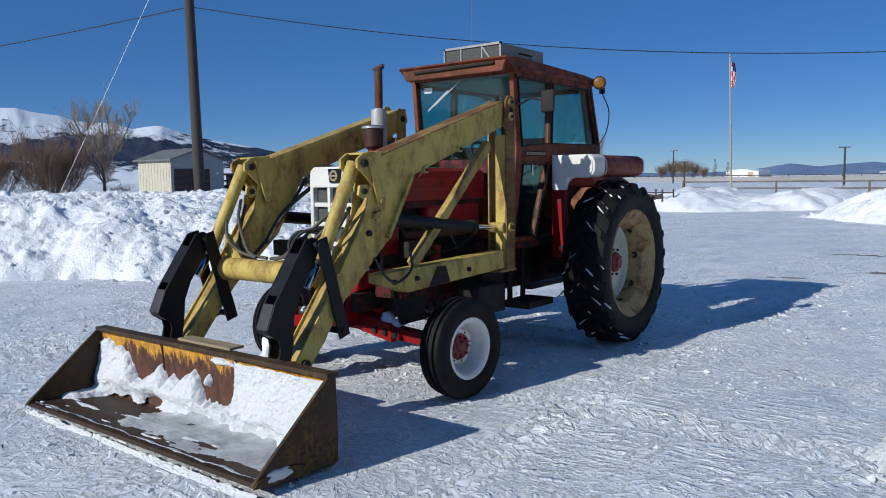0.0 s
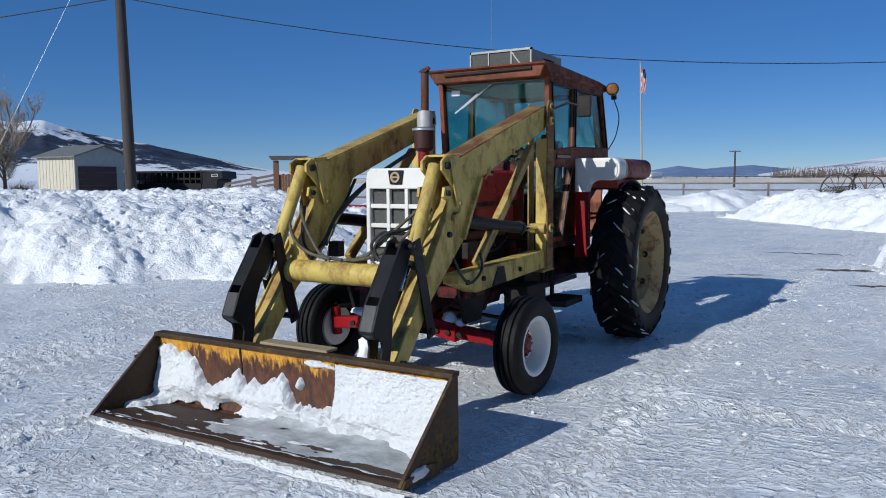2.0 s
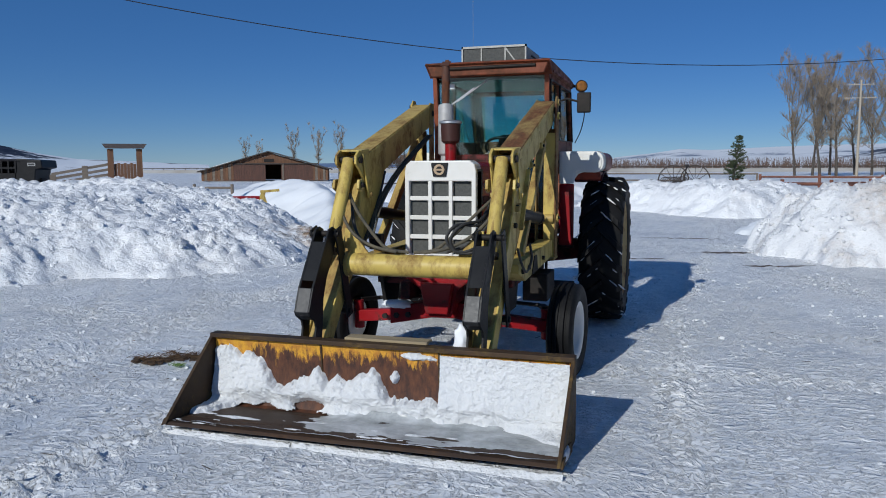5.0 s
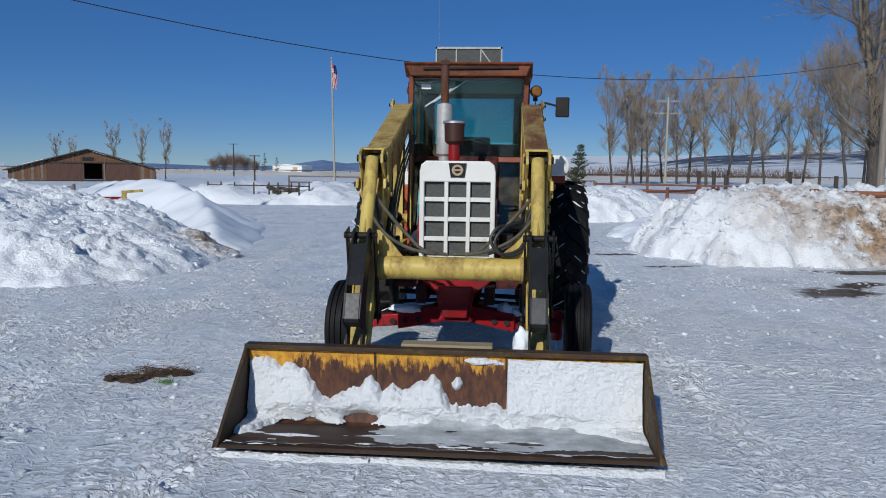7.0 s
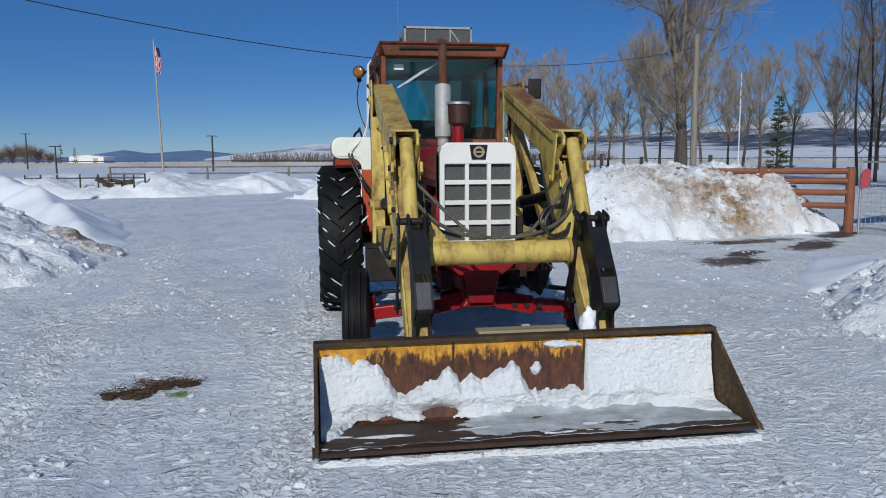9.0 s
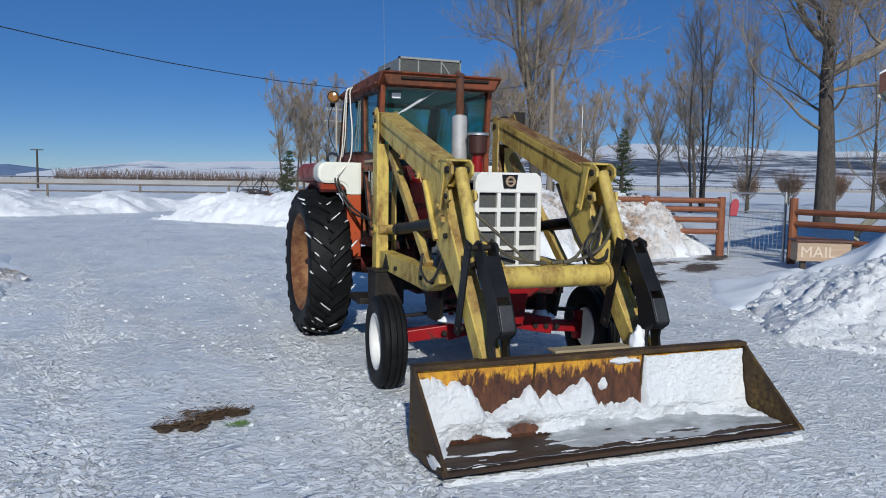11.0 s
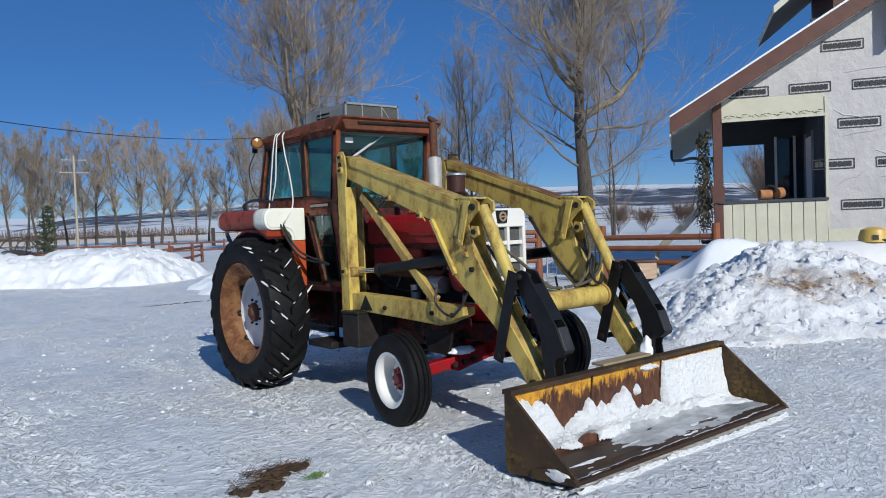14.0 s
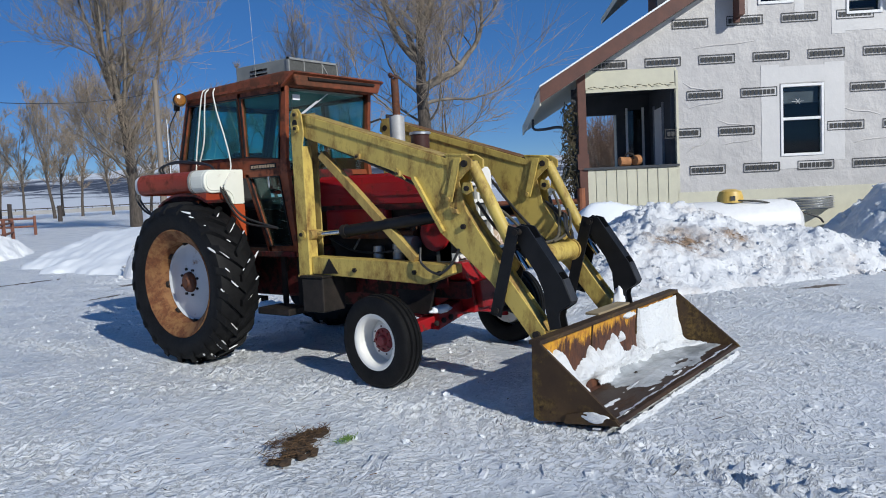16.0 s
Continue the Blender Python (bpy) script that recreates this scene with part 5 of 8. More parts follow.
part("rail", boxes(((-160, 198.9, 1.25), (300, 199.0, 1.48))), M["pole"], guard)
bm = bmesh.new()
for i in range(116):
    box(bm, (-160 + 4 * i, 199.0, 0.8), (-159.85 + 4 * i, 199.15, 1.5))
tagged(part("posts", bm, M["pole"], guard), kind="stuff")

# ---- fences ----
M["rail_red"] = surface("red_stained_rail", (0.20, 0.075, 0.045), (0.13, 0.055, 0.037), 3, 0.85, 0, 0.5, 20, 0.01, stretch=(0.5, 2, 2))
M["rail_new"] = surface("orange_stained_rail", (0.25, 0.085, 0.035), (0.18, 0.062, 0.03), 3, 0.7, 0, 0.4, 20, 0.008)


def rail_fence(label, pts, high, rails, material, r=0.075):
    root = tagged(new("rail_fence"), label, "fence")
    for x, y in pts:
        part("post", rods(((x, y, -0.2), (x, y, high), r * 1.15, r), n=10), material, root, smooth=True)
    for (ax, ay), (bx, by) in zip(pts, pts[1:]):
        for z in rails:
            part("rail", rods(((ax, ay, z), (bx, by, z), r * 0.75), n=8), material, root, smooth=True)
    return root


rail_fence("low red-brown jackleg rail fence half buried in snow", [(2.6, 33.0), (4.2, 32.2), (5.9, 31.2), (7.6, 30.2), (9.6, 33.0), (11.5, 36.5)], 1.05, (0.42, 0.88), M["rail_red"])
rail_fence("old rail fence along the field", [(6.4, 46), (9.5, 45), (12.5, 44), (15.6, 43)], 1.1, (0.5, 0.95), M["rail_red"])
rail_fence("broken dark stake fence in the ploughed snow", [(-13.6, 31.6), (-13.0, 31.7), (-12.3, 31.6), (-11.4, 31.7), (-10.6, 31.5), (-10.2, 31.6), (-9.5, 31.4), (-9.0, 30.9), (-8.6, 31.2)], 0.98, (0.82,), M["pole"], 0.036)
rail_fence("old grey rails sagging behind the snow bank", [(-17.2, 20.6), (-16.0, 21.4), (-14.6, 21.8)], 1.0, (0.5, 0.86), M["grey_plank"], 0.06)
rail_fence("dark rail fence beyond the snow mounds", [(-14, 47), (-8, 46), (-3, 45.5), (2, 44.5), (6, 43.5)], 1.2, (0.75, 1.15), M["grey_plank"], 0.06)
rail_fence("stained timber rail fence beside the gate", [(6.6, 11.9), (8.1, 11.2), (9.65, 10.47)], 1.36, (0.56, 0.83, 1.07, 1.27), M["rail_new"], 0.085)
rail_fence("stained timber rail fence joining the porch", [(10.10, 8.80), (10.42, 6.02)], 1.38, (0.52, 0.84, 1.09), M["rail_new"], 0.085)
tall_posts = None
for a, far in ((14.1, 98), (15.9, 96), (22.8, 92), (15.1, 97), (20.0, 95), (27.5, 90)):
    x, y = 0.33 + far * math.sin(radians(a)), -4 + far * math.cos(radians(a))
    if tall_posts is None:
        tall_posts = tagged(link("corral_post", rods(((0, 0, -0.3), (0, 0, 2.1), 0.24, 0.22), n=10), M["pole"]), "stout dark corral post", "fence post", "corral posts")
        tall_posts.matrix_world = pose(x, y, 0)
    else:
        copy_thing(tall_posts, pose(x, y, -0.5 * (a % 1)))

gate = tagged(new("wire_gate"), "galvanised wire mesh gate between timber posts", "gate")
part("gate_frame", rods(((0, 0, -0.1), (0, 0, 1.50), 0.025), ((1.24, 0, -0.1), (1.24, 0, 1.50), 0.03), ((0, 0, 1.46), (1.24, 0, 1.46), 0.02), ((0, 0, 0.12), (1.24, 0, 0.12), 0.02), ((0, 0, 1.05), (1.24, 0, 1.05), 0.014), n=10), M["steel"], gate, smooth=True)
bm = bmesh.new()
for i in range(13):
    rod(bm, (0.095 * i + 0.05, 0, 0.12), (0.095 * i + 0.05, 0, 1.05), 0.004, n=4)
for i in range(10):
    rod(bm, (0, 0, 0.2 + 0.09 * i), (1.24, 0, 0.2 + 0.09 * i), 0.004, n=4)
tagged(part("wire_mesh", bm, M["steel"], gate), kind="stuff")
gate.matrix_world = pose(9.73, 10.27, 0, 0, 0, -68)

# conifers
M["needle"] = surface("pine_needles", (0.035, 0.055, 0.022), (0.06, 0.075, 0.030), 1.2, 0.85, 0, 0)


def conifer(place, label, high, wide, seed, whorls, lean=0.0, gap=0.1):
    r = random.Random(seed)
    root = tagged(new("conifer_tree"), label, "tree")
    part("trunk", rods(((0, 0, -0.1), (lean * high, 0, high), 0.035 * high ** 0.7, 0.008), n=8), M["bark"], root, smooth=True)
    verts, faces = [], []
    for i in range(whorls):
        t = (i + r.random()) / whorls
        z = high * (gap + (1 - gap) * t)
        length = wide * (1 - t) ** 0.8 * r.uniform(0.55, 1.1) + 0.08
        for j in range(6):
            a = r.uniform(0, 6.28)
            d = Vector((math.cos(a), math.sin(a), r.uniform(-0.05, 0.45)))
            for q in range(int(14 * length / wide) + 5):
                s = r.uniform(0.25, 1.0)
                p = Vector((lean * z, 0, z)) + d * length * s
                for _ in range(3):
                    k = Vector((r.uniform(-1, 1), r.uniform(-1, 1), r.uniform(-0.5, 1))).normalized() + d * 0.6
                    k = k.normalized() * r.uniform(0.08, 0.16) * (0.6 + 0.12 * high)
                    w = k.cross(Vector((r.uniform(-1, 1), 1, 0.3))).normalized() * 0.014 * (0.6 + 0.12 * high)
                    n0 = len(verts)
                    verts += [(p - w)[:], (p + w)[:], (p + k)[:]]
                    faces.append((n0, n0 + 1, n0 + 2))
    me = bpy.data.meshes.new("crown")
    me.from_pydata(verts, [], faces)
    settle("crown", me, M["needle"], root)
    root.matrix_world = place
    return root


conifer(pose(4.3, 38.7, 0), "small ragged young pine behind the fence", 3.2, 0.75, 4, 22, 0.12, 0.2)
conifer(pose(24.5, 36.2, 0), "young dark green spruce by the fence", 5.0, 1.0, 9, 26, 0.0, 0.12)
conifer(pose(-95, 300, 0), "dark spruce far across the field", 8, 1.8, 12, 16)
conifer(pose(-90, 300, 0), "dark spruce far across the field", 6.6, 1.6, 14, 16)

# old dump rake behind the bank
rake = tagged(new("hay_rake"), "old rusty iron hay rake with tall thin wheels", "hay rake")
for x in (-0.9, 1.2):
    bm = bmesh.new()
    lathe(bm, [(0.66, -0.02), (0.70, -0.02), (0.70, 0.02), (0.66, 0.02)], pose(x, 0, 0.72, 0, 90, 0), 32, True)
    for i in range(12):
        a = i * math.pi / 6
        rod(bm, (x, 0, 0.72), (x, 0.67 * math.cos(a), 0.72 + 0.67 * math.sin(a)), 0.012, n=5)
    part("wheel", bm, M["pole"], rake)
part("axle", rods(((-0.9, 0, 0.72), (1.2, 0, 0.72), 0.03), n=8), M["pole"], rake)
part("seat_post", rods(((0.1, 0, 0.72), (0.1, -0.1, 1.35), 0.03), ((-0.05, -0.1, 1.38), (0.25, -0.1, 1.38), 0.06), n=8), M["pole"], rake)
for i in range(9):
    part("tine", hose([(-0.8 + 0.22 * i, 0, 0.75), (-0.8 + 0.22 * i, 0.5, 0.9), (-0.8 + 0.22 * i, 0.8, 0.5), (-0.8 + 0.22 * i, 0.6, 0.15)], 0.014, 4, 5), M["pole"], rake)
rake.matrix_world = pose(1.9, 30.2, 0.25, 0, 0, 65)

# red and yellow machine bar half buried behind the ridge
beam = tagged(new("implement_frame"), "red implement beam with a yellow bracket sticking out of the snow", "farm implement")
part("beam", boxes(((-0.75, -0.06, 0.0), (0.5, 0.06, 0.09)), ((-0.75, -0.05, -0.20), (0.5, 0.05, -0.13)), ((-0.72, -0.04, -0.14), (-0.55, 0.04, 0.01)), ((-0.15, -0.04, -0.14), (0.05, 0.04, 0.01))), M["red"], beam)
part("bracket", bars(((0.45, 0, -0.3), (0.62, 0, 0.24), 0.09, 0.12), ((0.72, 0, -0.3), (0.60, 0, 0.10), 0.06, 0.08), ((0.52, 0, 0.21), (1.05, 0, 0.25), 0.07, 0.07)), M["loader"], beam)
beam.matrix_world = pose(-10.03, 15.1, 0.74, 0, 0, 27)
# ---- tractor with front loader: y runs from the bucket lip back, x across ----
tractor = tagged(new("tractor"), "old red farm tractor with rusty cab and faded yellow front loader", "tractor")
T = tractor


def tp(name, bm, material, label="", smooth=False, bevel=0.0, parent=None, seg=2):
    return part(name, bm, material, parent or T, label, smooth, bevel, seg)


def X(s, a, b):
    """Sides a..b on side s, in rising order."""
    return (s * a, s * b) if s > 0 else (s * b, s * a)


def bolt(p, axis, r=0.016, h=0.014):
    a = Vector(axis)
    return rods((Vector(p), Vector(p) + a * h, r), n=6)


# bucket
B_LIP, B_KNEE, B_TOP = (0.0, 0.075), (0.60, 0.055), (0.535, 0.515)
HALF = 1.215
bucket = tp("bucket", prisms([(0.16, 0.050), (0.49, 0.022), (0.545, 0.036), (0.568, 0.085), (0.580, 0.24), (0.574, 0.40), (0.562, 0.515), (0.549, 0.515), (0.560, 0.40), (0.566, 0.24), (0.553, 0.095), (0.534, 0.054), (0.488, 0.040), (0.16, 0.066)], -HALF + 0.01, HALF - 0.01), M["bucket"], "rusty loader bucket with yellow paint left inside", True)
tp("cutting_edge", prisms([(0.0, 0.060), (0.19, 0.046), (0.19, 0.068), (0.02, 0.076)], -HALF, HALF), M["bucket_floor"], "worn dark steel cutting edge", parent=bucket, bevel=0.003)
tp("floor_plate", prisms([(0.17, 0.067), (0.50, 0.041), (0.50, 0.045), (0.17, 0.071)], -HALF + 0.02, HALF - 0.02), M["bucket_floor"], parent=bucket)
for s in (-1, 1):
    lo, hi = X(s, HALF - 0.010, HALF + 0.012)
    tp("side_plate", prisms([(-0.01, 0.066), (0.545, 0.012), (0.580, 0.030), (0.585, 0.20), (0.578, 0.522), (0.535, 0.522), (0.02, 0.098)], lo, hi), M["bucket_out"], "triangular rusty side plate", parent=bucket, bevel=0.003)
    lo, hi = X(s, HALF + 0.012, HALF + 0.024)
    tp("wear_strip", prisms([(-0.012, 0.060), (0.36, 0.026), (0.35, 0.085), (0.25, 0.11), (0.02, 0.094)], lo, hi), M["bucket_out"], parent=bucket, bevel=0.003)
tp("top_rail", prisms([(0.515, 0.500), (0.600, 0.500), (0.600, 0.530), (0.515, 0.530)], -HALF - 0.01, HALF + 0.01), M["bucket_out"], "dark rusty top rail", parent=bucket, bevel=0.004)
for x in (-0.417, 0.386):
    tp("rib", prisms([(0.540, 0.50), (0.556, 0.50), (0.566, 0.40), (0.570, 0.28), (0.556, 0.28), (0.552, 0.40)], x - 0.006, x + 0.006), M["bucket_out"], parent=bucket)
for s in (-1, 1):
    for a in (0.50, 0.62):
        lo, hi = X(s, a, a + 0.02)
        tp("bracket", prisms([(0.572, 0.40), (0.578, 0.16), (0.80, 0.30), (0.88, 0.36), (0.88, 0.45), (0.78, 0.47), (0.565, 0.52)], lo, hi), M["loader_old"], parent=bucket, bevel=0.003)
tagged(link("loose_board", boxes(((-0.26, 0.57, 0.531), (0.30, 0.68, 0.549))), M["wood"], bevel=0.004), "short weathered board lying on the bucket rail", "board")

# loader arms
ARM = [(3.285, 2.12), (3.27, 2.20), (3.22, 2.232), (3.13, 2.222), (1.585, 1.745), (1.52, 1.735), (1.50, 1.60), (1.44, 1.34), (1.08, 0.83), (0.80, 0.475), (0.80, 0.425), (0.845, 0.395), (0.91, 0.405), (1.235, 0.80), (1.675, 1.165), (1.95, 1.61), (2.10, 1.66), (3.11, 2.005)]
for s in (-1, 1):
    lo, hi = X(s, 0.648, 0.662)
    arm = tp("loader_arm", prisms(ARM, lo, hi), M["loader"], "faded yellow steel loader arm with rust streaks", bevel=0.004)
    lo, hi = X(s, 0.512, 0.524)
    tp("inner_plate", prisms(ARM, lo, hi), M["loader"], parent=arm, bevel=0.004)
    lo, hi = X(s, 0.505, 0.669)
    tp("top_flange", prisms([(3.14, 2.226), (1.585, 1.748), (1.59, 1.730), (3.145, 2.208)], lo, hi), M["loader_rust"] if s > 0 else M["loader_old"], "rust-streaked top flange", parent=arm, bevel=0.003)
    lo, hi = X(s, 0.522, 0.650)
    tp("web", prisms([(3.12, 2.01), (2.10, 1.668), (1.955, 1.62), (1.685, 1.17), (1.245, 0.80), (0.92, 0.41), (0.85, 0.40), (0.81, 0.45), (1.08, 0.80), (1.36, 1.18), (1.62, 1.55), (2.10, 1.70), (3.11, 2.03)], lo, hi), M["loader_old"], parent=arm)
    for a in (0.499, 0.662):
        lo, hi = X(s, a, a + 0.013)
        tp("edge_strip", prisms([(3.10, 2.205), (1.60, 1.742), (1.575, 1.690), (1.62, 1.690), (3.09, 2.135)], lo, hi), M["loader"], "pale strip welded along the top of the arm", parent=arm, bevel=0.003)
    lo, hi = X(s, 0.664, 0.676)
    tp("rib", bars(((s * 0.675, 1.915, 1.61), (s * 0.675, 1.645, 1.178), 0.034, 0.030)), M["loader"], parent=arm, bevel=0.002)
    # knee fork that holds the tilt cylinder
    for a in (0.500, 0.655):
        lo, hi = X(s, a, a + 0.020)
        tp("knee_plate", prisms([(1.60, 1.775), (1.42, 1.760), (1.36, 1.72), (1.36, 1.66), (1.42, 1.62), (1.60, 1.46), (1.66, 1.48), (1.58, 1.62)], lo, hi), M["loader"], parent=arm, bevel=0.004)
    lo, hi = X(s, 0.495, 0.680)
    tp("knee_cap", prisms([(1.60, 1.776), (1.44, 1.764), (1.44, 1.75), (1.60, 1.76)], lo, hi), M["loader"], parent=arm, bevel=0.003)
    for a in (0.480, 0.676):
        lo, hi = X(s, a, a + 0.014)
        tp("knee_strap", prisms([(1.515, 1.735), (1.445, 1.735), (1.545, 1.405), (1.575, 1.400), (1.600, 1.425)], lo, hi), M["loader"], parent=arm, bevel=0.004)
        tp("bolt", bolt((s * (a if a < 0.5 else a + 0.014), 1.572, 1.432), (s if a > 0.5 else -s, 0, 0), 0.018, 0.016), M["loader_old"], parent=arm)
        tp("pivot_plate", prisms([(1.43, 1.55), (1.36, 1.545), (1.345, 1.48), (1.40, 1.455), (1.45, 1.48)], *X(s, a - 0.004, a + 0.018)), M["loader"], parent=arm, bevel=0.004)
        tp("bolt", bolt((s * (a - 0.004 if a < 0.5 else a + 0.018), 1.395, 1.505), (s if a > 0.5 else -s, 0, 0), 0.022, 0.016), M["dark"], parent=arm)
    lo, hi = X(s, 0.662, 0.672)
    tp("seam", bars(((s * 0.664, 2.10, 1.69), (s * 0.664, 2.01, 1.60), 0.010, 0.010)), M["loader_old"], parent=arm)
    for y, z in ((2.50, 1.81), (2.075, 1.648)):
        tp("lug_plate", boxes(((min(s * 0.655, s * 0.685), y - 0.026, z - 0.024), (max(s * 0.655, s * 0.685), y + 0.026, z + 0.024))), M["loader_old"], parent=arm, bevel=0.006)
        tp("bolt", bolt((s * 0.685, y, z), (s, 0, 0), 0.012, 0.012), M["dark"], parent=arm)
    tp("pin", rods(((s * 0.485, 1.42, 1.69), (s * 0.695, 1.42, 1.69), 0.026)), M["dark"], parent=arm, smooth=True)
    tp("pin", rods(((s * 0.50, 3.205, 2.145), (s * 0.70, 3.205, 2.145), 0.03)), M["dark"], parent=arm, smooth=True)
    tp("pin", rods(((s * 0.49, 0.86, 0.44), (s * 0.69, 0.86, 0.44), 0.028)), M["dark"], parent=arm, smooth=True)
    for y, z in ((1.53, 1.345), (1.46, 1.22)):
        tp("bolt", bolt((s * 0.662, y, z), (s, 0, 0), 0.022, 0.022), M["dark"], parent=arm)
    lo, hi = X(s, 0.662, 0.690)
    tp("clamp", prisms([(1.575, 1.375), (1.51, 1.355), (1.49, 1.315), (1.55, 1.325)], lo, hi), M["loader_old"], parent=arm, bevel=0.004)
    # tilt cylinder
    c0, c1, c2 = Vector((s * 0.585, 1.415, 1.69)), Vector((s * 0.585, 1.085, 1.06)), Vector((s * 0.585, 0.965, 0.90))
    cyl = tp("tilt_cylinder", rods((c0, c1, 0.047)), M["loader"], "yellow hydraulic tilt cylinder", True)
    tp("gland", rods((c1, c1 + (c1 - c0).normalized() * 0.03, 0.055)), M["dark"], parent=cyl, smooth=True)
    tp("piston_rod", rods((c1, c2, 0.024)), M["chrome"], parent=cyl, smooth=True)
    tp("port_pipe", pipe(bmesh.new(), [c0 + Vector((0, -0.055, -0.06)), c0 + Vector((0, -0.062, -0.12)), c0.lerp(c1, 0.85) + Vector((0, -0.058, 0))], 0.010), M["loader_old"], parent=cyl, smooth=True)
    # black tilt link: a curved lever and straight side bars
    for a in (0.520, 0.618):
        lo, hi = X(s, a, a + 0.016)
        lever = tp("tilt_lever", prisms([(1.045, 1.165), (1.035, 1.205), (0.985, 1.225), (0.925, 1.21), (0.87, 1.13), (0.665, 0.84), (0.60, 0.69), (0.615, 0.66), (0.69, 0.61), (0.70, 0.57), (0.685, 0.49), (0.71, 0.465), (0.775, 0.465), (0.80, 0.60), (0.815, 0.75), (0.87, 0.88), (0.985, 1.04)], lo, hi), M["black"], "black steel tilt lever", bevel=0.003)
    lo, hi = X(s, 0.530, 0.622)
    tp("lever_block", prisms([(0.660, 0.842), (0.597, 0.688), (0.613, 0.664), (0.685, 0.62), (0.685, 0.70), (0.695, 0.82)], lo, hi), M["dark_grey"], "dark grey steel stop block", bevel=0.004)
    tp("lever_web", prisms([(0.872, 1.13), (0.70, 0.885), (0.735, 0.88), (0.90, 1.11)], lo, hi), M["black"])
    for a in (0.492, 0.676):
        tp("side_bar", bars(((s * (a + 0.006), 1.01, 1.215), (s * (a + 0.006), 1.195, 0.56), 0.012, 0.095, (0, -1, 0))), M["black"], bevel=0.002)
    tp("pin", rods(((s * 0.48, 0.995, 1.175), (s * 0.70, 0.995, 1.175), 0.022)), M["dark"], smooth=True)
    tp("pin", rods(((s * 0.48, 1.18, 0.60), (s * 0.70, 1.18, 0.60), 0.022)), M["dark"], smooth=True)
    # upright, brace, side rail, lift cylinder
    lo, hi = X(s, 0.505, 0.519)
    post = tp("upright", prisms([(3.25, 0.80), (3.13, 0.80), (3.13, 1.98), (3.11, 2.05), (3.14, 2.24), (3.25, 2.24)], lo, hi), M["loader_old"], "yellow loader upright", bevel=0.004)
    lo, hi = X(s, 0.682, 0.698)
    tp("outer_plate", prisms([(3.260, 0.80), (3.125, 0.80), (3.130, 1.95), (3.105, 2.05), (3.125, 2.22), (3.160, 2.268), (3.225, 2.268), (3.262, 2.22)], lo, hi), M["loader"] if s < 0 else M["loader_rust"], parent=post, bevel=0.004)
    lo, hi = X(s, 0.585, 0.684)
    tp("front_flange", prisms([(3.139, 0.80), (3.125, 0.80), (3.130, 1.94), (3.144, 1.94)], lo, hi), M["loader"], parent=post, bevel=0.003)
    tp("back_flange", prisms([(3.260, 0.80), (3.246, 0.80), (3.246, 1.98), (3.260, 1.98)], lo, hi), M["loader_rust"], parent=post)
    tp("foot_plate", boxes(((min(s * 0.50, s * 0.70), 3.02, 0.785), (max(s * 0.50, s * 0.70), 3.28, 0.803))), M["loader_old"], parent=post, bevel=0.003)
    tp("pin_boss", rods(((s * 0.698, 3.185, 2.215), (s * 0.712, 3.185, 2.215), 0.030), n=18), M["loader_old"], parent=post)
    tp("pin_boss", rods(((s * 0.698, 3.185, 2.095), (s * 0.716, 3.185, 2.095), 0.034), n=18), M["loader"], parent=post)
    tp("bolt", bolt((s * 0.712, 3.185, 2.215), (s, 0, 0), 0.016, 0.016), M["dark"], parent=post)
    tp("bolt", bolt((s * 0.716, 3.185, 2.095), (s, 0, 0), 0.016, 0.014), M["dark"], parent=post)
    tp("rod_boss", rods(((s * 0.698, 3.185, 1.165), (s * 0.716, 3.185, 1.165), 0.040), n=18), M["loader"], parent=post)
    tp("bolt", bolt((s * 0.716, 3.185, 1.165), (s, 0, 0), 0.018, 0.016), M["dark"], parent=post)
    tp("brace", bars(((s * 0.60, 2.99, 1.86), (s * 0.60, 1.985, 0.95), 0.060, 0.075)), M["loader_old"], "diagonal yellow brace", bevel=0.005)
    lo, hi = X(s, 0.540, 0.672)
    rail = tp("side_rail", prisms([(3.12, 0.815), (3.12, 0.968), (1.86, 0.935), (1.58, 0.925), (1.58, 0.86), (1.86, 0.765)], lo, hi), M["loader"], "yellow side rail", bevel=0.006)
    lo, hi = X(s, 0.672, 0.680)
    tp("gusset", prisms([(2.99, 0.82), (2.80, 0.825), (2.90, 0.955)], lo, hi) if s < 0 else prisms([(2.35, 0.79), (2.10, 0.78), (2.20, 0.92), (2.30, 0.92)], lo, hi), M["dark"], parent=rail)
    for y in (1.70, 1.95, 2.6):
        tp("bolt", bolt((s * 0.672, y, 0.86), (s, 0, 0), 0.02, 0.02), M["dark"], parent=rail)
    a0, a1, a2 = Vector((s * 0.60, 3.12, 1.160)), Vector((s * 0.60, 2.78, 1.185)), Vector((s * 0.60, 1.72, 1.30))
    lift = tp("lift_cylinder", rods((a1, a2, 0.050)), M["black"], "black hydraulic lift cylinder", True)
    tp("piston_rod", rods((a0, a1, 0.024)), M["chrome"], parent=lift, smooth=True)
    tp("rod_eye", rods(((s * 0.54, 3.13, 1.160), (s * 0.68, 3.13, 1.160), 0.045)), M["loader_old"], parent=lift, smooth=True)
    tp("gland", rods((a1, a1 + (a2 - a1).normalized() * 0.05, 0.058)), M["dark"], parent=lift, smooth=True)
    tp("mount_strap", prisms([(2.2, 0.50), (1.95, 0.50), (1.85, 0.78), (2.3, 0.80)], *X(s, 0.50, 0.53)), M["dark"])
    tp("rail_hanger", boxes(((min(s * 0.30, s * 0.56), 1.90, 0.70), (max(s * 0.30, s * 0.56), 2.25, 0.78))), M["belly"])
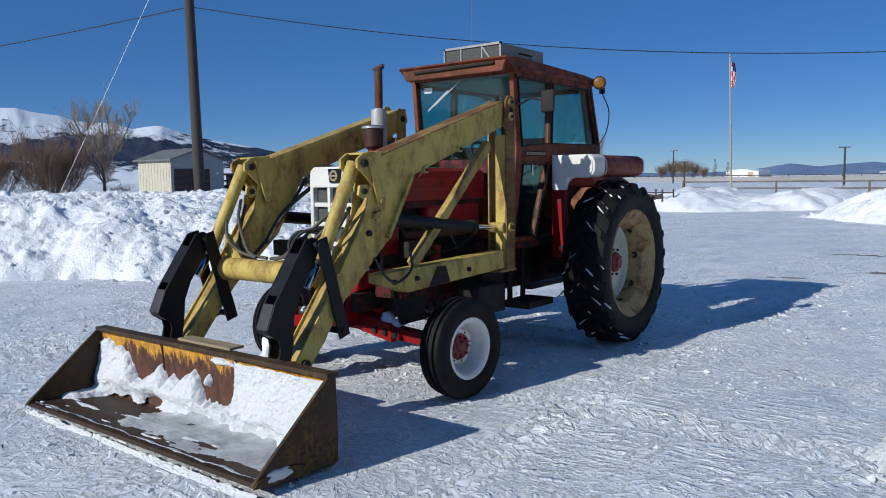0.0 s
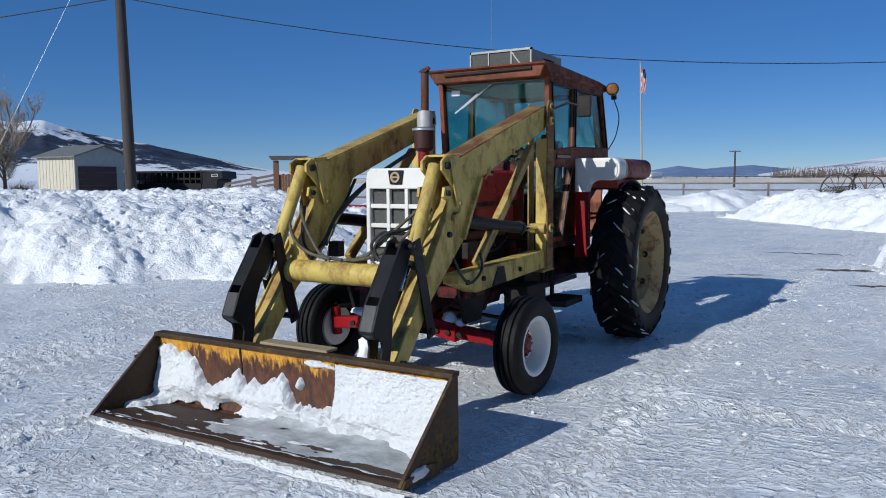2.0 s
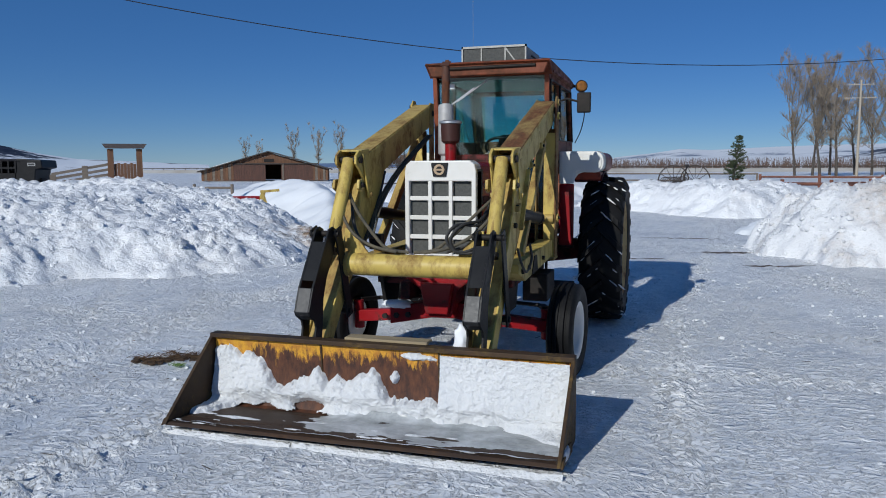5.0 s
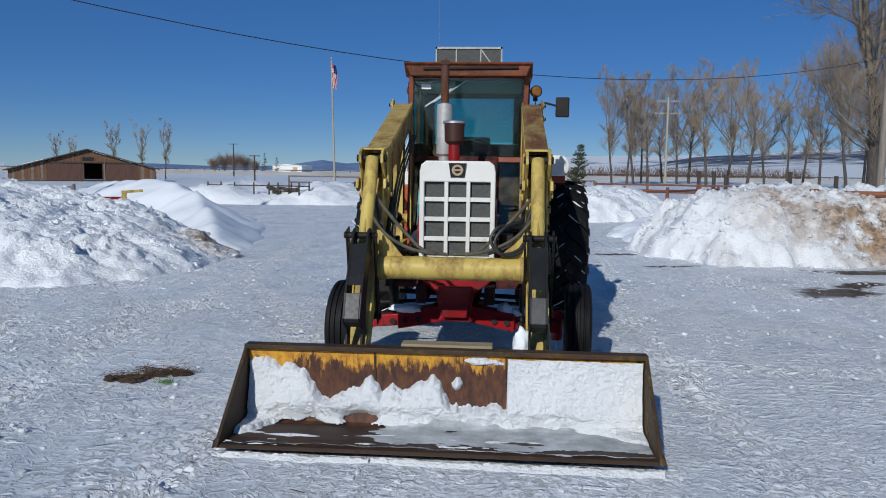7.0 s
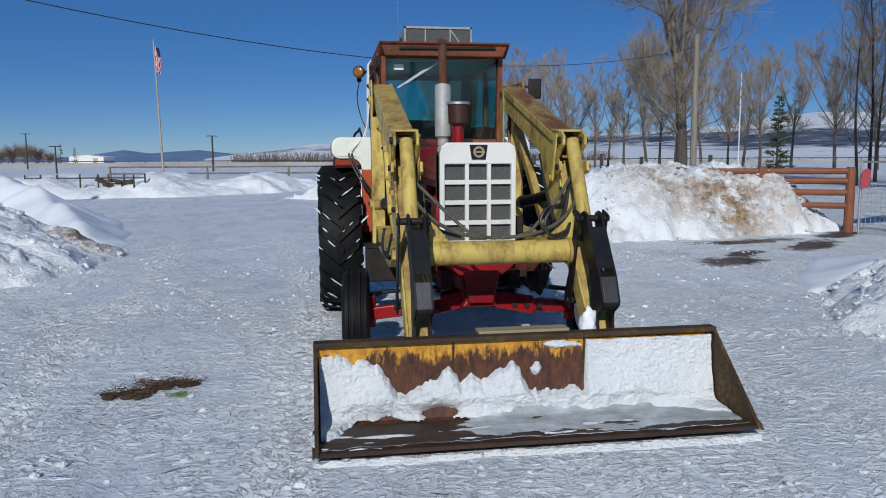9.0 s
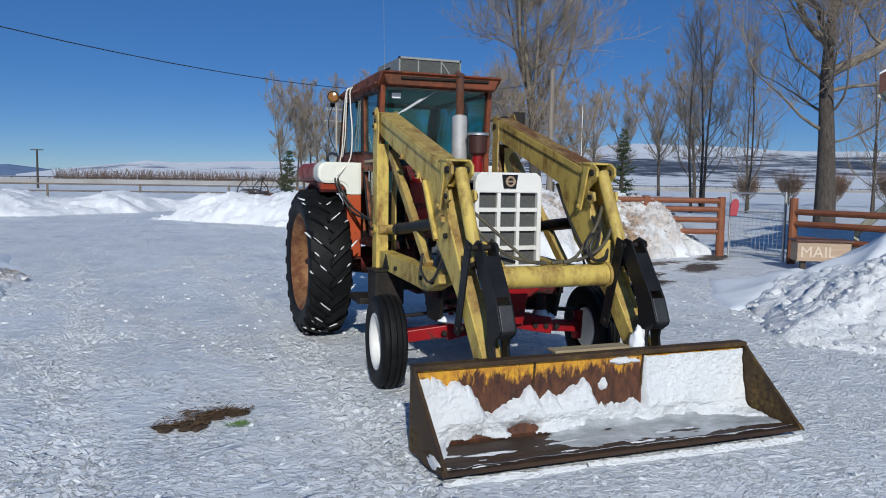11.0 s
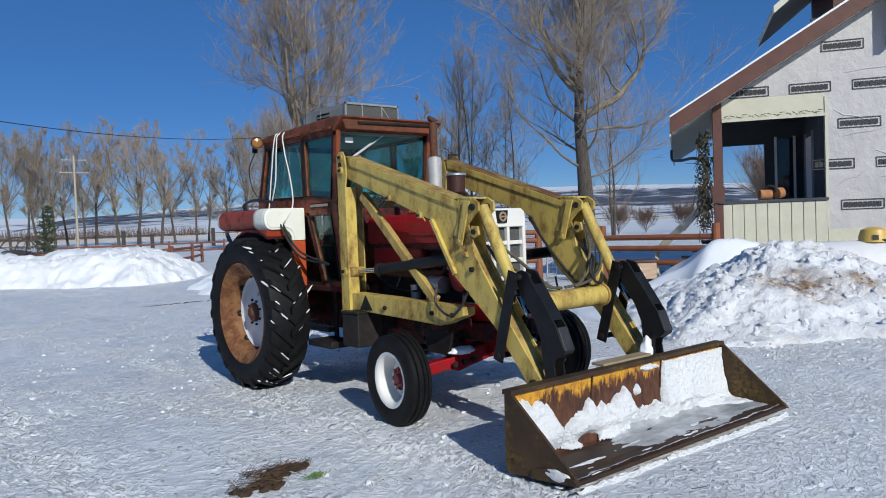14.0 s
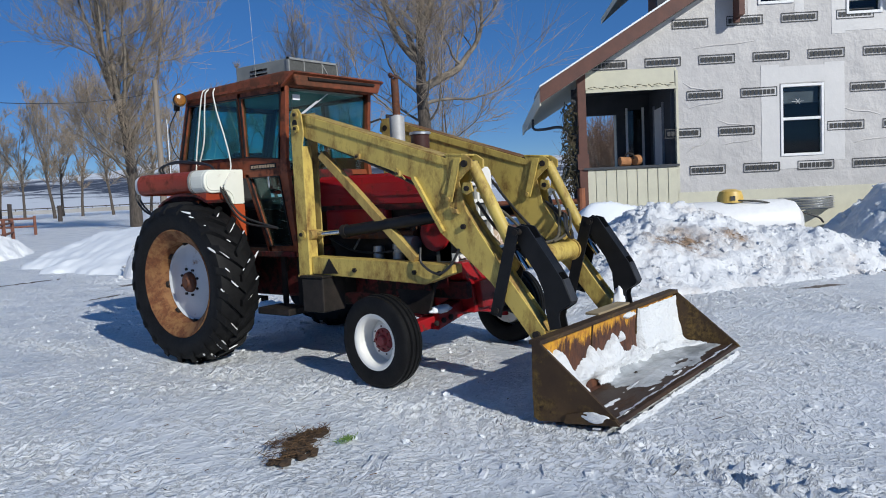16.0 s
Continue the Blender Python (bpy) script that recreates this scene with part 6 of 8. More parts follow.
    tp("rear_hanger", boxes(((min(s * 0.28, s * 0.56), 2.95, 0.62), (max(s * 0.28, s * 0.56), 3.28, 0.80))), M["dark"])

# cross tube with gussets
tube = tp("cross_tube", rods(((-0.515, 1.165, 0.945), (0.515, 1.165, 0.945), 0.080), n=28), M["loader"], "yellow cross tube between the arms", True)
for s in (-1, 1):
    tp("gusset", prisms([(s * 0.515, 0.87), (s * 0.515, 1.20), (s * 0.475, 1.20), (s * 0.33, 1.022), (s * 0.33, 0.98)], 1.165, 1.185, "y"), M["loader"], parent=tube, bevel=0.003)
    tp("collar", rods(((s * 0.47, 1.165, 0.945), (s * 0.51, 1.165, 0.945), 0.092), n=28), M["loader_old"], parent=tube, smooth=True)

# hydraulic hoses looping from the arms over the cross tube
for s in (-1, 1):
    tp("hydraulic_hose", hose([(s * 0.56, 1.36, 1.44), (s * 0.44, 1.24, 1.31), (s * 0.28, 1.16, 1.15), (s * 0.17, 1.13, 1.065), (s * 0.02, 1.15, 1.042)], 0.012), M["hose_tan"], "", True)
    tp("hydraulic_hose", hose([(s * 0.61, 1.30, 1.42), (s * 0.555, 1.22, 1.30), (s * 0.44, 1.14, 1.17), (s * 0.28, 1.11, 1.085), (s * 0.10, 1.12, 1.045)], 0.012), M["hose_tan"], "", True)
    tp("hydraulic_hose", hose([(s * 0.56, 1.40, 1.40), (s * 0.50, 1.30, 1.22), (s * 0.40, 1.22, 1.10), (s * 0.25, 1.19, 1.05)], 0.0125), M["hose"], "", True)
    tp("hydraulic_hose", hose([(s * 0.53, 2.0, 1.60), (s * 0.50, 1.72, 1.30), (s * 0.50, 1.42, 1.02), (s * 0.40, 1.24, 1.04)], 0.013), M["hose"], "", True)
    tp("loose_hose", hose([(s * 0.70, 1.86, 1.06), (s * 0.72, 1.84, 0.94), (s * 0.71, 1.70, 0.86), (s * 0.70, 1.58, 0.92), (s * 0.68, 1.50, 1.05)], 0.010), M["hose"], "", True)
for k in range(3):
    tp("hydraulic_pipe", hose([(-0.49 + 0.02 * k, 3.0, 1.93), (-0.49 + 0.02 * k, 2.2, 1.62), (-0.48 + 0.02 * k, 1.72, 1.36), (-0.48 + 0.02 * k, 1.5, 1.10)], 0.009, 5), M["hose_tan"], "", True)

for k in range(2):
    tp("loose_hose", hose([(0.50, 1.40, 1.36), (0.47, 1.25, 1.27 - 0.03 * k), (0.37 - 0.04 * k, 1.14, 1.24), (0.30 - 0.03 * k, 1.10, 1.15), (0.34, 1.10, 1.06), (0.45, 1.13, 1.06 + 0.02 * k), (0.50, 1.18, 1.14)], 0.0115), M["hose"], "", True)

# grille, hood and engine
grille = tp("grille", boxes(((-0.29, 1.86, 0.90), (0.29, 2.02, 1.62))), M["mesh"], "dark mesh behind the white grille")
shell = tp("grille_shell", prisms([(-0.29, 0.90), (-0.29, 1.60), (-0.278, 1.655), (-0.24, 1.685), (0.24, 1.685), (0.278, 1.655), (0.29, 1.60), (0.29, 0.90), (0.252, 0.90), (0.252, 1.525), (-0.252, 1.525), (-0.252, 0.90)], 1.815, 1.99, "y"), M["white"], "white painted grille surround", bevel=0.010, seg=3)
for x in (-0.084, 0.084):
    tp("grille_bar", boxes(((x - 0.015, 1.820, 0.90), (x + 0.015, 1.858, 1.527))), M["white"], parent=shell, bevel=0.004)
for i in range(4):
    z = 1.392 - 0.151 * i
    tp("grille_bar", boxes(((-0.254, 1.828, z - 0.017), (0.254, 1.857, z + 0.017))), M["white"], parent=shell, bevel=0.004)
badge = tp("badge", prisms([(-0.068, 1.668), (0.068, 1.668), (0.052, 1.562), (-0.052, 1.562)], 1.800, 1.816, "y"), M["black"], "dark trapezoid badge with a tan ring", parent=shell, bevel=0.003)
ring = lathes([(0.026, -0.004), (0.042, -0.004), (0.042, 0.004), (0.026, 0.004)], pose(0, 1.796, 1.615, 90, 0, 0), 24, True)
box(ring, (-0.044, 1.793, 1.608), (0.044, 1.799, 1.622))
tp("badge_ring", ring, M["tan"], parent=shell)
tp("hood", prisms([(-0.285, 1.40), (-0.285, 1.59), (-0.268, 1.645), (-0.23, 1.672), (0.23, 1.672), (0.268, 1.645), (0.285, 1.59), (0.285, 1.40), (0.27, 1.40), (-0.27, 1.40)], 1.992, 3.40, "y"), M["red"], "dull red engine hood", bevel=0.008)
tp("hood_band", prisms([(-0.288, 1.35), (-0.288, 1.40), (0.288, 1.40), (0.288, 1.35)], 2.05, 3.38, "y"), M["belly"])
for s in (-1, 1):
    lo, hi = X(s, 0.285, 0.297)
    tp("hood_trim", boxes(((lo, 2.02, 1.475), (hi, 3.3, 1.515))), M["red"], bevel=0.002)
    lo, hi = X(s, 0.20, 0.30)
    tp("side_tank", boxes(((lo, 2.55, 1.16), (hi, 3.30, 1.37))), M["red"], "red sheet-metal side panel", bevel=0.03)
    tp("side_cover", rods(((s * 0.16, 2.02, 1.14), (s * 0.31, 2.02, 1.14), 0.15), n=24) if s < 0 else boxes(((0.18, 1.99, 1.0), (0.30, 2.2, 1.34))), M["red"], bevel=0.01)
tp("engine_block", boxes(((-0.20, 2.10, 0.66), (0.20, 3.35, 1.36))), M["dark"], "dark oily engine block", bevel=0.015)
tp("cylinder_head", boxes(((-0.17, 2.15, 1.28), (0.17, 3.2, 1.40))), M["belly"], bevel=0.01)
for s in (-1, 1):
    for i in range(6):
        tp("manifold_port", rods(((s * 0.18, 2.30 + 0.15 * i, 1.20), (s * 0.27, 2.30 + 0.15 * i, 1.13), 0.032), n=10), M["rustpipe"], smooth=True)
    tp("manifold", rods(((s * 0.27, 2.25, 1.13), (s * 0.27, 3.10, 1.13), 0.038), n=12), M["rustpipe"], smooth=True)
    for y, z, r in ((2.45, 0.95, 0.052), (2.68, 0.93, 0.05)):
        tp("filter", rods(((s * 0.27, y, z - 0.11), (s * 0.27, y, z + 0.10), r), n=16), M["steel"] if s < 0 else M["red"], smooth=True)
    tp("pump_line", hose([(s * 0.24, 2.35, 1.20), (s * 0.31, 2.5, 1.24), (s * 0.30, 2.8, 1.16), (s * 0.25, 3.0, 1.0)], 0.009, 6), M["steel"], smooth=True)
    tp("wiring", hose([(s * 0.24, 2.2, 1.3), (s * 0.31, 2.4, 1.02), (s * 0.30, 2.9, 0.98), (s * 0.26, 3.3, 1.1)], 0.010, 6), M["hose"], smooth=True)
    tp("frame_rail", boxes(((*[min(s * 0.22, s * 0.30)], 1.72, 0.60), (max(s * 0.22, s * 0.30), 3.35, 0.74))), M["belly"], bevel=0.008)
tp("alternator", rods(((-0.33, 2.20, 1.05), (-0.33, 2.38, 1.05), 0.075), n=18), M["steel"], smooth=True)
tp("fuel_filter_bowl", boxes(((-0.52, 1.62, 1.00), (-0.42, 1.70, 1.12))), M["dark"], "small dark valve block", bevel=0.008)
tp("valve_block", boxes(((0.34, 2.15, 0.97), (0.44, 2.42, 1.10))), M["dark"], bevel=0.008)
tp("crankcase", prisms([(-0.20, 0.66), (0.20, 0.66), (0.15, 0.46), (-0.15, 0.46)], 2.2, 3.3, "y"), M["belly"], bevel=0.01)
tp("fan_shroud", boxes(((-0.27, 2.03, 0.95), (0.27, 2.10, 1.40))), M["dark"])
tp("front_pedestal", prisms([(-0.29, 0.90), (0.29, 0.90), (0.26, 0.76), (0.15, 0.68), (0.11, 0.50), (0.14, 0.46), (-0.14, 0.46), (-0.11, 0.50), (-0.15, 0.68), (-0.26, 0.76)], 1.76, 2.22, "y"), M["red"], "dark red cast front pedestal", bevel=0.014)
tp("pedestal_plate", prisms([(-0.13, 0.74), (0.13, 0.74), (0.09, 0.50), (-0.09, 0.50)], 1.70, 1.76, "y"), M["red"], bevel=0.008)
axle = tp("front_axle", prisms([(-0.46, 0.36), (-0.46, 0.50), (-0.10, 0.565), (0.10, 0.565), (0.46, 0.50), (0.46, 0.36), (0.10, 0.43), (-0.10, 0.43)], 1.90, 2.05, "y"), M["red"], "bright red front axle beam", bevel=0.010)
for s in (-1, 1):
    tp("axle_extension", bars(((s * 0.40, 1.975, 0.435), (s * 0.80, 2.05, 0.385), 0.095, 0.095)), M["red"], parent=axle, bevel=0.008)
    for i in range(3):
        tp("bolt", bolt((s * (0.30 + 0.10 * i), 1.90, 0.445 - 0.01 * i), (0, -1, 0), 0.024, 0.02), M["dark"], parent=axle)
    tp("spindle", rods(((s * 0.80, 2.07, 0.28), (s * 0.80, 2.05, 0.52), 0.042), n=16), M["red"], parent=axle, smooth=True)
    tp("steering_arm", bars(((s * 0.80, 2.06, 0.52), (s * 0.72, 2.30, 0.50), 0.06, 0.03)), M["dark"], parent=axle, bevel=0.004)
    tp("tie_rod", rods(((s * 0.72, 2.30, 0.50), (s * 0.08, 2.30, 0.54), 0.016), n=10), M["dark"], parent=axle, smooth=True)
    tp("radius_rod", rods(((s * 0.34, 2.05, 0.42), (s * 0.08, 2.9, 0.50), 0.024), n=10), M["red"], parent=axle, smooth=True)
tp("steering_link", rods(((-0.5, 2.32, 0.60), (0.5, 2.32, 0.57), 0.02), n=10), M["dark"], smooth=True)

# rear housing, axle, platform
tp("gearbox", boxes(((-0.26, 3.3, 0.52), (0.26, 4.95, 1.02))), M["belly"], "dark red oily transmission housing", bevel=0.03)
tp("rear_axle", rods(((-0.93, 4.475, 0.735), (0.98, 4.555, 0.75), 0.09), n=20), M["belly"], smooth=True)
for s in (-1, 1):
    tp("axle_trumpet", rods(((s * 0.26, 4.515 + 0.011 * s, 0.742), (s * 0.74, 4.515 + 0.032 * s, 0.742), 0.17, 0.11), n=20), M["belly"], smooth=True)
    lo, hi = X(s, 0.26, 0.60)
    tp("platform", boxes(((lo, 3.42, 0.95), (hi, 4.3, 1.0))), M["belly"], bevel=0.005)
    lo, hi = X(s, 0.52, 0.80)
    tp("step", boxes(((lo, 3.32, 0.44), (hi, 3.74, 0.50))), M["dark"], "dark steel boarding step", bevel=0.006)
    for y in (3.40, 3.62):
        tp("step_hanger", boxes(((min(s * 0.52, s * 0.54), y, 0.50), (max(s * 0.52, s * 0.54), y + 0.06, 0.96))), M["dark"])
tp("battery_box", boxes(((-0.77, 2.90, 0.49), (-0.50, 3.16, 0.79))), M["dark"], "dark battery box", bevel=0.012)
tp("battery_lid", boxes(((-0.78, 2.89, 0.79), (-0.49, 3.17, 0.81))), M["dark"], bevel=0.005)
tp("toolbox", boxes(((0.48, 2.70, 0.46), (0.70, 3.10, 0.70))), M["dark"], bevel=0.012)
tp("drawbar", boxes(((-0.05, 4.6, 0.40), (0.05, 5.6, 0.45))), M["dark"])

# cab: base, door panels, pillars, glass, roof
CW = 0.575
FRONT_LOW, FRONT_MID, FRONT_TOP = (3.42, 1.00), (3.505, 1.80), (3.44, 2.51)
cabin = tp("cab_floor", boxes(((-CW + 0.01, 3.44, 0.98), (CW - 0.01, 4.95, 1.03))), M["dark"], "cab floor")
tp("firewall", prisms([(3.46, 1.02), (3.48, 1.02), (3.54, 1.72), (3.52, 1.72)], -0.30, 0.30), M["cab"])
tp("dashboard", prisms([(3.46, 1.55), (3.75, 1.55), (3.72, 1.72), (3.48, 1.76)], -0.30, 0.30), M["belly"], "dark red dashboard cowl", bevel=0.02)
for s in (-1, 1):
    lo, hi = X(s, CW - 0.045, CW)
    side = tp("side_frame", prisms([(3.40, 1.00), (3.46, 1.00), (3.60, 1.755), (3.575, 1.83), (3.500, 2.50), (3.43, 2.51), (3.485, 1.86), (3.47, 1.70)], lo, hi), M["cab"], "rusty red cab corner post", bevel=0.006)
    tp("door_post", prisms([(3.74, 0.985), (3.80, 0.985), (4.085, 1.74), (4.02, 1.74)], lo, hi), M["cab"], bevel=0.006, parent=side)
    tp("door_sill", prisms([(3.40, 0.955), (3.79, 0.945), (3.80, 1.05), (3.44, 1.06)], lo, hi), M["cab"], bevel=0.006, parent=side)
    tp("belt_panel", prisms([(3.58, 1.70), (4.06, 1.70), (5.13, 1.74), (5.13, 1.915), (4.06, 1.90), (3.565, 1.86)], lo, hi), M["cab"], "rusty belt panel below the windows", bevel=0.006, parent=side)
    tp("mid_post", prisms([(4.045, 1.89), (4.105, 1.89), (4.12, 2.51), (4.065, 2.51)], lo, hi), M["cab"], bevel=0.005, parent=side)
    tp("rear_post", prisms([(5.06, 1.90), (5.13, 1.91), (4.935, 2.51), (4.86, 2.51)], lo, hi), M["cab"], bevel=0.005, parent=side)
    tp("top_rail", prisms([(3.45, 2.455), (4.92, 2.455), (4.90, 2.515), (3.44, 2.515)], lo, hi), M["cab"], bevel=0.005, parent=side)
    gl, gh = X(s, CW - 0.026, CW - 0.020)
    for nm, pts in (("door_window", [(3.57, 1.86), (4.05, 1.90), (4.07, 2.46), (3.50, 2.46)]), ("rear_side_window", [(4.10, 1.90), (5.08, 1.91), (4.89, 2.46), (4.12, 2.46)]), ("lower_window", [(3.45, 1.05), (3.77, 1.04), (4.03, 1.71), (3.59, 1.71)])):
        tp(nm, prisms(pts, gl, gh), M["glass"], "blue-green tinted pane", parent=side).visible_shadow = False
    rl, rh = X(s, CW + 0.001, CW + 0.008)
    for pts in ([(3.57, 1.86), (4.05, 1.90), (4.07, 2.46), (3.50, 2.46)], [(4.10, 1.90), (5.07, 1.91), (4.885, 2.46), (4.12, 2.46)], [(3.46, 1.06), (3.76, 1.05), (4.01, 1.70), (3.585, 1.70)]):
        bm = bmesh.new()
        for a, b in zip(pts, pts[1:] + pts[:1]):
            bar(bm, ((rl + rh) / 2, *a), ((rl + rh) / 2, *b), 0.010, 0.018, (1, 0, 0))
        tp("window_seal", bm, M["black"], parent=side)
    plate = tp("name_plate", boxes(((rl, 3.62, 1.775), (rh, 3.98, 1.825))), M["black"], "dark name strip with unreadable raised bars", parent=side)
    for i in range(9):
        tp("letter_bar", boxes(((min(s * (CW + 0.008), s * (CW + 0.012)), 3.635 + 0.038 * i, 1.787), (max(s * (CW + 0.008), s * (CW + 0.012)), 3.662 + 0.038 * i, 1.813))), M["tan"], parent=side)
    tp("door_handle", rods(((s * (CW + 0.03), 3.70, 1.60), (s * (CW + 0.03), 3.70, 1.70), 0.012)), M["chrome"], parent=side, smooth=True)
shield = tp("windshield", prisms([(3.535, 1.74), (3.541, 1.74), (3.481, 2.47), (3.475, 2.47)], -CW + 0.04, CW - 0.04), M["glass"], "blue-green tinted windshield")
shield.visible_shadow = False
tp("lower_front_pane", prisms([(3.46, 1.04), (3.466, 1.04), (3.535, 1.72), (3.529, 1.72)], 0.31, CW - 0.05), M["glass"]).visible_shadow = False
tp("lower_front_pane", prisms([(3.46, 1.04), (3.466, 1.04), (3.535, 1.72), (3.529, 1.72)], -CW + 0.05, -0.31), M["glass"]).visible_shadow = False
tp("windshield_sill", prisms([(3.50, 1.70), (3.56, 1.70), (3.56, 1.75), (3.51, 1.75)], -CW + 0.03, CW - 0.03), M["cab"], bevel=0.004)
tp("rear_window", prisms([(5.06, 1.95), (5.066, 1.95), (4.906, 2.44), (4.90, 2.44)], -0.50, 0.50), M["glass"]).visible_shadow = False
for s in (-1, 1):
    tp("rear_corner", prisms([(4.955, 1.92), (5.075, 1.92), (4.925, 2.50), (4.80, 2.50)], *X(s, 0.515, 0.528)), M["dark"])
    tp("rear_jamb", prisms([(5.045, 1.93), (5.058, 1.93), (4.898, 2.47), (4.885, 2.47)], *X(s, 0.455, 0.515)), M["dark"])
tp("rear_panel", prisms([(4.95, 1.0), (4.98, 1.0), (5.12, 1.93), (5.08, 1.93)], -CW + 0.03, CW - 0.03), M["cab"], bevel=0.004)
tp("rear_header", boxes(((-CW + 0.03, 4.86, 2.44), (CW - 0.03, 4.92, 2.51))), M["cab"])
roof = tp("cab_roof", prisms([(3.33, 2.575), (3.42, 2.515), (4.98, 2.505), (5.04, 2.53), (5.02, 2.575), (4.75, 2.60), (3.70, 2.635), (3.46, 2.640), (3.30, 2.625)], -0.60, 0.60), M["roofskin"], "rusty brown cab roof", bevel=0.03, seg=3)
tp("visor", prisms([(-0.595, 2.617), (0.595, 2.617), (0.545, 2.50), (-0.545, 2.50)], 3.300, 3.335, "y"), M["roofskin"], parent=roof, bevel=0.01)
visor = bmesh.new()
prism(visor, [(3.27, 2.612), (3.45, 2.50), (3.46, 2.515), (3.30, 2.630)], -0.605, 0.605)
tp("visor_hood", visor, M["cab"], parent=roof, bevel=0.005)
tp("light_bar", rods(((-0.42, 3.295, 2.565), (0.47, 3.295, 2.575), 0.016)), M["dark"], parent=roof, smooth=True)
tp("drip_rail", boxes(((-0.612, 3.50, 2.525), (-0.60, 5.0, 2.545))), M["cab"], parent=roof)
tp("drip_rail", boxes(((0.60, 3.50, 2.525), (0.612, 5.0, 2.545))), M["cab"], parent=roof)
tp("headliner", boxes(((-0.53, 3.50, 2.490), (0.53, 4.90, 2.504))), M["acbox"], parent=roof)

# air conditioner box on the roof
ac = tp("air_conditioner", boxes(((-0.325, 3.66, 2.64), (0.305, 4.42, 2.815))), M["acbox"], "grey roof air conditioner with a dark mesh front", bevel=0.008)
tp("mesh_front", boxes(((-0.325, 3.645, 2.655), (0.305, 3.658, 2.80))), M["mesh"], parent=ac)
for lo, hi in (((-0.337, 3.632, 2.800), (0.317, 3.66, 2.82)), ((-0.337, 3.632, 2.64), (0.317, 3.66, 2.656)), ((-0.337, 3.632, 2.64), (-0.322, 3.66, 2.82)), ((0.302, 3.632, 2.64), (0.317, 3.66, 2.82)), ((-0.14, 3.634, 2.656), (-0.128, 3.645, 2.80)), ((0.10, 3.634, 2.656), (0.112, 3.645, 2.80))):
    tp("front_bar", boxes((lo, hi)), M["frame_metal"], parent=ac)
tp("front_bar", bars(((0.112, 3.640, 2.79), (0.21, 3.640, 2.66), 0.010, 0.012)), M["frame_metal"], parent=ac)
for s, x in ((-1, -0.326), (1, 0.306)):
    for i in range(4):
        tp("vent_slot", boxes(((min(x, x + s * 0.006), 3.95 + 0.07 * (i % 2), 2.70 + 0.04 * (i // 2)), (max(x, x + s * 0.006), 4.13 + 0.07 * (i % 2), 2.716 + 0.04 * (i // 2)))), M["dark"], parent=ac)
tp("antenna", rods(((-0.34, 4.1, 2.6), (-0.36, 4.15, 4.3), 0.0018, 0.001), n=5), M["frame_metal"])

# work lamps, mirror, wiper, sticker, controls, seat
for s in (-1, 1):
    lampset = tp("work_lamp", lathes([(0, -0.055), (0.040, -0.05), (0.062, -0.02), (0.068, 0.02), (0.066, 0.032), (0.058, 0.030), (0, 0.034)], pose(s * 0.70, 4.86, 2.52, 90, 0, s * 20), 24), M["black"], "round amber work lamp", True)
    tp("lens", lathes([(0.058, 0.031), (0.048, 0.045), (0.02, 0.052), (0, 0.053)], pose(s * 0.70, 4.86, 2.52, 90, 0, s * 20), 24), M["amber"], parent=lampset, smooth=True)
    tp("lamp_bracket", bars(((s * 0.60, 4.90, 2.53), (s * 0.70, 4.88, 2.52), 0.03, 0.03), ((s * 0.70, 4.90, 2.50), (s * 0.70, 4.92, 2.42), 0.03, 0.05, (1, 0, 0))), M["dark"], parent=lampset)
    tp("lamp_cable", hose([(s * 0.70, 4.92, 2.42), (s * 0.72, 5.03, 2.25), (s * 0.68, 5.06, 2.05), (s * 0.62, 5.0, 1.9)], 0.006, 6, 6), M["hose"], parent=lampset, smooth=True)
mirror = tp("mirror", boxes(((0.835, 3.455, 2.135), (0.965, 3.480, 2.325))), M["dark"], "square dark-backed side mirror on an arm", bevel=0.014)
tp("mirror_arm", rods(((0.58, 3.50, 2.22), (0.74, 3.47, 2.27), 0.010), ((0.74, 3.47, 2.27), (0.85, 3.46, 2.24), 0.010), n=8), M["dark"], parent=mirror, smooth=True)
tp("mirror_glass", boxes(((0.847, 3.481, 2.148), (0.953, 3.484, 2.312))), M["chrome"], parent=mirror)
tp("wiper", bars(((-0.02, 3.455, 2.475), (-0.34, 3.478, 2.27), 0.007, 0.008), ((-0.16, 3.458, 2.40), (-0.42, 3.483, 2.23), 0.005, 0.012)), M["greydisc"])
tp("sticker", boxes(((-0.455, 3.474, 2.395), (-0.365, 3.478, 2.445))), M["sticker"])
wheel = lathes([(0.17 + 0.014 * math.cos(a * math.pi / 4), 0.014 * math.sin(a * math.pi / 4)) for a in range(8)], pose(0.04, 3.82, 1.82, -38, 0, 0), 32, True)
for i in range(3):
    a = i * 2.094 + 0.5
    rod(wheel, pose(0.04, 3.82, 1.82, -38, 0, 0) @ Vector((0, 0, -0.03)), pose(0.04, 3.82, 1.82, -38, 0, 0) @ Vector((0.17 * math.cos(a), 0.17 * math.sin(a), 0)), 0.010, n=6)
tp("steering_wheel", wheel, M["black"], smooth=True)
tp("steering_column", rods(((0.04, 3.82, 1.80), (0.04, 3.60, 1.50), 0.03)), M["dark"], smooth=True)
seat = tp("seat", boxes(((-0.22, 4.22, 1.38), (0.22, 4.66, 1.50))), M["seat"], "black vinyl driver's seat", bevel=0.04)
tp("seat_back", prisms([(4.60, 1.48), (4.70, 1.48), (4.78, 1.98), (4.69, 2.0)], -0.20, 0.20), M["seat"], parent=seat, bevel=0.03)
tp("seat_base", boxes(((-0.15, 4.28, 1.03), (0.15, 4.6, 1.38))), M["dark"], parent=seat)
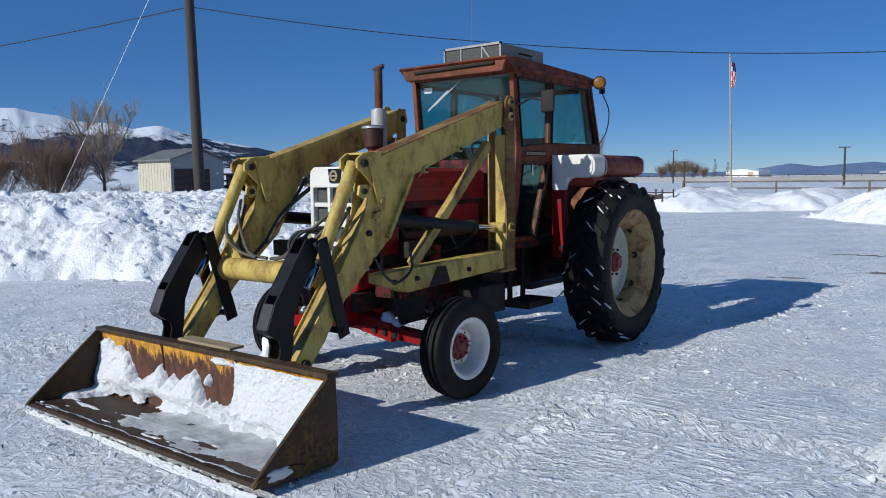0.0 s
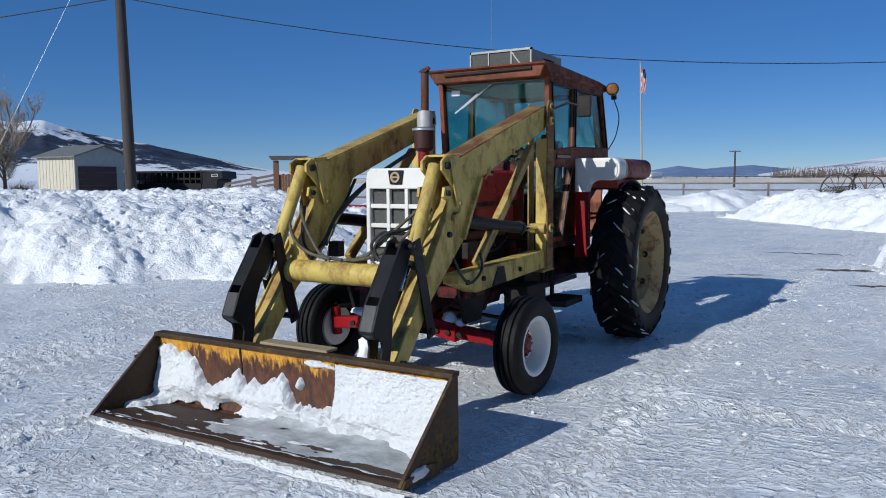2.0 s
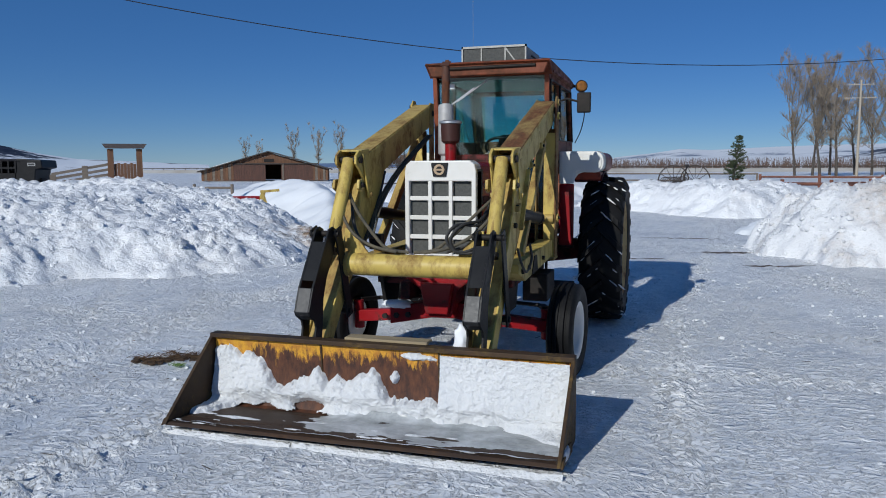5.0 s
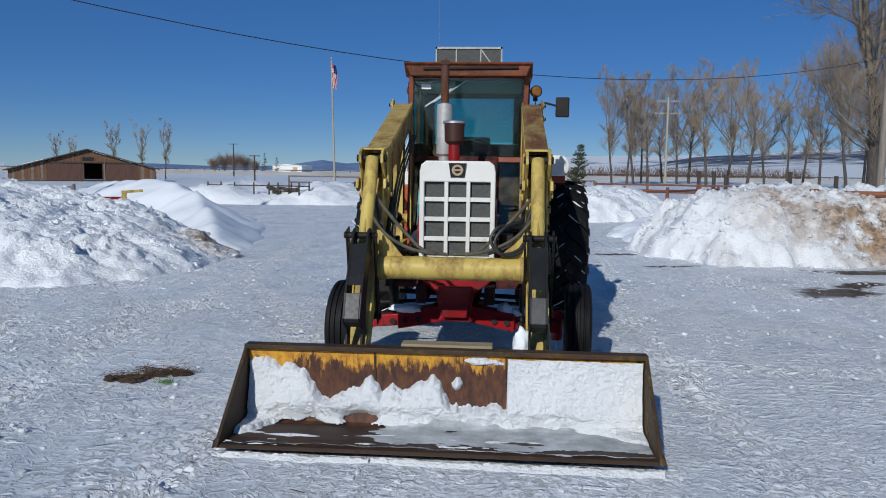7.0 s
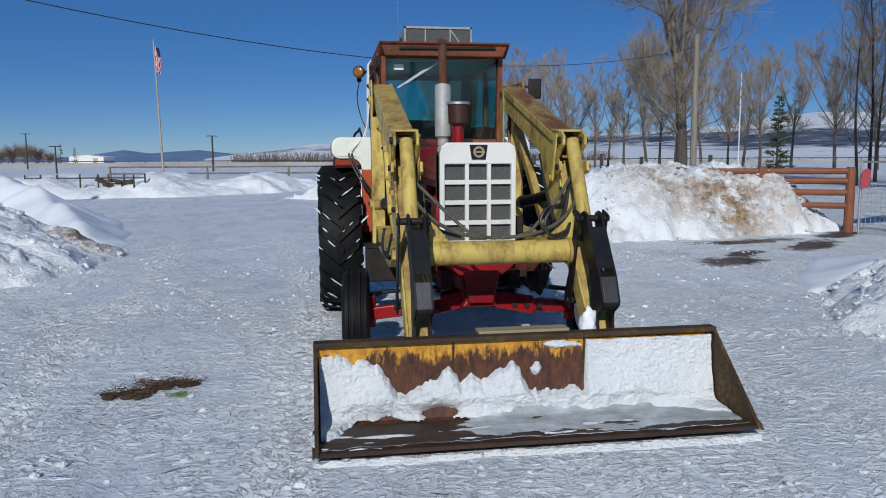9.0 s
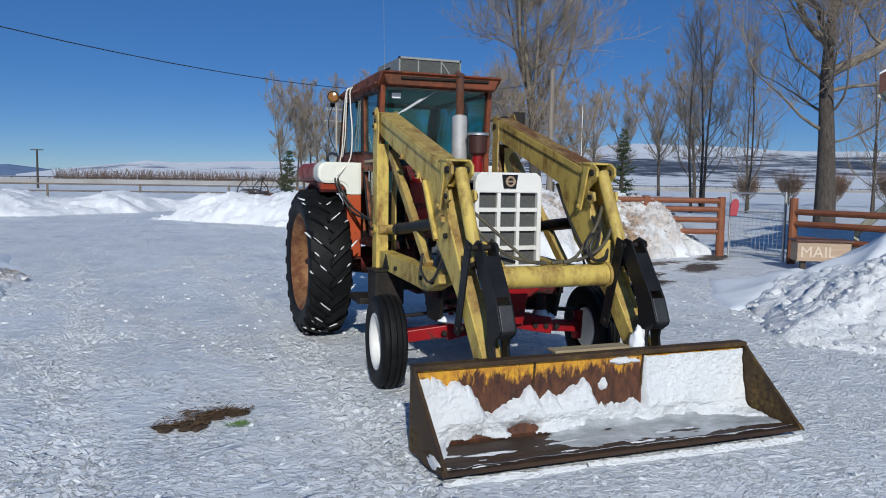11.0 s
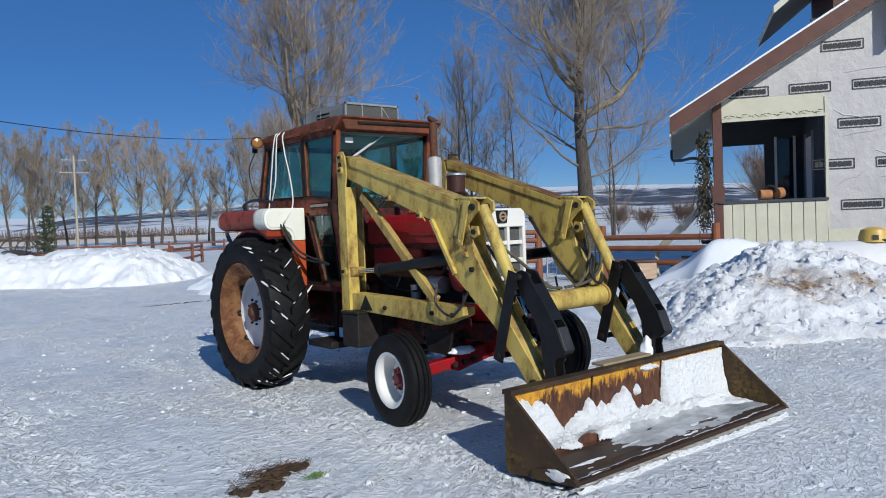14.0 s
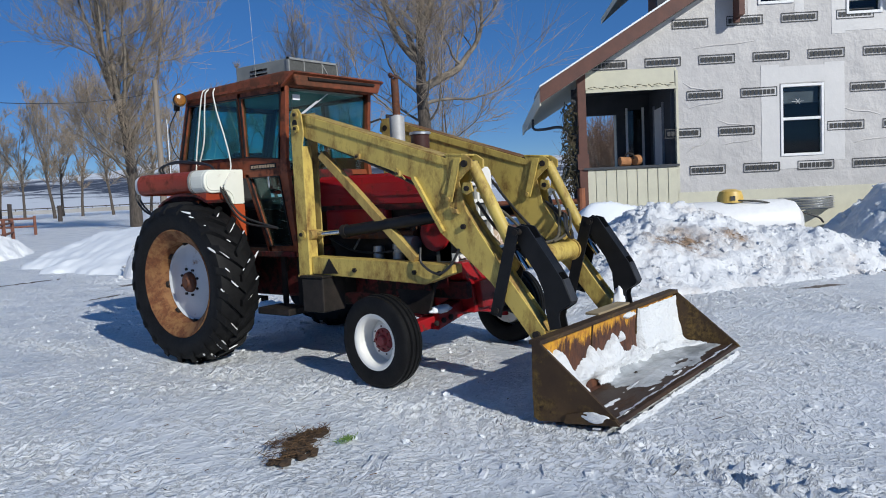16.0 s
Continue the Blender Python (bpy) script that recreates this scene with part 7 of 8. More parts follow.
tp("lever", rods(((0.25, 4.0, 1.05), (0.27, 3.9, 1.62), 0.012), ((-0.25, 4.0, 1.05), (-0.26, 3.92, 1.50), 0.012), n=8), M["dark"], smooth=True)

# exhaust and air intake
stack = tp("muffler", lathes([(0.0, 1.66), (0.045, 1.66), (0.045, 1.73), (0.066, 1.75), (0.066, 2.14), (0.060, 2.165), (0.035, 2.17), (0.035, 2.175)], Matrix.Translation((-0.155, 2.49, 0)), 28), M["muffler"], "dull silver upright muffler", True)
tp("exhaust_pipe", rods(((-0.155, 2.49, 2.16), (-0.155, 2.495, 2.49), 0.034), n=18), M["rustpipe"], "rusty exhaust pipe", True, parent=stack)
tp("rain_cap", bars(((-0.155, 2.455, 2.492), (-0.155, 2.53, 2.530), 0.075, 0.008), ((-0.155, 2.525, 2.505), (-0.155, 2.545, 2.54), 0.03, 0.03)), M["rustpipe"], parent=stack)
pre = tp("air_precleaner", lathes([(0.0, 1.83), (0.06, 1.83), (0.078, 1.85), (0.083, 1.99), (0.090, 1.995), (0.090, 2.012), (0.06, 2.022), (0, 2.025)], Matrix.Translation((-0.06, 2.315, 0)), 28), M["precleaner"], "dark brown air precleaner", True)
tp("precleaner_rim", lathes([(0.086, 1.994), (0.094, 1.994), (0.094, 2.012), (0.086, 2.016)], Matrix.Translation((-0.06, 2.315, 0)), 28, True), M["steel"], parent=pre, smooth=True)
tp("intake_neck", rods(((-0.06, 2.315, 1.66), (-0.06, 2.315, 1.84), 0.047), n=18), M["red"], parent=pre, smooth=True)

# fenders: a rounded top, a front sheet that narrows to a neck beside the cab, an arch over the tyre
def pod(s, k=0.0):
    """Cross-section of the fender's rounded top, k smaller all round."""
    lo, hi = X(s, 0.580 + k, 1.033 - k)
    z0, z1, rad = 1.570 + k, 1.790 - k, 0.085 - k
    pts = []
    for cx, cz, a0 in ((hi - rad, z1 - rad, 0), (lo + rad, z1 - rad, 90), (lo + rad, z0 + rad, 180), (hi - rad, z0 + rad, 270)):
        for i in range(6):
            a = radians(a0 + 18 * i)
            pts.append((cx + rad * math.cos(a), cz + rad * math.sin(a)))
    return pts


def neck_line(s, k=0.0):
    """Front sheet from the top's rounded end down to the neck, k smaller all round."""
    pts = [(0.582 + k, 1.46), (0.735 - k, 1.46)]
    for i in range(6):
        a = radians(18 * i)
        pts.append((0.735 - k + 0.105 * (1 - math.cos(a)), 1.47 + k + 0.105 * math.sin(a)))
    for cz, a0 in ((1.660, -90), (1.700, 0)):
        for i in range(6):
            a = radians(a0 + 18 * i)
            pts.append((0.945 + (0.088 - k) * math.cos(a), cz + (0.088 - k) * math.sin(a)))
    pts.append((0.582 + k, 1.788 - k))
    return [(s * x, z) for x, z in pts]


for s in (-1, 1):
    bm = prisms(pod(s), 4.13, 4.31, "y")
    fend = tp("fender", bm, M["white"] if s > 0 else M["fender_white"], "white front of the rounded fender top", bevel=0.012, seg=2)
    skin = M["white"] if s > 0 else M["fender_white"]
    tp("fender_front", prisms(neck_line(s), 4.095, 4.135, "y"), skin, "white front sheet with a rolled edge", parent=fend, bevel=0.014, seg=3)
    tp("fender_panel", prisms(neck_line(s, 0.022), 4.086, 4.096, "y"), skin, parent=fend, bevel=0.003)
    tp("fender_band", prisms(pod(s, -0.004), 4.31, 4.345, "y"), M["seam_grey"], parent=fend, bevel=0.004)
    tp("fender_rear", prisms(pod(s, 0.004), 4.345, 5.20, "y"), M["fender_red"], "brown-red rear of the fender", parent=fend, bevel=0.012, seg=2)
    tp("fender_end", prisms(pod(s, 0.015), 5.20, 5.265, "y"), M["greydisc"], parent=fend, bevel=0.02, seg=3)
    # shade under the fender is put into its inner side as a darker red
    lo, hi = X(s, CW + 0.02, CW + 0.05)
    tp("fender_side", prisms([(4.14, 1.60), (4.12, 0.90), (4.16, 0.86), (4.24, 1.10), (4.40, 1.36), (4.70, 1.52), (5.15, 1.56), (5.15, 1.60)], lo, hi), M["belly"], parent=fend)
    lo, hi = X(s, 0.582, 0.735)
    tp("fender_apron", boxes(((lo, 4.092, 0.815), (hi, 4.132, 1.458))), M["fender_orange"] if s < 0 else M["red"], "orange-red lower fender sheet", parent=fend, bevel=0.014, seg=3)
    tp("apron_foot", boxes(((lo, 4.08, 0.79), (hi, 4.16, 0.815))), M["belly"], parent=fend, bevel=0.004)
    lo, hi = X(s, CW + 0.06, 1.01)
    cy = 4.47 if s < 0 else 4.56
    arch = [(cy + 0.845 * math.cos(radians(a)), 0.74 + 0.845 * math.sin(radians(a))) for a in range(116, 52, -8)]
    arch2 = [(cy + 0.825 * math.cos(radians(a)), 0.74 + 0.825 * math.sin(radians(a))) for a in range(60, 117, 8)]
    # the arch too is coloured dark for the shade over the tyre
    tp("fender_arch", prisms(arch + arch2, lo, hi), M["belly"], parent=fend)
    lo, hi = X(s, CW + 0.02, 1.00)
    tp("fender_belly", prisms([(4.12, 1.575), (4.13, 1.50), (4.22, 1.545), (4.9, 1.572), (5.15, 1.575)], lo, hi), M["fender_red"], "dark red underside of the fender", parent=fend, bevel=0.004)


# wheels
LUGS = {}


def lug_mesh(side):
    """One tread bar, from the middle of the tread out over the shoulder."""
    bm, r0, rows = bmesh.new(), 0.757, []
    for t in np.linspace(0, 1, 6):
        x = side * (-0.02 + 0.237 * t)
        ang = 0.30 * t
        rb = 0.715 - 0.055 * max(0, (t - 0.72) / 0.28) ** 1.5
        rt = r0 - 0.006 * t - 0.075 * max(0, (t - 0.75) / 0.25) ** 1.6
        half = 0.027 + 0.008 * t
        ring = []
        for rr, da in ((rb - 0.01, -half * 1.35), (rt, -half), (rt, half), (rb - 0.01, half * 1.35)):
            aa = ang + da / r0
            ring.append(bm.verts.new((rr * math.cos(aa), rr * math.sin(aa), x)))
        rows.append(ring)
    for p, q in zip(rows, rows[1:]):
        for k in range(3):
            bm.faces.new((p[k], p[k + 1], q[k + 1], q[k]))
    bm.faces.new(rows[0])
    bm.faces.new(rows[-1][::-1])
    bmesh.ops.recalc_face_normals(bm, faces=bm.faces)
    me = bpy.data.meshes.new("lug")
    bm.to_mesh(me)
    me.materials.append(M["rubber"])
    return me


def rear_tyre(parent, mx):
    out = [(0.49, -0.17), (0.53, -0.195), (0.60, -0.212), (0.66, -0.208), (0.695, -0.195), (0.712, -0.15), (0.722, -0.07), (0.724, 0.0)]
    out = out + [(r, -a) for r, a in out[-2::-1]]
    part("tyre", lathes(out, mx, 72), M["rubber"], parent, "deep-lugged black rear tyre", True)
    for side in (-1, 1):
        if side not in LUGS:
            LUGS[side] = lug_mesh(side)
        for i in range(21):
            ob = new("lug", LUGS[side])
            ob.parent = parent
            ob.matrix_basis = mx @ Matrix.Rotation(2 * math.pi * (i + (0.5 if side > 0 else 0)) / 21, 4, "Z")
    # snow left along the tread bars
    bits = bmesh.new()
    r = random.Random(5)
    for _ in range(70):
        side, i, t = r.choice((-1, 1)), r.randrange(21), r.uniform(0.15, 1.0)
        a = 2 * math.pi * (i + (0.5 if side > 0 else 0)) / 21 + 0.30 * t + r.choice((-0.045, 0.05))
        x = side * (-0.02 + 0.235 * t)
        rr = 0.742 - 0.05 * max(0, (t - 0.75) / 0.25)
        k = r.uniform(0.005, 0.012)
        c = mx @ Vector((rr * math.cos(a), rr * math.sin(a), x))
        d = (mx.to_3x3() @ Vector((-math.sin(a) * 0.22, math.cos(a) * 0.22, side * 0.235))).normalized()
        stretch = r.uniform(1.5, 8.0)
        for q in bmesh.ops.create_icosphere(bits, subdivisions=1, radius=k)["verts"]:
            q.co = c + q.co * r.uniform(0.7, 1.2) + d * q.co.dot(d) * stretch
    tagged(part("tread_snow", bits, M["snow_wet"], parent, "bits of packed snow in the tread", True), kind="stuff")


for s in (-1, 1):
    hubm = pose(*((-0.965, 4.47, 0.735) if s < 0 else (1.03, 4.56, 0.752)), 0, 90 * s, 0) @ Matrix.Scale(1.02, 4)
    disc = hubm @ Matrix.Translation((0, 0, 0.02 if s < 0 else -0.03))
    wheel_ob = tp("rear_wheel", lathes([(0.0, 0.03), (0.16, 0.03), (0.20, 0.012), (0.30, -0.008), (0.345, -0.006), (0.362, 0.012), (0.366, -0.01), (0.35, -0.024), (0.29, -0.024), (0.19, -0.006), (0, 0.015)], disc @ Matrix.Translation((0, 0, -0.02)), 56), M["cream"] if s > 0 else M["greydisc"], "pale painted wheel disc in a rusty rim", True)
    tp("rim", lathes([(0.365, -0.16), (0.385, -0.14), (0.395, 0.08), (0.43, 0.115), (0.475, 0.150), (0.50, 0.172), (0.505, 0.182), (0.495, 0.186), (0.465, 0.165), (0.42, 0.130), (0.383, 0.095), (0.370, 0.02), (0.362, -0.15)], hubm, 56, True), M["tanrim"] if s > 0 else M["rustrim"], "rust-brown rim", True, parent=wheel_ob)
    rear_tyre(wheel_ob, hubm)
    tp("hub", lathes([(0.0, 0.070), (0.044, 0.070), (0.050, 0.05), (0.080, 0.046), (0.092, 0.036), (0.098, 0.01)], disc, 28), M["rustpipe"] if s < 0 else M["hub_red"], "rusty hub", True, parent=wheel_ob)
    for i in range(8):
        a = i * math.pi / 4 + 0.3
        c = disc @ Vector((0.125 * math.cos(a), 0.125 * math.sin(a), 0.008))
        tp("wheel_nut", bolt(c, (s, 0, 0), 0.013, 0.020), M["dark"], parent=wheel_ob)
    for i in range(8):
        a = i * math.pi / 4 + 0.1
        c = hubm @ Vector((0.372 * math.cos(a), 0.372 * math.sin(a), 0.02))
        tp("rim_clamp", lathes([(0.016, -0.012), (0.034, -0.012), (0.034, 0.012), (0.016, 0.012)], Matrix.Translation(c) @ Euler((0, radians(90 * s), 0)).to_matrix().to_4x4() @ pose(0, 0, 0, 0, 60, math.degrees(a)), 12, True), M["dark"], parent=wheel_ob)
    # front wheel, steered a touch
    fm = pose(*((-0.905, 2.13, 0.340) if s < 0 else (0.965, 2.10, 0.358)), 0, 0, -4) @ pose(0, 0, 0, 0, 90 * s, 0)
    fw = tp("front_wheel", lathes([(0.0, -0.022), (0.125, -0.022), (0.138, -0.034), (0.158, -0.058), (0.172, -0.060), (0.182, -0.03), (0.188, 0.03), (0.196, 0.055), (0.212, 0.068), (0.226, 0.075), (0.229, 0.086), (0.216, 0.088), (0.195, 0.080), (0.180, 0.06), (0.172, -0.065), (0.13, -0.07), (0, -0.05)], fm, 56), M["white"], "white painted front wheel", True)
    tyre = [(0.205, -0.075), (0.235, -0.092), (0.29, -0.104), (0.335, -0.098), (0.352, -0.088), (0.360, -0.080), (0.362, -0.055), (0.350, -0.050), (0.350, -0.042), (0.368, -0.036), (0.370, -0.012), (0.357, -0.008), (0.357, 0.0)]
    tyre = tyre + [(r, -a) for r, a in tyre[-2::-1]]
    tp("tyre", lathes(tyre, fm, 64), M["rubber"], "ribbed black front tyre", True, parent=fw)
    tp("hub", lathes([(0.0, 0.022), (0.034, 0.022), (0.042, 0.014), (0.046, -0.008), (0.094, -0.012), (0.098, -0.022)], fm, 28), M["hub_red"], "faded red hub", True, parent=fw)
    for i in range(8):
        a = i * math.pi / 4
        c = fm @ Vector((0.074 * math.cos(a), 0.074 * math.sin(a), -0.012))
        tp("wheel_nut", bolt(c, (s, 0, 0), 0.012, 0.018), M["hub_red"], parent=fw)
    for i in range(8):
        a = i * math.pi / 4 + 0.2
        c = fm @ Vector((0.112 * math.cos(a), 0.112 * math.sin(a), -0.022))
        tp("disc_hole", bolt(c, (s, 0, 0), 0.008, 0.004), M["rustpipe"], parent=fw)

# hoses and cord over the right fender
for k in range(2):
    tp("remote_hose", hose([(-0.60, 5.06, 1.60 + 0.02 * k), (-0.66, 5.35 - 0.05 * k, 1.84), (-0.70, 5.0, 1.90 + 0.012 * k), (-0.74, 4.5, 1.86 + 0.01 * k), (-0.80, 4.25, 1.80), (-0.86 + 0.03 * k, 4.08, 1.60), (-0.72, 3.98, 1.30 + 0.05 * k), (-0.62, 3.6, 1.22)], 0.011, 7), M["hose"], "", True)
for k in range(2):
    tp("remote_hose", hose([(-0.70, 5.5, 1.80), (-0.72, 5.68 + 0.05 * k, 1.62), (-0.70, 5.55 + 0.06 * k, 1.42), (-0.60, 5.3, 1.30)], 0.011, 7), M["hose"], "", True)
rope = tagged(new("rope"), "white cord thrown over the rusty cab roof", "rope")
for k, pts in enumerate(([(-0.40, 4.60, 2.625), (-0.58, 4.58, 2.60), (-0.625, 4.60, 2.53), (-0.63, 4.68, 2.20), (-0.63, 4.74, 1.95), (-0.66, 4.72, 1.80)], [(-0.30, 4.55, 2.63), (-0.60, 4.52, 2.59), (-0.63, 4.55, 2.45), (-0.63, 4.60, 2.1), (-0.635, 4.70, 1.86)], [(-0.35, 4.45, 2.63), (-0.60, 4.42, 2.59), (-0.63, 4.38, 2.40), (-0.64, 4.26, 2.10), (-0.70, 4.12, 1.82), (-0.84, 4.05, 1.65)])):
    part("strand", hose(pts, 0.007, 6, 6), M["cord"], rope, smooth=True)
# ---- snow lying in the bucket ----
def bucket_point(v):
    """Along the inside of the bucket: v from 0 at the lip to 1 at the top."""
    line = [(0.02, 0.079), (0.20, 0.070), (0.49, 0.046), (0.545, 0.085), (0.558, 0.17), (0.558, 0.395), (0.547, 0.510)]
    seg = [math.hypot(b[0] - a[0], b[1] - a[1]) for a, b in zip(line, line[1:])]
    at = v * sum(seg)
    for (a, b), s in zip(zip(line, line[1:]), seg):
        if at <= s or b == line[-1]:
            k = at / s
            d = ((b[0] - a[0]) / s, (b[1] - a[1]) / s)
            return a[0] + (b[0] - a[0]) * k, a[1] + (b[1] - a[1]) * k, -d[1], d[0]
        at -= s


def bucket_face(v):
    """The same, eased round the bend."""
    near = [bucket_point(min(max(v + k * 0.004, 0), 1)) for k in range(-40, 41)]
    w = [1 + math.cos(math.pi * k / 41) for k in range(-40, 41)]
    y, z, ny, nz = (sum(q[i] * k for q, k in zip(near, w)) / sum(w) for i in range(4))
    k = math.hypot(ny, nz)
    return y, z, ny / k, nz / k


def bucket_snow(name, label, material, depth):
    nu, nv = 400, 170
    co = np.zeros((nv, nu, 3))
    keep = np.zeros((nv, nu), bool)
    for j in range(nv):
        v = j / (nv - 1)
        y, z, ny, nz = bucket_face(v)
        for i in range(nu):
            x = -HALF + 0.02 + (2 * HALF - 0.04) * i / (nu - 1)
            t = depth(x, v)
            co[j, i] = (x, y + ny * t, z + nz * t)
            keep[j, i] = t > 0
    return tagged(sheet(name, co, material, keep), label, "snow")


def spot(x, v, cx, cv, wx, wv):
    return math.exp(-((x - cx) / wx) ** 2 - ((v - cv) / wv) ** 2)


def heap(x, v):
    """Depth of the caked snow: to the top on the one side, in ragged peaks below bare rust on the other."""
    n = fbm(x, v * 1.1, 2.6, 5, 3.0)
    ragged = fbm(x, v * 1.1, 6.0, 4, 12.0)
    low = 0.47 + 0.06 * fbm(x, 0.0, 1.7, 3, 5.0) - 0.25 * smooth01((x - 0.75) / 0.4) - 0.33 * smooth01((-0.98 - x) / 0.2)
    if x > 0.395:
        high = 1.25
    else:
        peak = np.interp(x, (-1.2, -0.92, -0.70, -0.50, -0.35, -0.05, 0.06, 0.36), (0.93, 0.90, 0.74, 0.79, 0.76, 0.80, 0.67, 0.66))
        high = peak + 0.20 * fbm(x, 0.3, 5.0, 4, 9.0)
    cover = min((v - low) / 0.10, (high - v) / 0.045) + 0.9 * ragged
    if x < 0.385:
        cover = max(cover, 1.6 * spot(x, v, 0.24, 0.95, 0.16, 0.055) + 1.1 * ragged - 0.55)
        cover = max(cover, 1.5 * spot(x, v, 0.10, 0.80, 0.035, 0.05) + 1.2 * ragged - 0.5)
    cover -= 2.6 * spot(x, v, -0.50, 0.55, 0.085, 0.030)
    if x < -1.10:
        cover -= 0.9 * smooth01((v - 0.78) / 0.1)
    depth = -0.022 + 0.050 * smooth01(cover) + 0.050 * smooth01((cover - 0.5) / 1.6) * math.exp(-((v - 0.62) / 0.16) ** 2)
    return depth + 0.014 * n + 0.010 * ragged + 0.012 * fbm(x, v, 16.0, 3, 4.0) + 0.006 * fbm(x, v, 42.0, 2, 8.0)


bucket_snow("bucket_snow", "wet white snow caked in the bucket", M["snow_wet"], heap)
bucket_snow("ice_sheet", "grey melting ice on the bucket floor", M["ice"], lambda x, v: 0.012 * (1 - abs(v - 0.37) * 6) + 0.030 * fbm(x, v * 3, 2.0, 4, 6.0) + 0.004 - 0.03 * smooth01((-0.15 - x) / 0.5))
tagged(bucket_snow("snow_patch", "thin strips of snow on the bucket floor", M["snow_wet"], lambda x, v: 0.05 * fbm(x * 0.8, v * 4.5, 2.2, 4, 16.0) - 0.010 - 0.05 * smooth01((v - 0.30) / 0.1)), kind="stuff")
bucket_snow("snow_crust", "thin crust of snow along the bucket lip", M["snow"], lambda x, v: 0.010 - 0.30 * max(v - 0.015, 0) + 0.02 * fbm(x, v, 5.0, 3, 2.0))


def lip_snow():
    """Crumbled snow pushed up along the front of the cutting edge."""
    nu, nv = 420, 9
    co = np.zeros((nv, nu, 3))
    keep = np.zeros((nv, nu), bool)
    for i in range(nu):
        x = -HALF - 0.02 + (2 * HALF + 0.04) * i / (nu - 1)
        rise = 0.034 + 0.016 * fbm(x, 0.0, 2.0, 3, 31.0) + 0.012 * fbm(x, 0.0, 14.0, 3, 37.0)
        out = 0.026 + 0.034 * fbm(x, 1.0, 2.6, 4, 41.0)
        for j in range(nv):
            t = j / (nv - 1)
            y = 0.012 - out * (1 - t)
            co[j, i] = (x, y, yard(x, y) - 0.006 + rise * t ** 0.8 + 0.008 * noise.noise((x * 30, t * 4, 3.0)))
            keep[j, i] = out > 0.016
    return tagged(sheet("snow_crust", co, M["snow_wet"], keep), "crumbled snow along the bucket's cutting edge", "snow")


lip_snow()


def clump(name, label, spots, material, seed):
    r = random.Random(seed)
    bm = bmesh.new()
    for x, y, z, k in spots:
        v = bmesh.ops.create_icosphere(bm, subdivisions=3, radius=1)["verts"]
        for q in v:
            d = 1 + 0.35 * noise.noise(q.co * 2 + Vector((x, y, seed))) + 0.12 * noise.noise(q.co * 7)
            q.co = Vector((x + q.co.x * k[0] * d, y + q.co.y * k[1] * d, z + q.co.z * k[2] * d))
    return tagged(link(name, bm, material, smooth=True, angle=180), label, "snow")


clump("snow_lump", "lump of snow behind the bucket", [(0.48, 0.74, 0.50, (0.055, 0.05, 0.13))], M["snow_smooth"], 1)
clump("snow_lump", "snow lying on the front axle", [(-0.40, 1.92, 0.525, (0.13, 0.05, 0.035))], M["snow_smooth"], 2)
clump("snow_lump", "snow lying on the front axle", [(0.38, 1.96, 0.53, (0.06, 0.05, 0.05)), (0.46, 1.98, 0.50, (0.06, 0.05, 0.03))], M["snow_smooth"], 3)

for s in (-1, 1):
    clump("snow_patch", "crust of snow stuck to the bucket's side plate", [(s * (HALF + 0.012), 0.16, 0.085, (0.018, 0.10, 0.035))], M["snow_wet"], 5 + s)

# straw and dung clump on the ice
M["straw"] = surface("wet_straw", (0.15, 0.085, 0.038), (0.04, 0.022, 0.012), 12, 0.9, 0, 0.4)
M["dung"] = surface("dark_dung", (0.030, 0.019, 0.012), (0.07, 0.042, 0.022), 18, 0.95, 0, 0.8, 60, 0.01)
M["moss"] = surface("green_fodder", (0.16, 0.26, 0.05), (0.10, 0.18, 0.04), 12, 0.9, 0, 0.4)
straw = tagged(new("straw_clump"), "trampled brown clump of straw and dung on the ice", "straw")
r = random.Random(3)
SPOTS = ((-0.22, -0.09, 0.08), (-0.10, -0.09, 0.09), (0.03, 0.02, 0.07), (0.12, 0.10, 0.09), (0.22, 0.07, 0.05), (-0.08, 0.11, 0.05))
bm = bmesh.new()
for _ in range(100):
    sx, sy, sr = r.choice(SPOTS[:5])
    cx, cy = r.gauss(sx, sr * 0.5), r.gauss(sy, sr * 0.42)
    v = bmesh.ops.create_icosphere(bm, subdivisions=2, radius=1)["verts"]
    k = r.uniform(0.010, 0.034)
    for q in v:
        e = 1 + 0.5 * noise.noise(q.co * 3 + Vector((cx * 9, cy * 9, 0)))
        q.co = Vector((cx + q.co.x * k * e * 1.4, cy + q.co.y * k * e, 0.004 + q.co.z * k * 0.5 * e))
tagged(part("dung", bm, M["dung"], straw), kind="stuff")
bm = bmesh.new()
for _ in range(380):
    sx, sy, sr = r.choice(SPOTS)
    c = Vector((r.gauss(sx, sr * 0.8), r.gauss(sy, sr * 0.7), r.uniform(0.008, 0.04)))
    b = r.gauss(0.4, 0.8)
    u = Vector((math.cos(b), math.sin(b), r.uniform(-0.2, 0.3))) * r.uniform(0.012, 0.05)
    bar(bm, c - u, c + u, 0.0026, 0.0018)
for _ in range(55):
    c = Vector((r.gauss(0.0, 0.9), r.gauss(0.0, 0.7), 0.012))
    b = r.uniform(0, 3.14)
    u = Vector((math.cos(b), math.sin(b), 0)) * r.uniform(0.006, 0.022)
    bar(bm, c - u, c + u, 0.004, 0.003)
tagged(part("straw_litter", bm, M["straw"], straw), kind="stuff")
bm = bmesh.new()
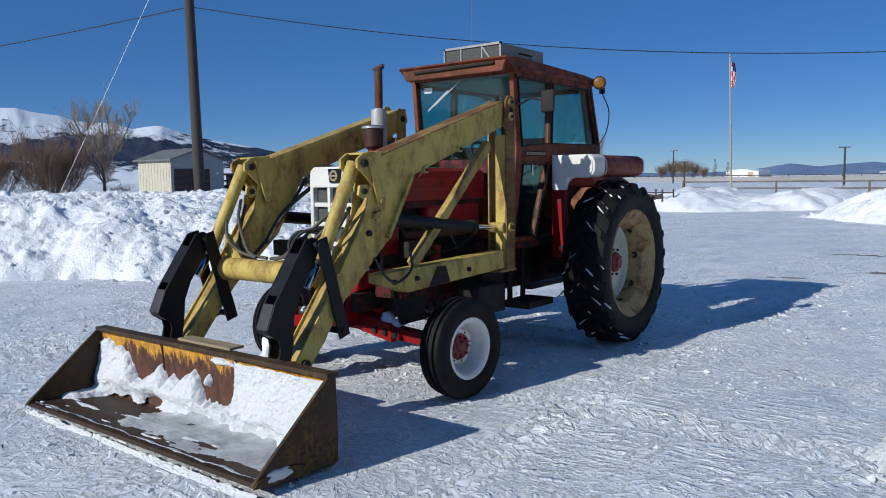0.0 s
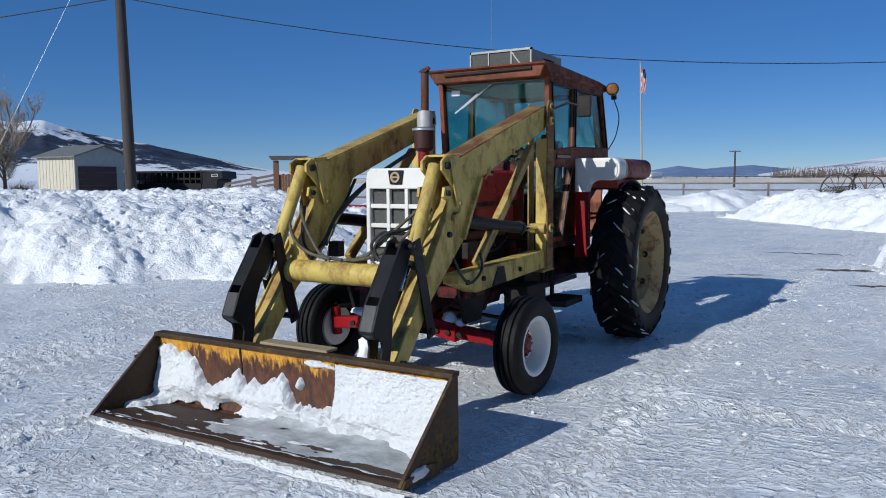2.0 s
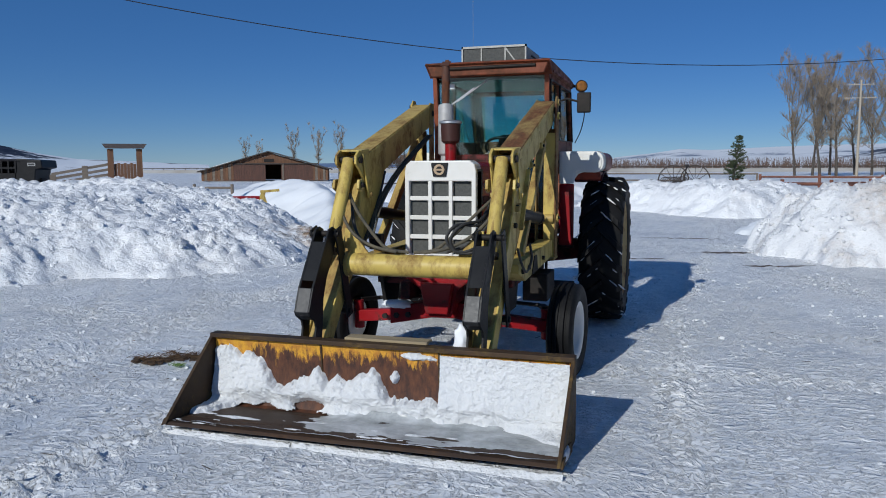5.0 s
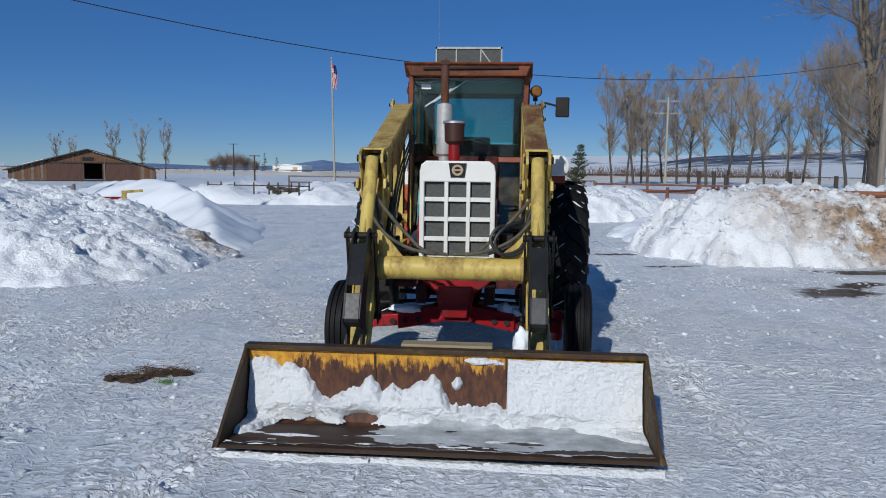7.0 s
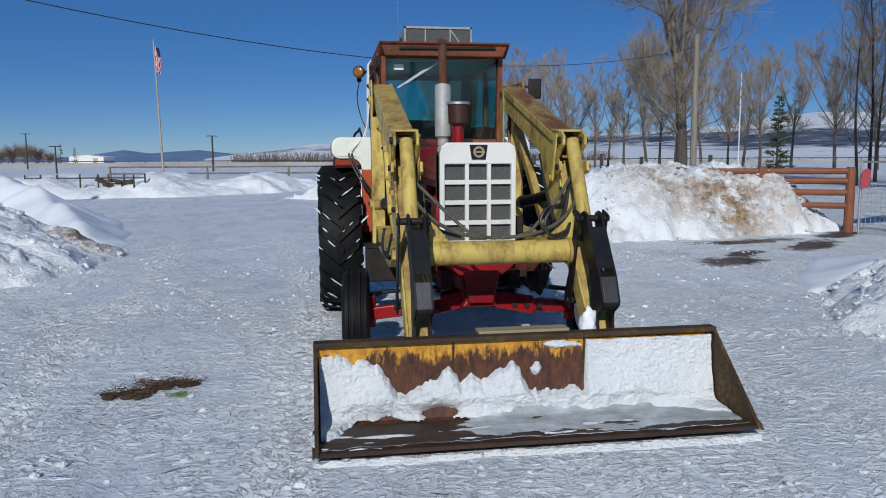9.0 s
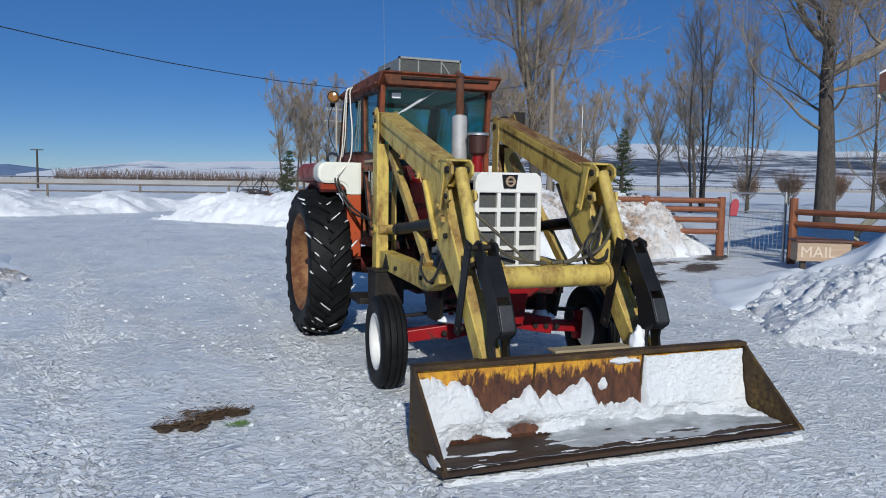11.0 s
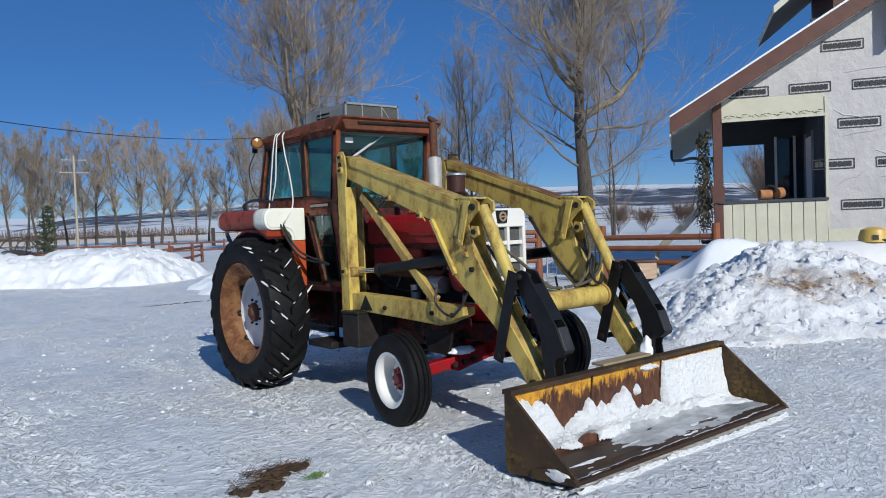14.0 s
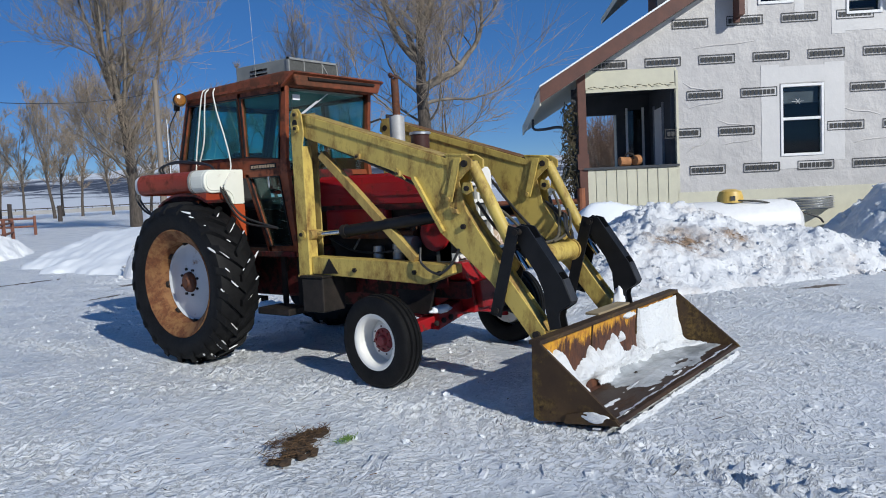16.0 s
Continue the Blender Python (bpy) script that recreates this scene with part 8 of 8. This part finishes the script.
for _ in range(60):
    c = Vector((r.gauss(0.20, 0.035), r.gauss(-0.20, 0.02), r.uniform(0.004, 0.02)))
    b = r.uniform(0, 3.14)
    bar(bm, c, c + Vector((math.cos(b), math.sin(b), 0.3)) * 0.03, 0.004, 0.002)
tagged(part("green_fodder", bm, M["moss"], straw, "bit of green fodder"), kind="stuff")
straw.matrix_world = pose(-2.32, 1.56, 0.01, 0, 0, 0)
# ---- house: u runs along the gable wall, v into the house, z up ----
M["wrap"] = surface("house_wrap", (0.50, 0.482, 0.47), (0.43, 0.415, 0.41), 0.9, 0.5, 0, 0.5, 2.4, 0.07)
M["wrap_clean"] = surface("new_house_wrap", (0.60, 0.585, 0.575), (0.55, 0.54, 0.535), 2, 0.5, 0, 0.3, 6, 0.02)
M["ink"] = surface("black_print", (0.02, 0.02, 0.02), (0.035, 0.035, 0.035), 20, 0.6, 0, 0)
M["siding"] = surface("cream_siding", (0.56, 0.54, 0.42), (0.50, 0.48, 0.38), 3, 0.6, 0, 0.3, 30)
M["brown_trim"] = surface("red_brown_trim", (0.12, 0.048, 0.032), (0.085, 0.036, 0.026), 4, 0.6, 0, 0.3, 30)
M["vine"] = surface("dry_vine", (0.05, 0.05, 0.025), (0.08, 0.06, 0.035), 3, 0.9, 0, 0)
M["soffit"] = surface("cream_soffit", (0.66, 0.64, 0.52), (0.58, 0.56, 0.46), 3, 0.7)
M["shingle"] = surface("grey_shingles", (0.12, 0.12, 0.12), (0.08, 0.08, 0.085), 6, 0.9, 0, 0.6, 30, 0.01)
# dark tone that holds the shade inside the porch and behind the windows
M["inner"] = surface("shaded_porch_tone", (0.06, 0.065, 0.075), (0.045, 0.05, 0.058), 3, 0.8)
M["winframe"] = surface("white_vinyl", (0.78, 0.78, 0.78), (0.72, 0.72, 0.72), 8, 0.4)
M["log"] = surface("split_firewood", (0.42, 0.20, 0.08), (0.28, 0.12, 0.05), 8, 0.85, 0, 0.5, 30)
M["curtain"] = surface("curtain", (0.30, 0.31, 0.33), (0.2, 0.21, 0.23), 5, 0.9)
house = tagged(new("house"), "two-storey gabled house wrapped in grey building paper, with a corner porch", "house")
H = house
TURN_H = 90 - 147


def hp(name, bm, material, label="", parent=None, bevel=0.0, smooth=False):
    return part(name, bm, material, parent or H, label, smooth, bevel)


RAKE = 0.533


def rake_z(u):
    return 3.90 + RAKE * u if u < 5.2 else 3.90 + RAKE * (10.4 - u)


# gable wall with openings: porch bay 0.06..2.24, window 4.83..5.85, upper windows
WALL = 0.16
for u0, u1, z0, z1 in ((2.30, 4.80, 0.0, 5.10), (5.86, 8.2, 0.0, 4.90), (4.80, 5.86, 0.0, 1.87), (4.80, 5.86, 3.47, 5.10), (5.86, 6.40, 4.90, 5.10), (4.30, 5.15, 5.10, 5.22), (4.30, 5.15, 6.05, 6.19)):
    hp("wall_panel", boxes(((u0, 0, z0), (u1, WALL, z1))), M["wrap"], "grey printed building paper over sheathing")
hp("gable_panel", prisms([(0.15, 3.98), (2.30, 3.98), (2.30, 5.10), (2.25, 5.10)], 0.0, WALL, "y"), M["wrap"])
hp("gable_panel", prisms([(2.25, 5.10), (4.30, 5.10), (4.30, 6.19)], 0.0, WALL, "y"), M["wrap"])
hp("gable_panel", prisms([(5.15, 5.10), (6.40, 5.10), (6.40, 6.03), (5.2, 6.67), (5.15, 6.64)], 0.0, WALL, "y"), M["wrap"])
hp("gable_panel", prisms([(7.25, 4.90), (8.5, 4.90), (7.25, 5.57)], 0.0, WALL, "y"), M["wrap"])
hp("base_board", boxes(((2.30, -0.012, 0.2), (10.4, -0.002, 1.18))), M["siding"])
for strip in (((4.35, -0.008, 1.75), (4.79, -0.003, 3.9)), ((5.87, -0.008, 1.75), (6.35, -0.003, 3.9)), ((4.79, -0.008, 3.49), (5.87, -0.003, 3.85)), ((4.79, -0.008, 1.6), (5.87, -0.003, 1.88))):
    hp("patch", boxes(strip), M["wrap_clean"], "whiter strip of paper round the window")
for strip in (((4.05, -0.008, 4.95), (4.28, -0.003, 5.9)), ((5.17, -0.008, 4.95), (5.4, -0.003, 5.9)), ((6.05, -0.008, 4.5), (6.38, -0.003, 5.8)), ((7.27, -0.008, 4.5), (7.6, -0.003, 5.2)), ((6.38, -0.008, 4.55), (7.27, -0.003, 4.88))):
    hp("patch", boxes(strip), M["wrap_clean"], "whiter strip of paper round the window")
rr = random.Random(2)
for u, z, du, dz in ((2.45, 3.62, 0.7, -0.28), (2.6, 3.05, 0.9, 0.14), (3.3, 2.75, 0.8, -0.2), (2.5, 2.05, 0.6, 0.3), (3.4, 2.2, 0.8, 0.1), (6.3, 2.9, 0.9, -0.2), (6.5, 2.1, 1.1, 0.15), (2.7, 4.35, 1.5, 0.1), (7.6, 3.4, 0.9, 0.2)):
    # creases in the loose paper
    hp("paper_crease", pipe(bmesh.new(), [(u, 0.012, z), (u + du * 0.3, 0.002, z + dz * 0.45), (u + du * 0.7, 0.003, z + dz * 0.6), (u + du, 0.012, z + dz)], 0.018), M["wrap"], smooth=True)

# corner porch
porch = hp("porch_panel", boxes(((-0.02, 0.0, 0.0), (2.30, 0.10, 1.78))), M["siding"], "cream vertical board panel below the porch opening")
for i in range(9):
    hp("porch_board", boxes(((-0.01 + 0.257 * i, -0.018, 0.3), (0.225 + 0.257 * i, -0.002, 1.76))), M["siding"], parent=porch, bevel=0.006)
hp("porch_sill", boxes(((-0.05, -0.06, 1.78), (2.32, 0.14, 1.83))), M["inner"], parent=porch)
hp("porch_beam", boxes(((0.0, 0.0, 3.53), (2.30, 0.14, 3.978))), M["siding"], "cream porch beam", parent=porch)
hp("beam_trim", boxes(((0.05, -0.05, 3.50), (2.30, -0.004, 3.56))), M["siding"], parent=porch)
post = hp("porch_post", boxes(((-0.16, -0.02, 0.4), (0.05, 0.16, 3.98))), M["brown_trim"], "dark red-brown porch post", bevel=0.01)
hp("post_base", boxes(((-0.20, -0.05, 1.80), (0.08, 0.19, 2.15))), M["brown_trim"], parent=post)
hp("corner_post", boxes(((2.27, -0.02, 1.2), (2.33, 0.12, 3.9))), M["siding"], parent=porch)
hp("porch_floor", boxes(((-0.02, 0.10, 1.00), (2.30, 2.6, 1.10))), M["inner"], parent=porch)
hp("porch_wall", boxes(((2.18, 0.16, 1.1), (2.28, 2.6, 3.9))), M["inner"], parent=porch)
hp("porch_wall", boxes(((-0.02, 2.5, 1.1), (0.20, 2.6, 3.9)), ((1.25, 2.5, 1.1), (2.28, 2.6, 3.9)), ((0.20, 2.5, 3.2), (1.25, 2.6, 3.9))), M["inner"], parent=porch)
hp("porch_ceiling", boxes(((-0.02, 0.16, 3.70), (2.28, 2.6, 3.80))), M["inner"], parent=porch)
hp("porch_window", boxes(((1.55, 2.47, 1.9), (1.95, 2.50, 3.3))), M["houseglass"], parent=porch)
hp("window_casing", bars(((1.52, 2.46, 1.85), (1.52, 2.46, 3.35), 0.06, 0.05, (0, 1, 0)), ((1.98, 2.46, 1.85), (1.98, 2.46, 3.35), 0.06, 0.05, (0, 1, 0))), M["winframe"], parent=porch)
hp("porch_door", boxes(((2.14, 0.9, 1.1), (2.178, 1.75, 3.2))), M["winframe"], "pale door inside the porch", parent=porch)
hp("door_casing", boxes(((2.12, 0.8, 1.1), (2.17, 0.88, 3.3)), ((2.12, 1.77, 1.1), (2.17, 1.85, 3.3))), M["curtain"], parent=porch)
for i in range(16):
    hp("garland", rods(((0.10 + 0.135 * i, -0.056, 3.60 + 0.03 * (i % 2)), (0.21 + 0.135 * i, -0.058, 3.63 - 0.035 * (i % 3)), 0.011, 0.005), n=5), M["vine"], parent=porch)

# windows
def sash(u0, u1, z0, z1):
    w = hp("window", boxes(((u0 + 0.05, 0.06, z0 + 0.05), (u1 - 0.05, 0.07, z1 - 0.05))), M["houseglass"], "white vinyl sash window")
    w.visible_shadow = False
    mid = z0 + (z1 - z0) * 0.52
    for lo, hi in (((u0, -0.03, z0), (u0 + 0.06, 0.10, z1)), ((u1 - 0.06, -0.03, z0), (u1, 0.10, z1)), ((u0 + 0.06, -0.03, z0), (u1 - 0.06, 0.10, z0 + 0.06)), ((u0 + 0.06, -0.03, z1 - 0.06), (u1 - 0.06, 0.10, z1)), ((u0 + 0.06, -0.01, mid - 0.03), (u1 - 0.06, 0.08, mid + 0.03))):
        hp("window_frame", boxes((lo, hi)), M["winframe"], parent=w, bevel=0.005)
    return w


main_window = sash(4.81, 5.85, 1.88, 3.46)
hp("blind", boxes(((4.88, 0.12, 3.05), (5.78, 0.13, 3.4))), M["curtain"], parent=main_window)
star = bmesh.new()
for i in range(8):
    a = i * math.pi / 4
    k = 0.14 if i % 2 == 0 else 0.07
    bar(star, (5.25, 0.04, 3.08), (5.25 + k * math.cos(a), 0.04, 3.08 + k * 1.2 * math.sin(a)), 0.012, 0.006)
hp("star_ornament", star, M["winframe"], parent=main_window)
sash(4.30, 5.15, 5.22, 6.05)
sash(6.40, 7.25, 4.90, 5.52)
# dark sheet added behind the windows in place of unlit rooms
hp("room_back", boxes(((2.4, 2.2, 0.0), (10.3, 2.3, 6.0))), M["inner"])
hp("side_wall", boxes(((10.3, 0.2, 0), (10.4, 9, 4.2)), ((2.30, 8.9, 0), (10.3, 9.0, 4.2))), M["siding"])
hp("side_wall", boxes(((2.30, 2.61, 0), (2.40, 8.9, 5.0))), M["siding"])

# printed mark of the paper as a plain framed bar
mark = bmesh.new()
for lo, hi in (((0, -0.004, 0), (0.88, -0.001, 0.018)), ((0, -0.004, 0.19), (0.88, -0.001, 0.208)), ((0, -0.004, 0.018), (0.016, -0.001, 0.19)), ((0.864, -0.004, 0.018), (0.88, -0.001, 0.19))):
    box(mark, lo, hi)
for i in range(8):
    box(mark, (0.05 + 0.098 * i, -0.004, 0.05), (0.13 + 0.098 * i, -0.001, 0.155))
mark_me = bpy.data.meshes.new("print_mark")
mark.to_mesh(mark_me)
mark_me.materials.append(M["ink"])
for z, start, count in ((1.56, 2.58, 5), (2.40, 1.99, 6), (3.22, 2.54, 5), (3.99, 0.22, 6), (4.80, 2.22, 4)):
    for i in range(count):
        u = start + 1.315 * i
        if z > rake_z(u) or u > 9 or (u + 0.88 > 4.80 and u < 5.86 and 1.7 < z < 3.5) or (z > 4.9 and u + 0.88 > 4.30 and u < 5.2):
            continue
        ob = new("print_mark", mark_me)
        ob.parent = H
        ob.location = (u, -0.013, z)

# roof with bargeboard, soffit and an upper dormer eave
hp("wall_panel", prisms([(8.2, 0), (10.4, 0), (10.4, 3.90), (8.5, 4.90), (8.2, 4.90)], 0, WALL, "y"), M["wrap"])
EAVE_U, OVER = -1.10, 0.45
for s, a, b in ((-1, EAVE_U, 5.2), (1, 5.2, 11.50)):
    za, zb = (3.91 + RAKE * EAVE_U, 3.91 + RAKE * 5.2) if s < 0 else (3.91 + RAKE * 5.2, 3.91 + RAKE * EAVE_U)
    hp("roof", prisms([(a, za + 0.03), (b, zb + 0.03), (b, zb + 0.29), (a, za + 0.29)], -OVER, 9.4, "y"), M["shingle"], "grey shingled roof slope with wide overhang")
    hp("soffit", prisms([(a, za), (b, zb), (b, zb + 0.028), (a, za + 0.028)], -OVER, 9.4, "y"), M["soffit"], "cream boarded soffit")
    hp("bargeboard", prisms([(a - 0.02, za - 0.03), (b, zb - 0.03), (b, zb + 0.31), (a - 0.02, za + 0.31)], -OVER - 0.04, -OVER - 0.003, "y"), M["brown_trim"], "weathered red-brown bargeboard")
hp("roof_snow", prisms([(EAVE_U - 0.03, 3.91 + RAKE * EAVE_U + 0.31), (5.2, 3.91 + RAKE * 5.2 + 0.31), (5.2, 3.91 + RAKE * 5.2 + 0.36), (EAVE_U - 0.03, 3.91 + RAKE * EAVE_U + 0.345)], -OVER - 0.05, 2.0, "y"), M["snow_smooth"], "thin snow left along the roof edge")
hp("eave_board", boxes(((EAVE_U - 0.04, -OVER, 3.24), (EAVE_U - 0.005, 9.4, 3.56))), M["soffit"])
hp("gutter_pipe", hose([(-1.14, 2.6, 3.2), (-1.12, 2.5, 2.95), (-0.9, 1.6, 2.86), (-0.55, 0.6, 2.82), (-0.25, 0.2, 2.6)], 0.035, 6), M["inner"], smooth=True)
hp("knee_bracket", boxes(((3.70, -OVER, 4.95), (3.83, -0.01, 5.85)), ((3.70, -0.12, 4.85), (3.83, -0.01, 4.96))), M["brown_trim"], "brown roof bracket")
hp("dormer_wall", boxes(((3.2, 3.6, 5.0), (7.2, 6.8, 7.5))), M["brown_trim"], "brown upper dormer wall")
hp("dormer_roof", prisms([(1.62, 6.40), (5.2, 8.95), (8.78, 6.40), (8.78, 6.58), (5.2, 9.15), (1.62, 6.58)], 3.0, 7.0, "y"), M["soffit"], "cream underside of the dormer eave")
hp("lamp", rods(((-0.30, 0.05, 3.35), (-0.22, 0.0, 3.30), 0.05), n=10), M["inner"])
house.matrix_world = Matrix.Translation((10.55, 5.95, 0)) @ pose(0, 0, 0, 0, 0, TURN_H) @ Matrix.Diagonal((0.895, 1, 1, 1))
HM = house.matrix_world.copy()

# firewood on the porch sill
logs = tagged(new("firewood"), "two split logs lying on the porch sill", "firewood")
part("log", rods(((0.85, 0.02, 1.94), (1.12, 0.10, 1.94), 0.105), n=12), M["log"], logs, bevel=0.01)
part("log", rods(((1.22, 0.0, 1.95), (1.35, 0.12, 1.97), 0.115), n=12), M["log"], logs, bevel=0.01)
part("tool_head", hose([(0.98, 0.0, 2.05), (1.05, 0, 2.12), (1.18, 0, 2.08), (1.2, 0, 1.98)], 0.025, 4), M["dark"], logs, smooth=True)
logs.matrix_world = HM
# climbing vine by the post and outer stair rail
vr = random.Random(7)
lines = []
for _ in range(120):
    p = Vector((vr.uniform(-0.55, -0.2), vr.uniform(0.0, 0.4), vr.uniform(1.2, 3.2)))
    lines.append(([p, p + Vector((vr.uniform(-0.1, 0.1), vr.uniform(-0.1, 0.1), vr.uniform(-0.25, 0.25))), p + Vector((vr.uniform(-0.25, 0.25), vr.uniform(-0.2, 0.2), vr.uniform(-0.4, 0.1)))], 0.012, 0.005, 4))
vine = tagged(branches("vine", lines, M["vine"], None), "dark tangled dry vine at the porch corner", "vine", kind="stuff")
vine.matrix_world = HM
lv = bmesh.new()
for _ in range(420):
    p = Vector((vr.gauss(-0.36, 0.08), vr.uniform(-0.1, 0.5), vr.uniform(1.3, 3.3)))
    a = Vector((vr.uniform(-1, 1), vr.uniform(-1, 1), vr.uniform(-1, 1))).normalized() * 0.05
    b = a.cross(Vector((0.3, 1, 0.2))).normalized() * 0.025
    lv.faces.new([lv.verts.new(q) for q in (p - a, p - b, p + a, p + b)])
leaves = tagged(link("vine_leaves", lv, M["vine"]), "withered dark vine leaves", "vine", kind="stuff")
leaves.matrix_world = HM
stair = tagged(new("porch_stairs"), "cream handrail and dark steps up to the porch", "stairs")
part("handrail", bars(((-1.55, 0.9, 0.75), (-0.22, 0.3, 1.90), 0.05, 0.16)), M["siding"], stair)
for i in range(5):
    part("step", boxes(((-1.45 + 0.25 * i, 0.35, 0.2 + 0.18 * i), (-1.18 + 0.25 * i, 1.5, 0.25 + 0.18 * i))), M["brown_trim"], stair)
part("newel", boxes(((-1.6, 0.85, 0), (-1.5, 0.95, 0.9))), M["siding"], stair)
stair.matrix_world = HM

# propane tank with a yellow dome, window well
tank = tagged(new("propane_tank"), "white propane tank with a yellow dome half buried in snow", "tank")
L = 0.95
part("shell", lathes([(0, -L - 0.25), (0.22, -L - 0.20), (0.38, -L - 0.08), (0.43, -L + 0.08), (0.43, L - 0.08), (0.38, L + 0.08), (0.22, L + 0.20), (0, L + 0.25)], pose(0, 0, 0.62, 0, 90, 0), 36), M["winframe"], tank, smooth=True)
M["dome"] = surface("yellow_plastic", (0.62, 0.42, 0.10), (0.52, 0.34, 0.08), 8, 0.45)
part("dome", lathes([(0.23, 0.0), (0.225, 0.10), (0.19, 0.20), (0.10, 0.24), (0, 0.245)], pose(-0.07, 0, 1.02), 28), M["dome"], tank, "faded yellow plastic dome", smooth=True)
part("dome_notch", boxes(((-0.13, -0.235, 1.06), (-0.05, -0.20, 1.14))), M["ink"], tank)
for x in (-0.7, 0.7):
    part("foot", boxes(((x - 0.06, -0.3, 0), (x + 0.06, 0.3, 0.26))), M["dark"], tank)
tank.matrix_world = pose(8.93, 2.23, 0.0, 0, 0, TURN_H)
hose_ob = tagged(link("gas_hose", hose([(8.75, 2.15, 1.06), (8.95, 1.75, 1.02), (9.3, 1.5, 0.9), (9.55, 1.0, 0.72), (9.7, 0.9, 0.6)], 0.018), M["hose"], smooth=True), "black rubber hose over the tank", "hose")
well = tagged(new("window_well"), "corrugated galvanised window well against the wall", "window well")
for i in range(5):
    part("ring", lathes([(0.62, 0.0), (0.66, 0.025), (0.62, 0.05)], pose(5.35, -0.05, 0.70 + 0.055 * i), 32), M["steel"], well, smooth=True)
well.matrix_world = HM

# mail box board by the fence
M["mail_board"] = surface("bare_board", (0.46, 0.34, 0.24), (0.36, 0.26, 0.18), 6, 0.8, 0, 0.3, 30, stretch=(0.4, 3, 3))
M["faded_letters"] = surface("faded_letters", (0.66, 0.56, 0.46), (0.58, 0.48, 0.38), 20, 0.7)
mail = tagged(new("mail_box"), "wooden box with MAIL painted on its front", "mail box")
part("box", boxes(((0, 0, 0.28), (0.98, 0.45, 0.66))), M["mail_board"], mail, bevel=0.01)
part("lid", boxes(((-0.04, -0.05, 0.66), (1.02, 0.50, 0.70))), M["brown_trim"], mail, bevel=0.006)
for x in (0.1, 0.8):
    part("post", boxes(((x, 0.1, -0.2), (x + 0.1, 0.2, 0.28))), M["pole"], mail)
txt = bpy.data.curves.new("mail_text", "FONT")
txt.body, txt.size, txt.extrude = "MAIL", 0.30, 0.002
letters = new("lettering", txt)
txt.materials.append(M["faded_letters"])
letters.parent = mail
letters.matrix_basis = pose(0.05, -0.004, 0.36, 90, 0, 0)
mail.matrix_world = pose(9.12, 7.70, -0.10, 0, 0, -30)
M["pink"] = surface("red_plastic", (0.45, 0.06, 0.08), (0.36, 0.05, 0.06), 8, 0.5)
sled = tagged(link("plastic_sled", prisms([(0, 0), (0.32, 0), (0.36, 0.5), (0.30, 0.78), (0.16, 0.86), (0.03, 0.78), (-0.03, 0.5)], 0, 0.05, "y"), M["pink"], bevel=0.02), "small red plastic sled hung on the gate post", "sled")
sled.matrix_world = pose(9.66, 10.20, 0.95, 0, 6, -45) @ Matrix.Scale(0.46, 4)
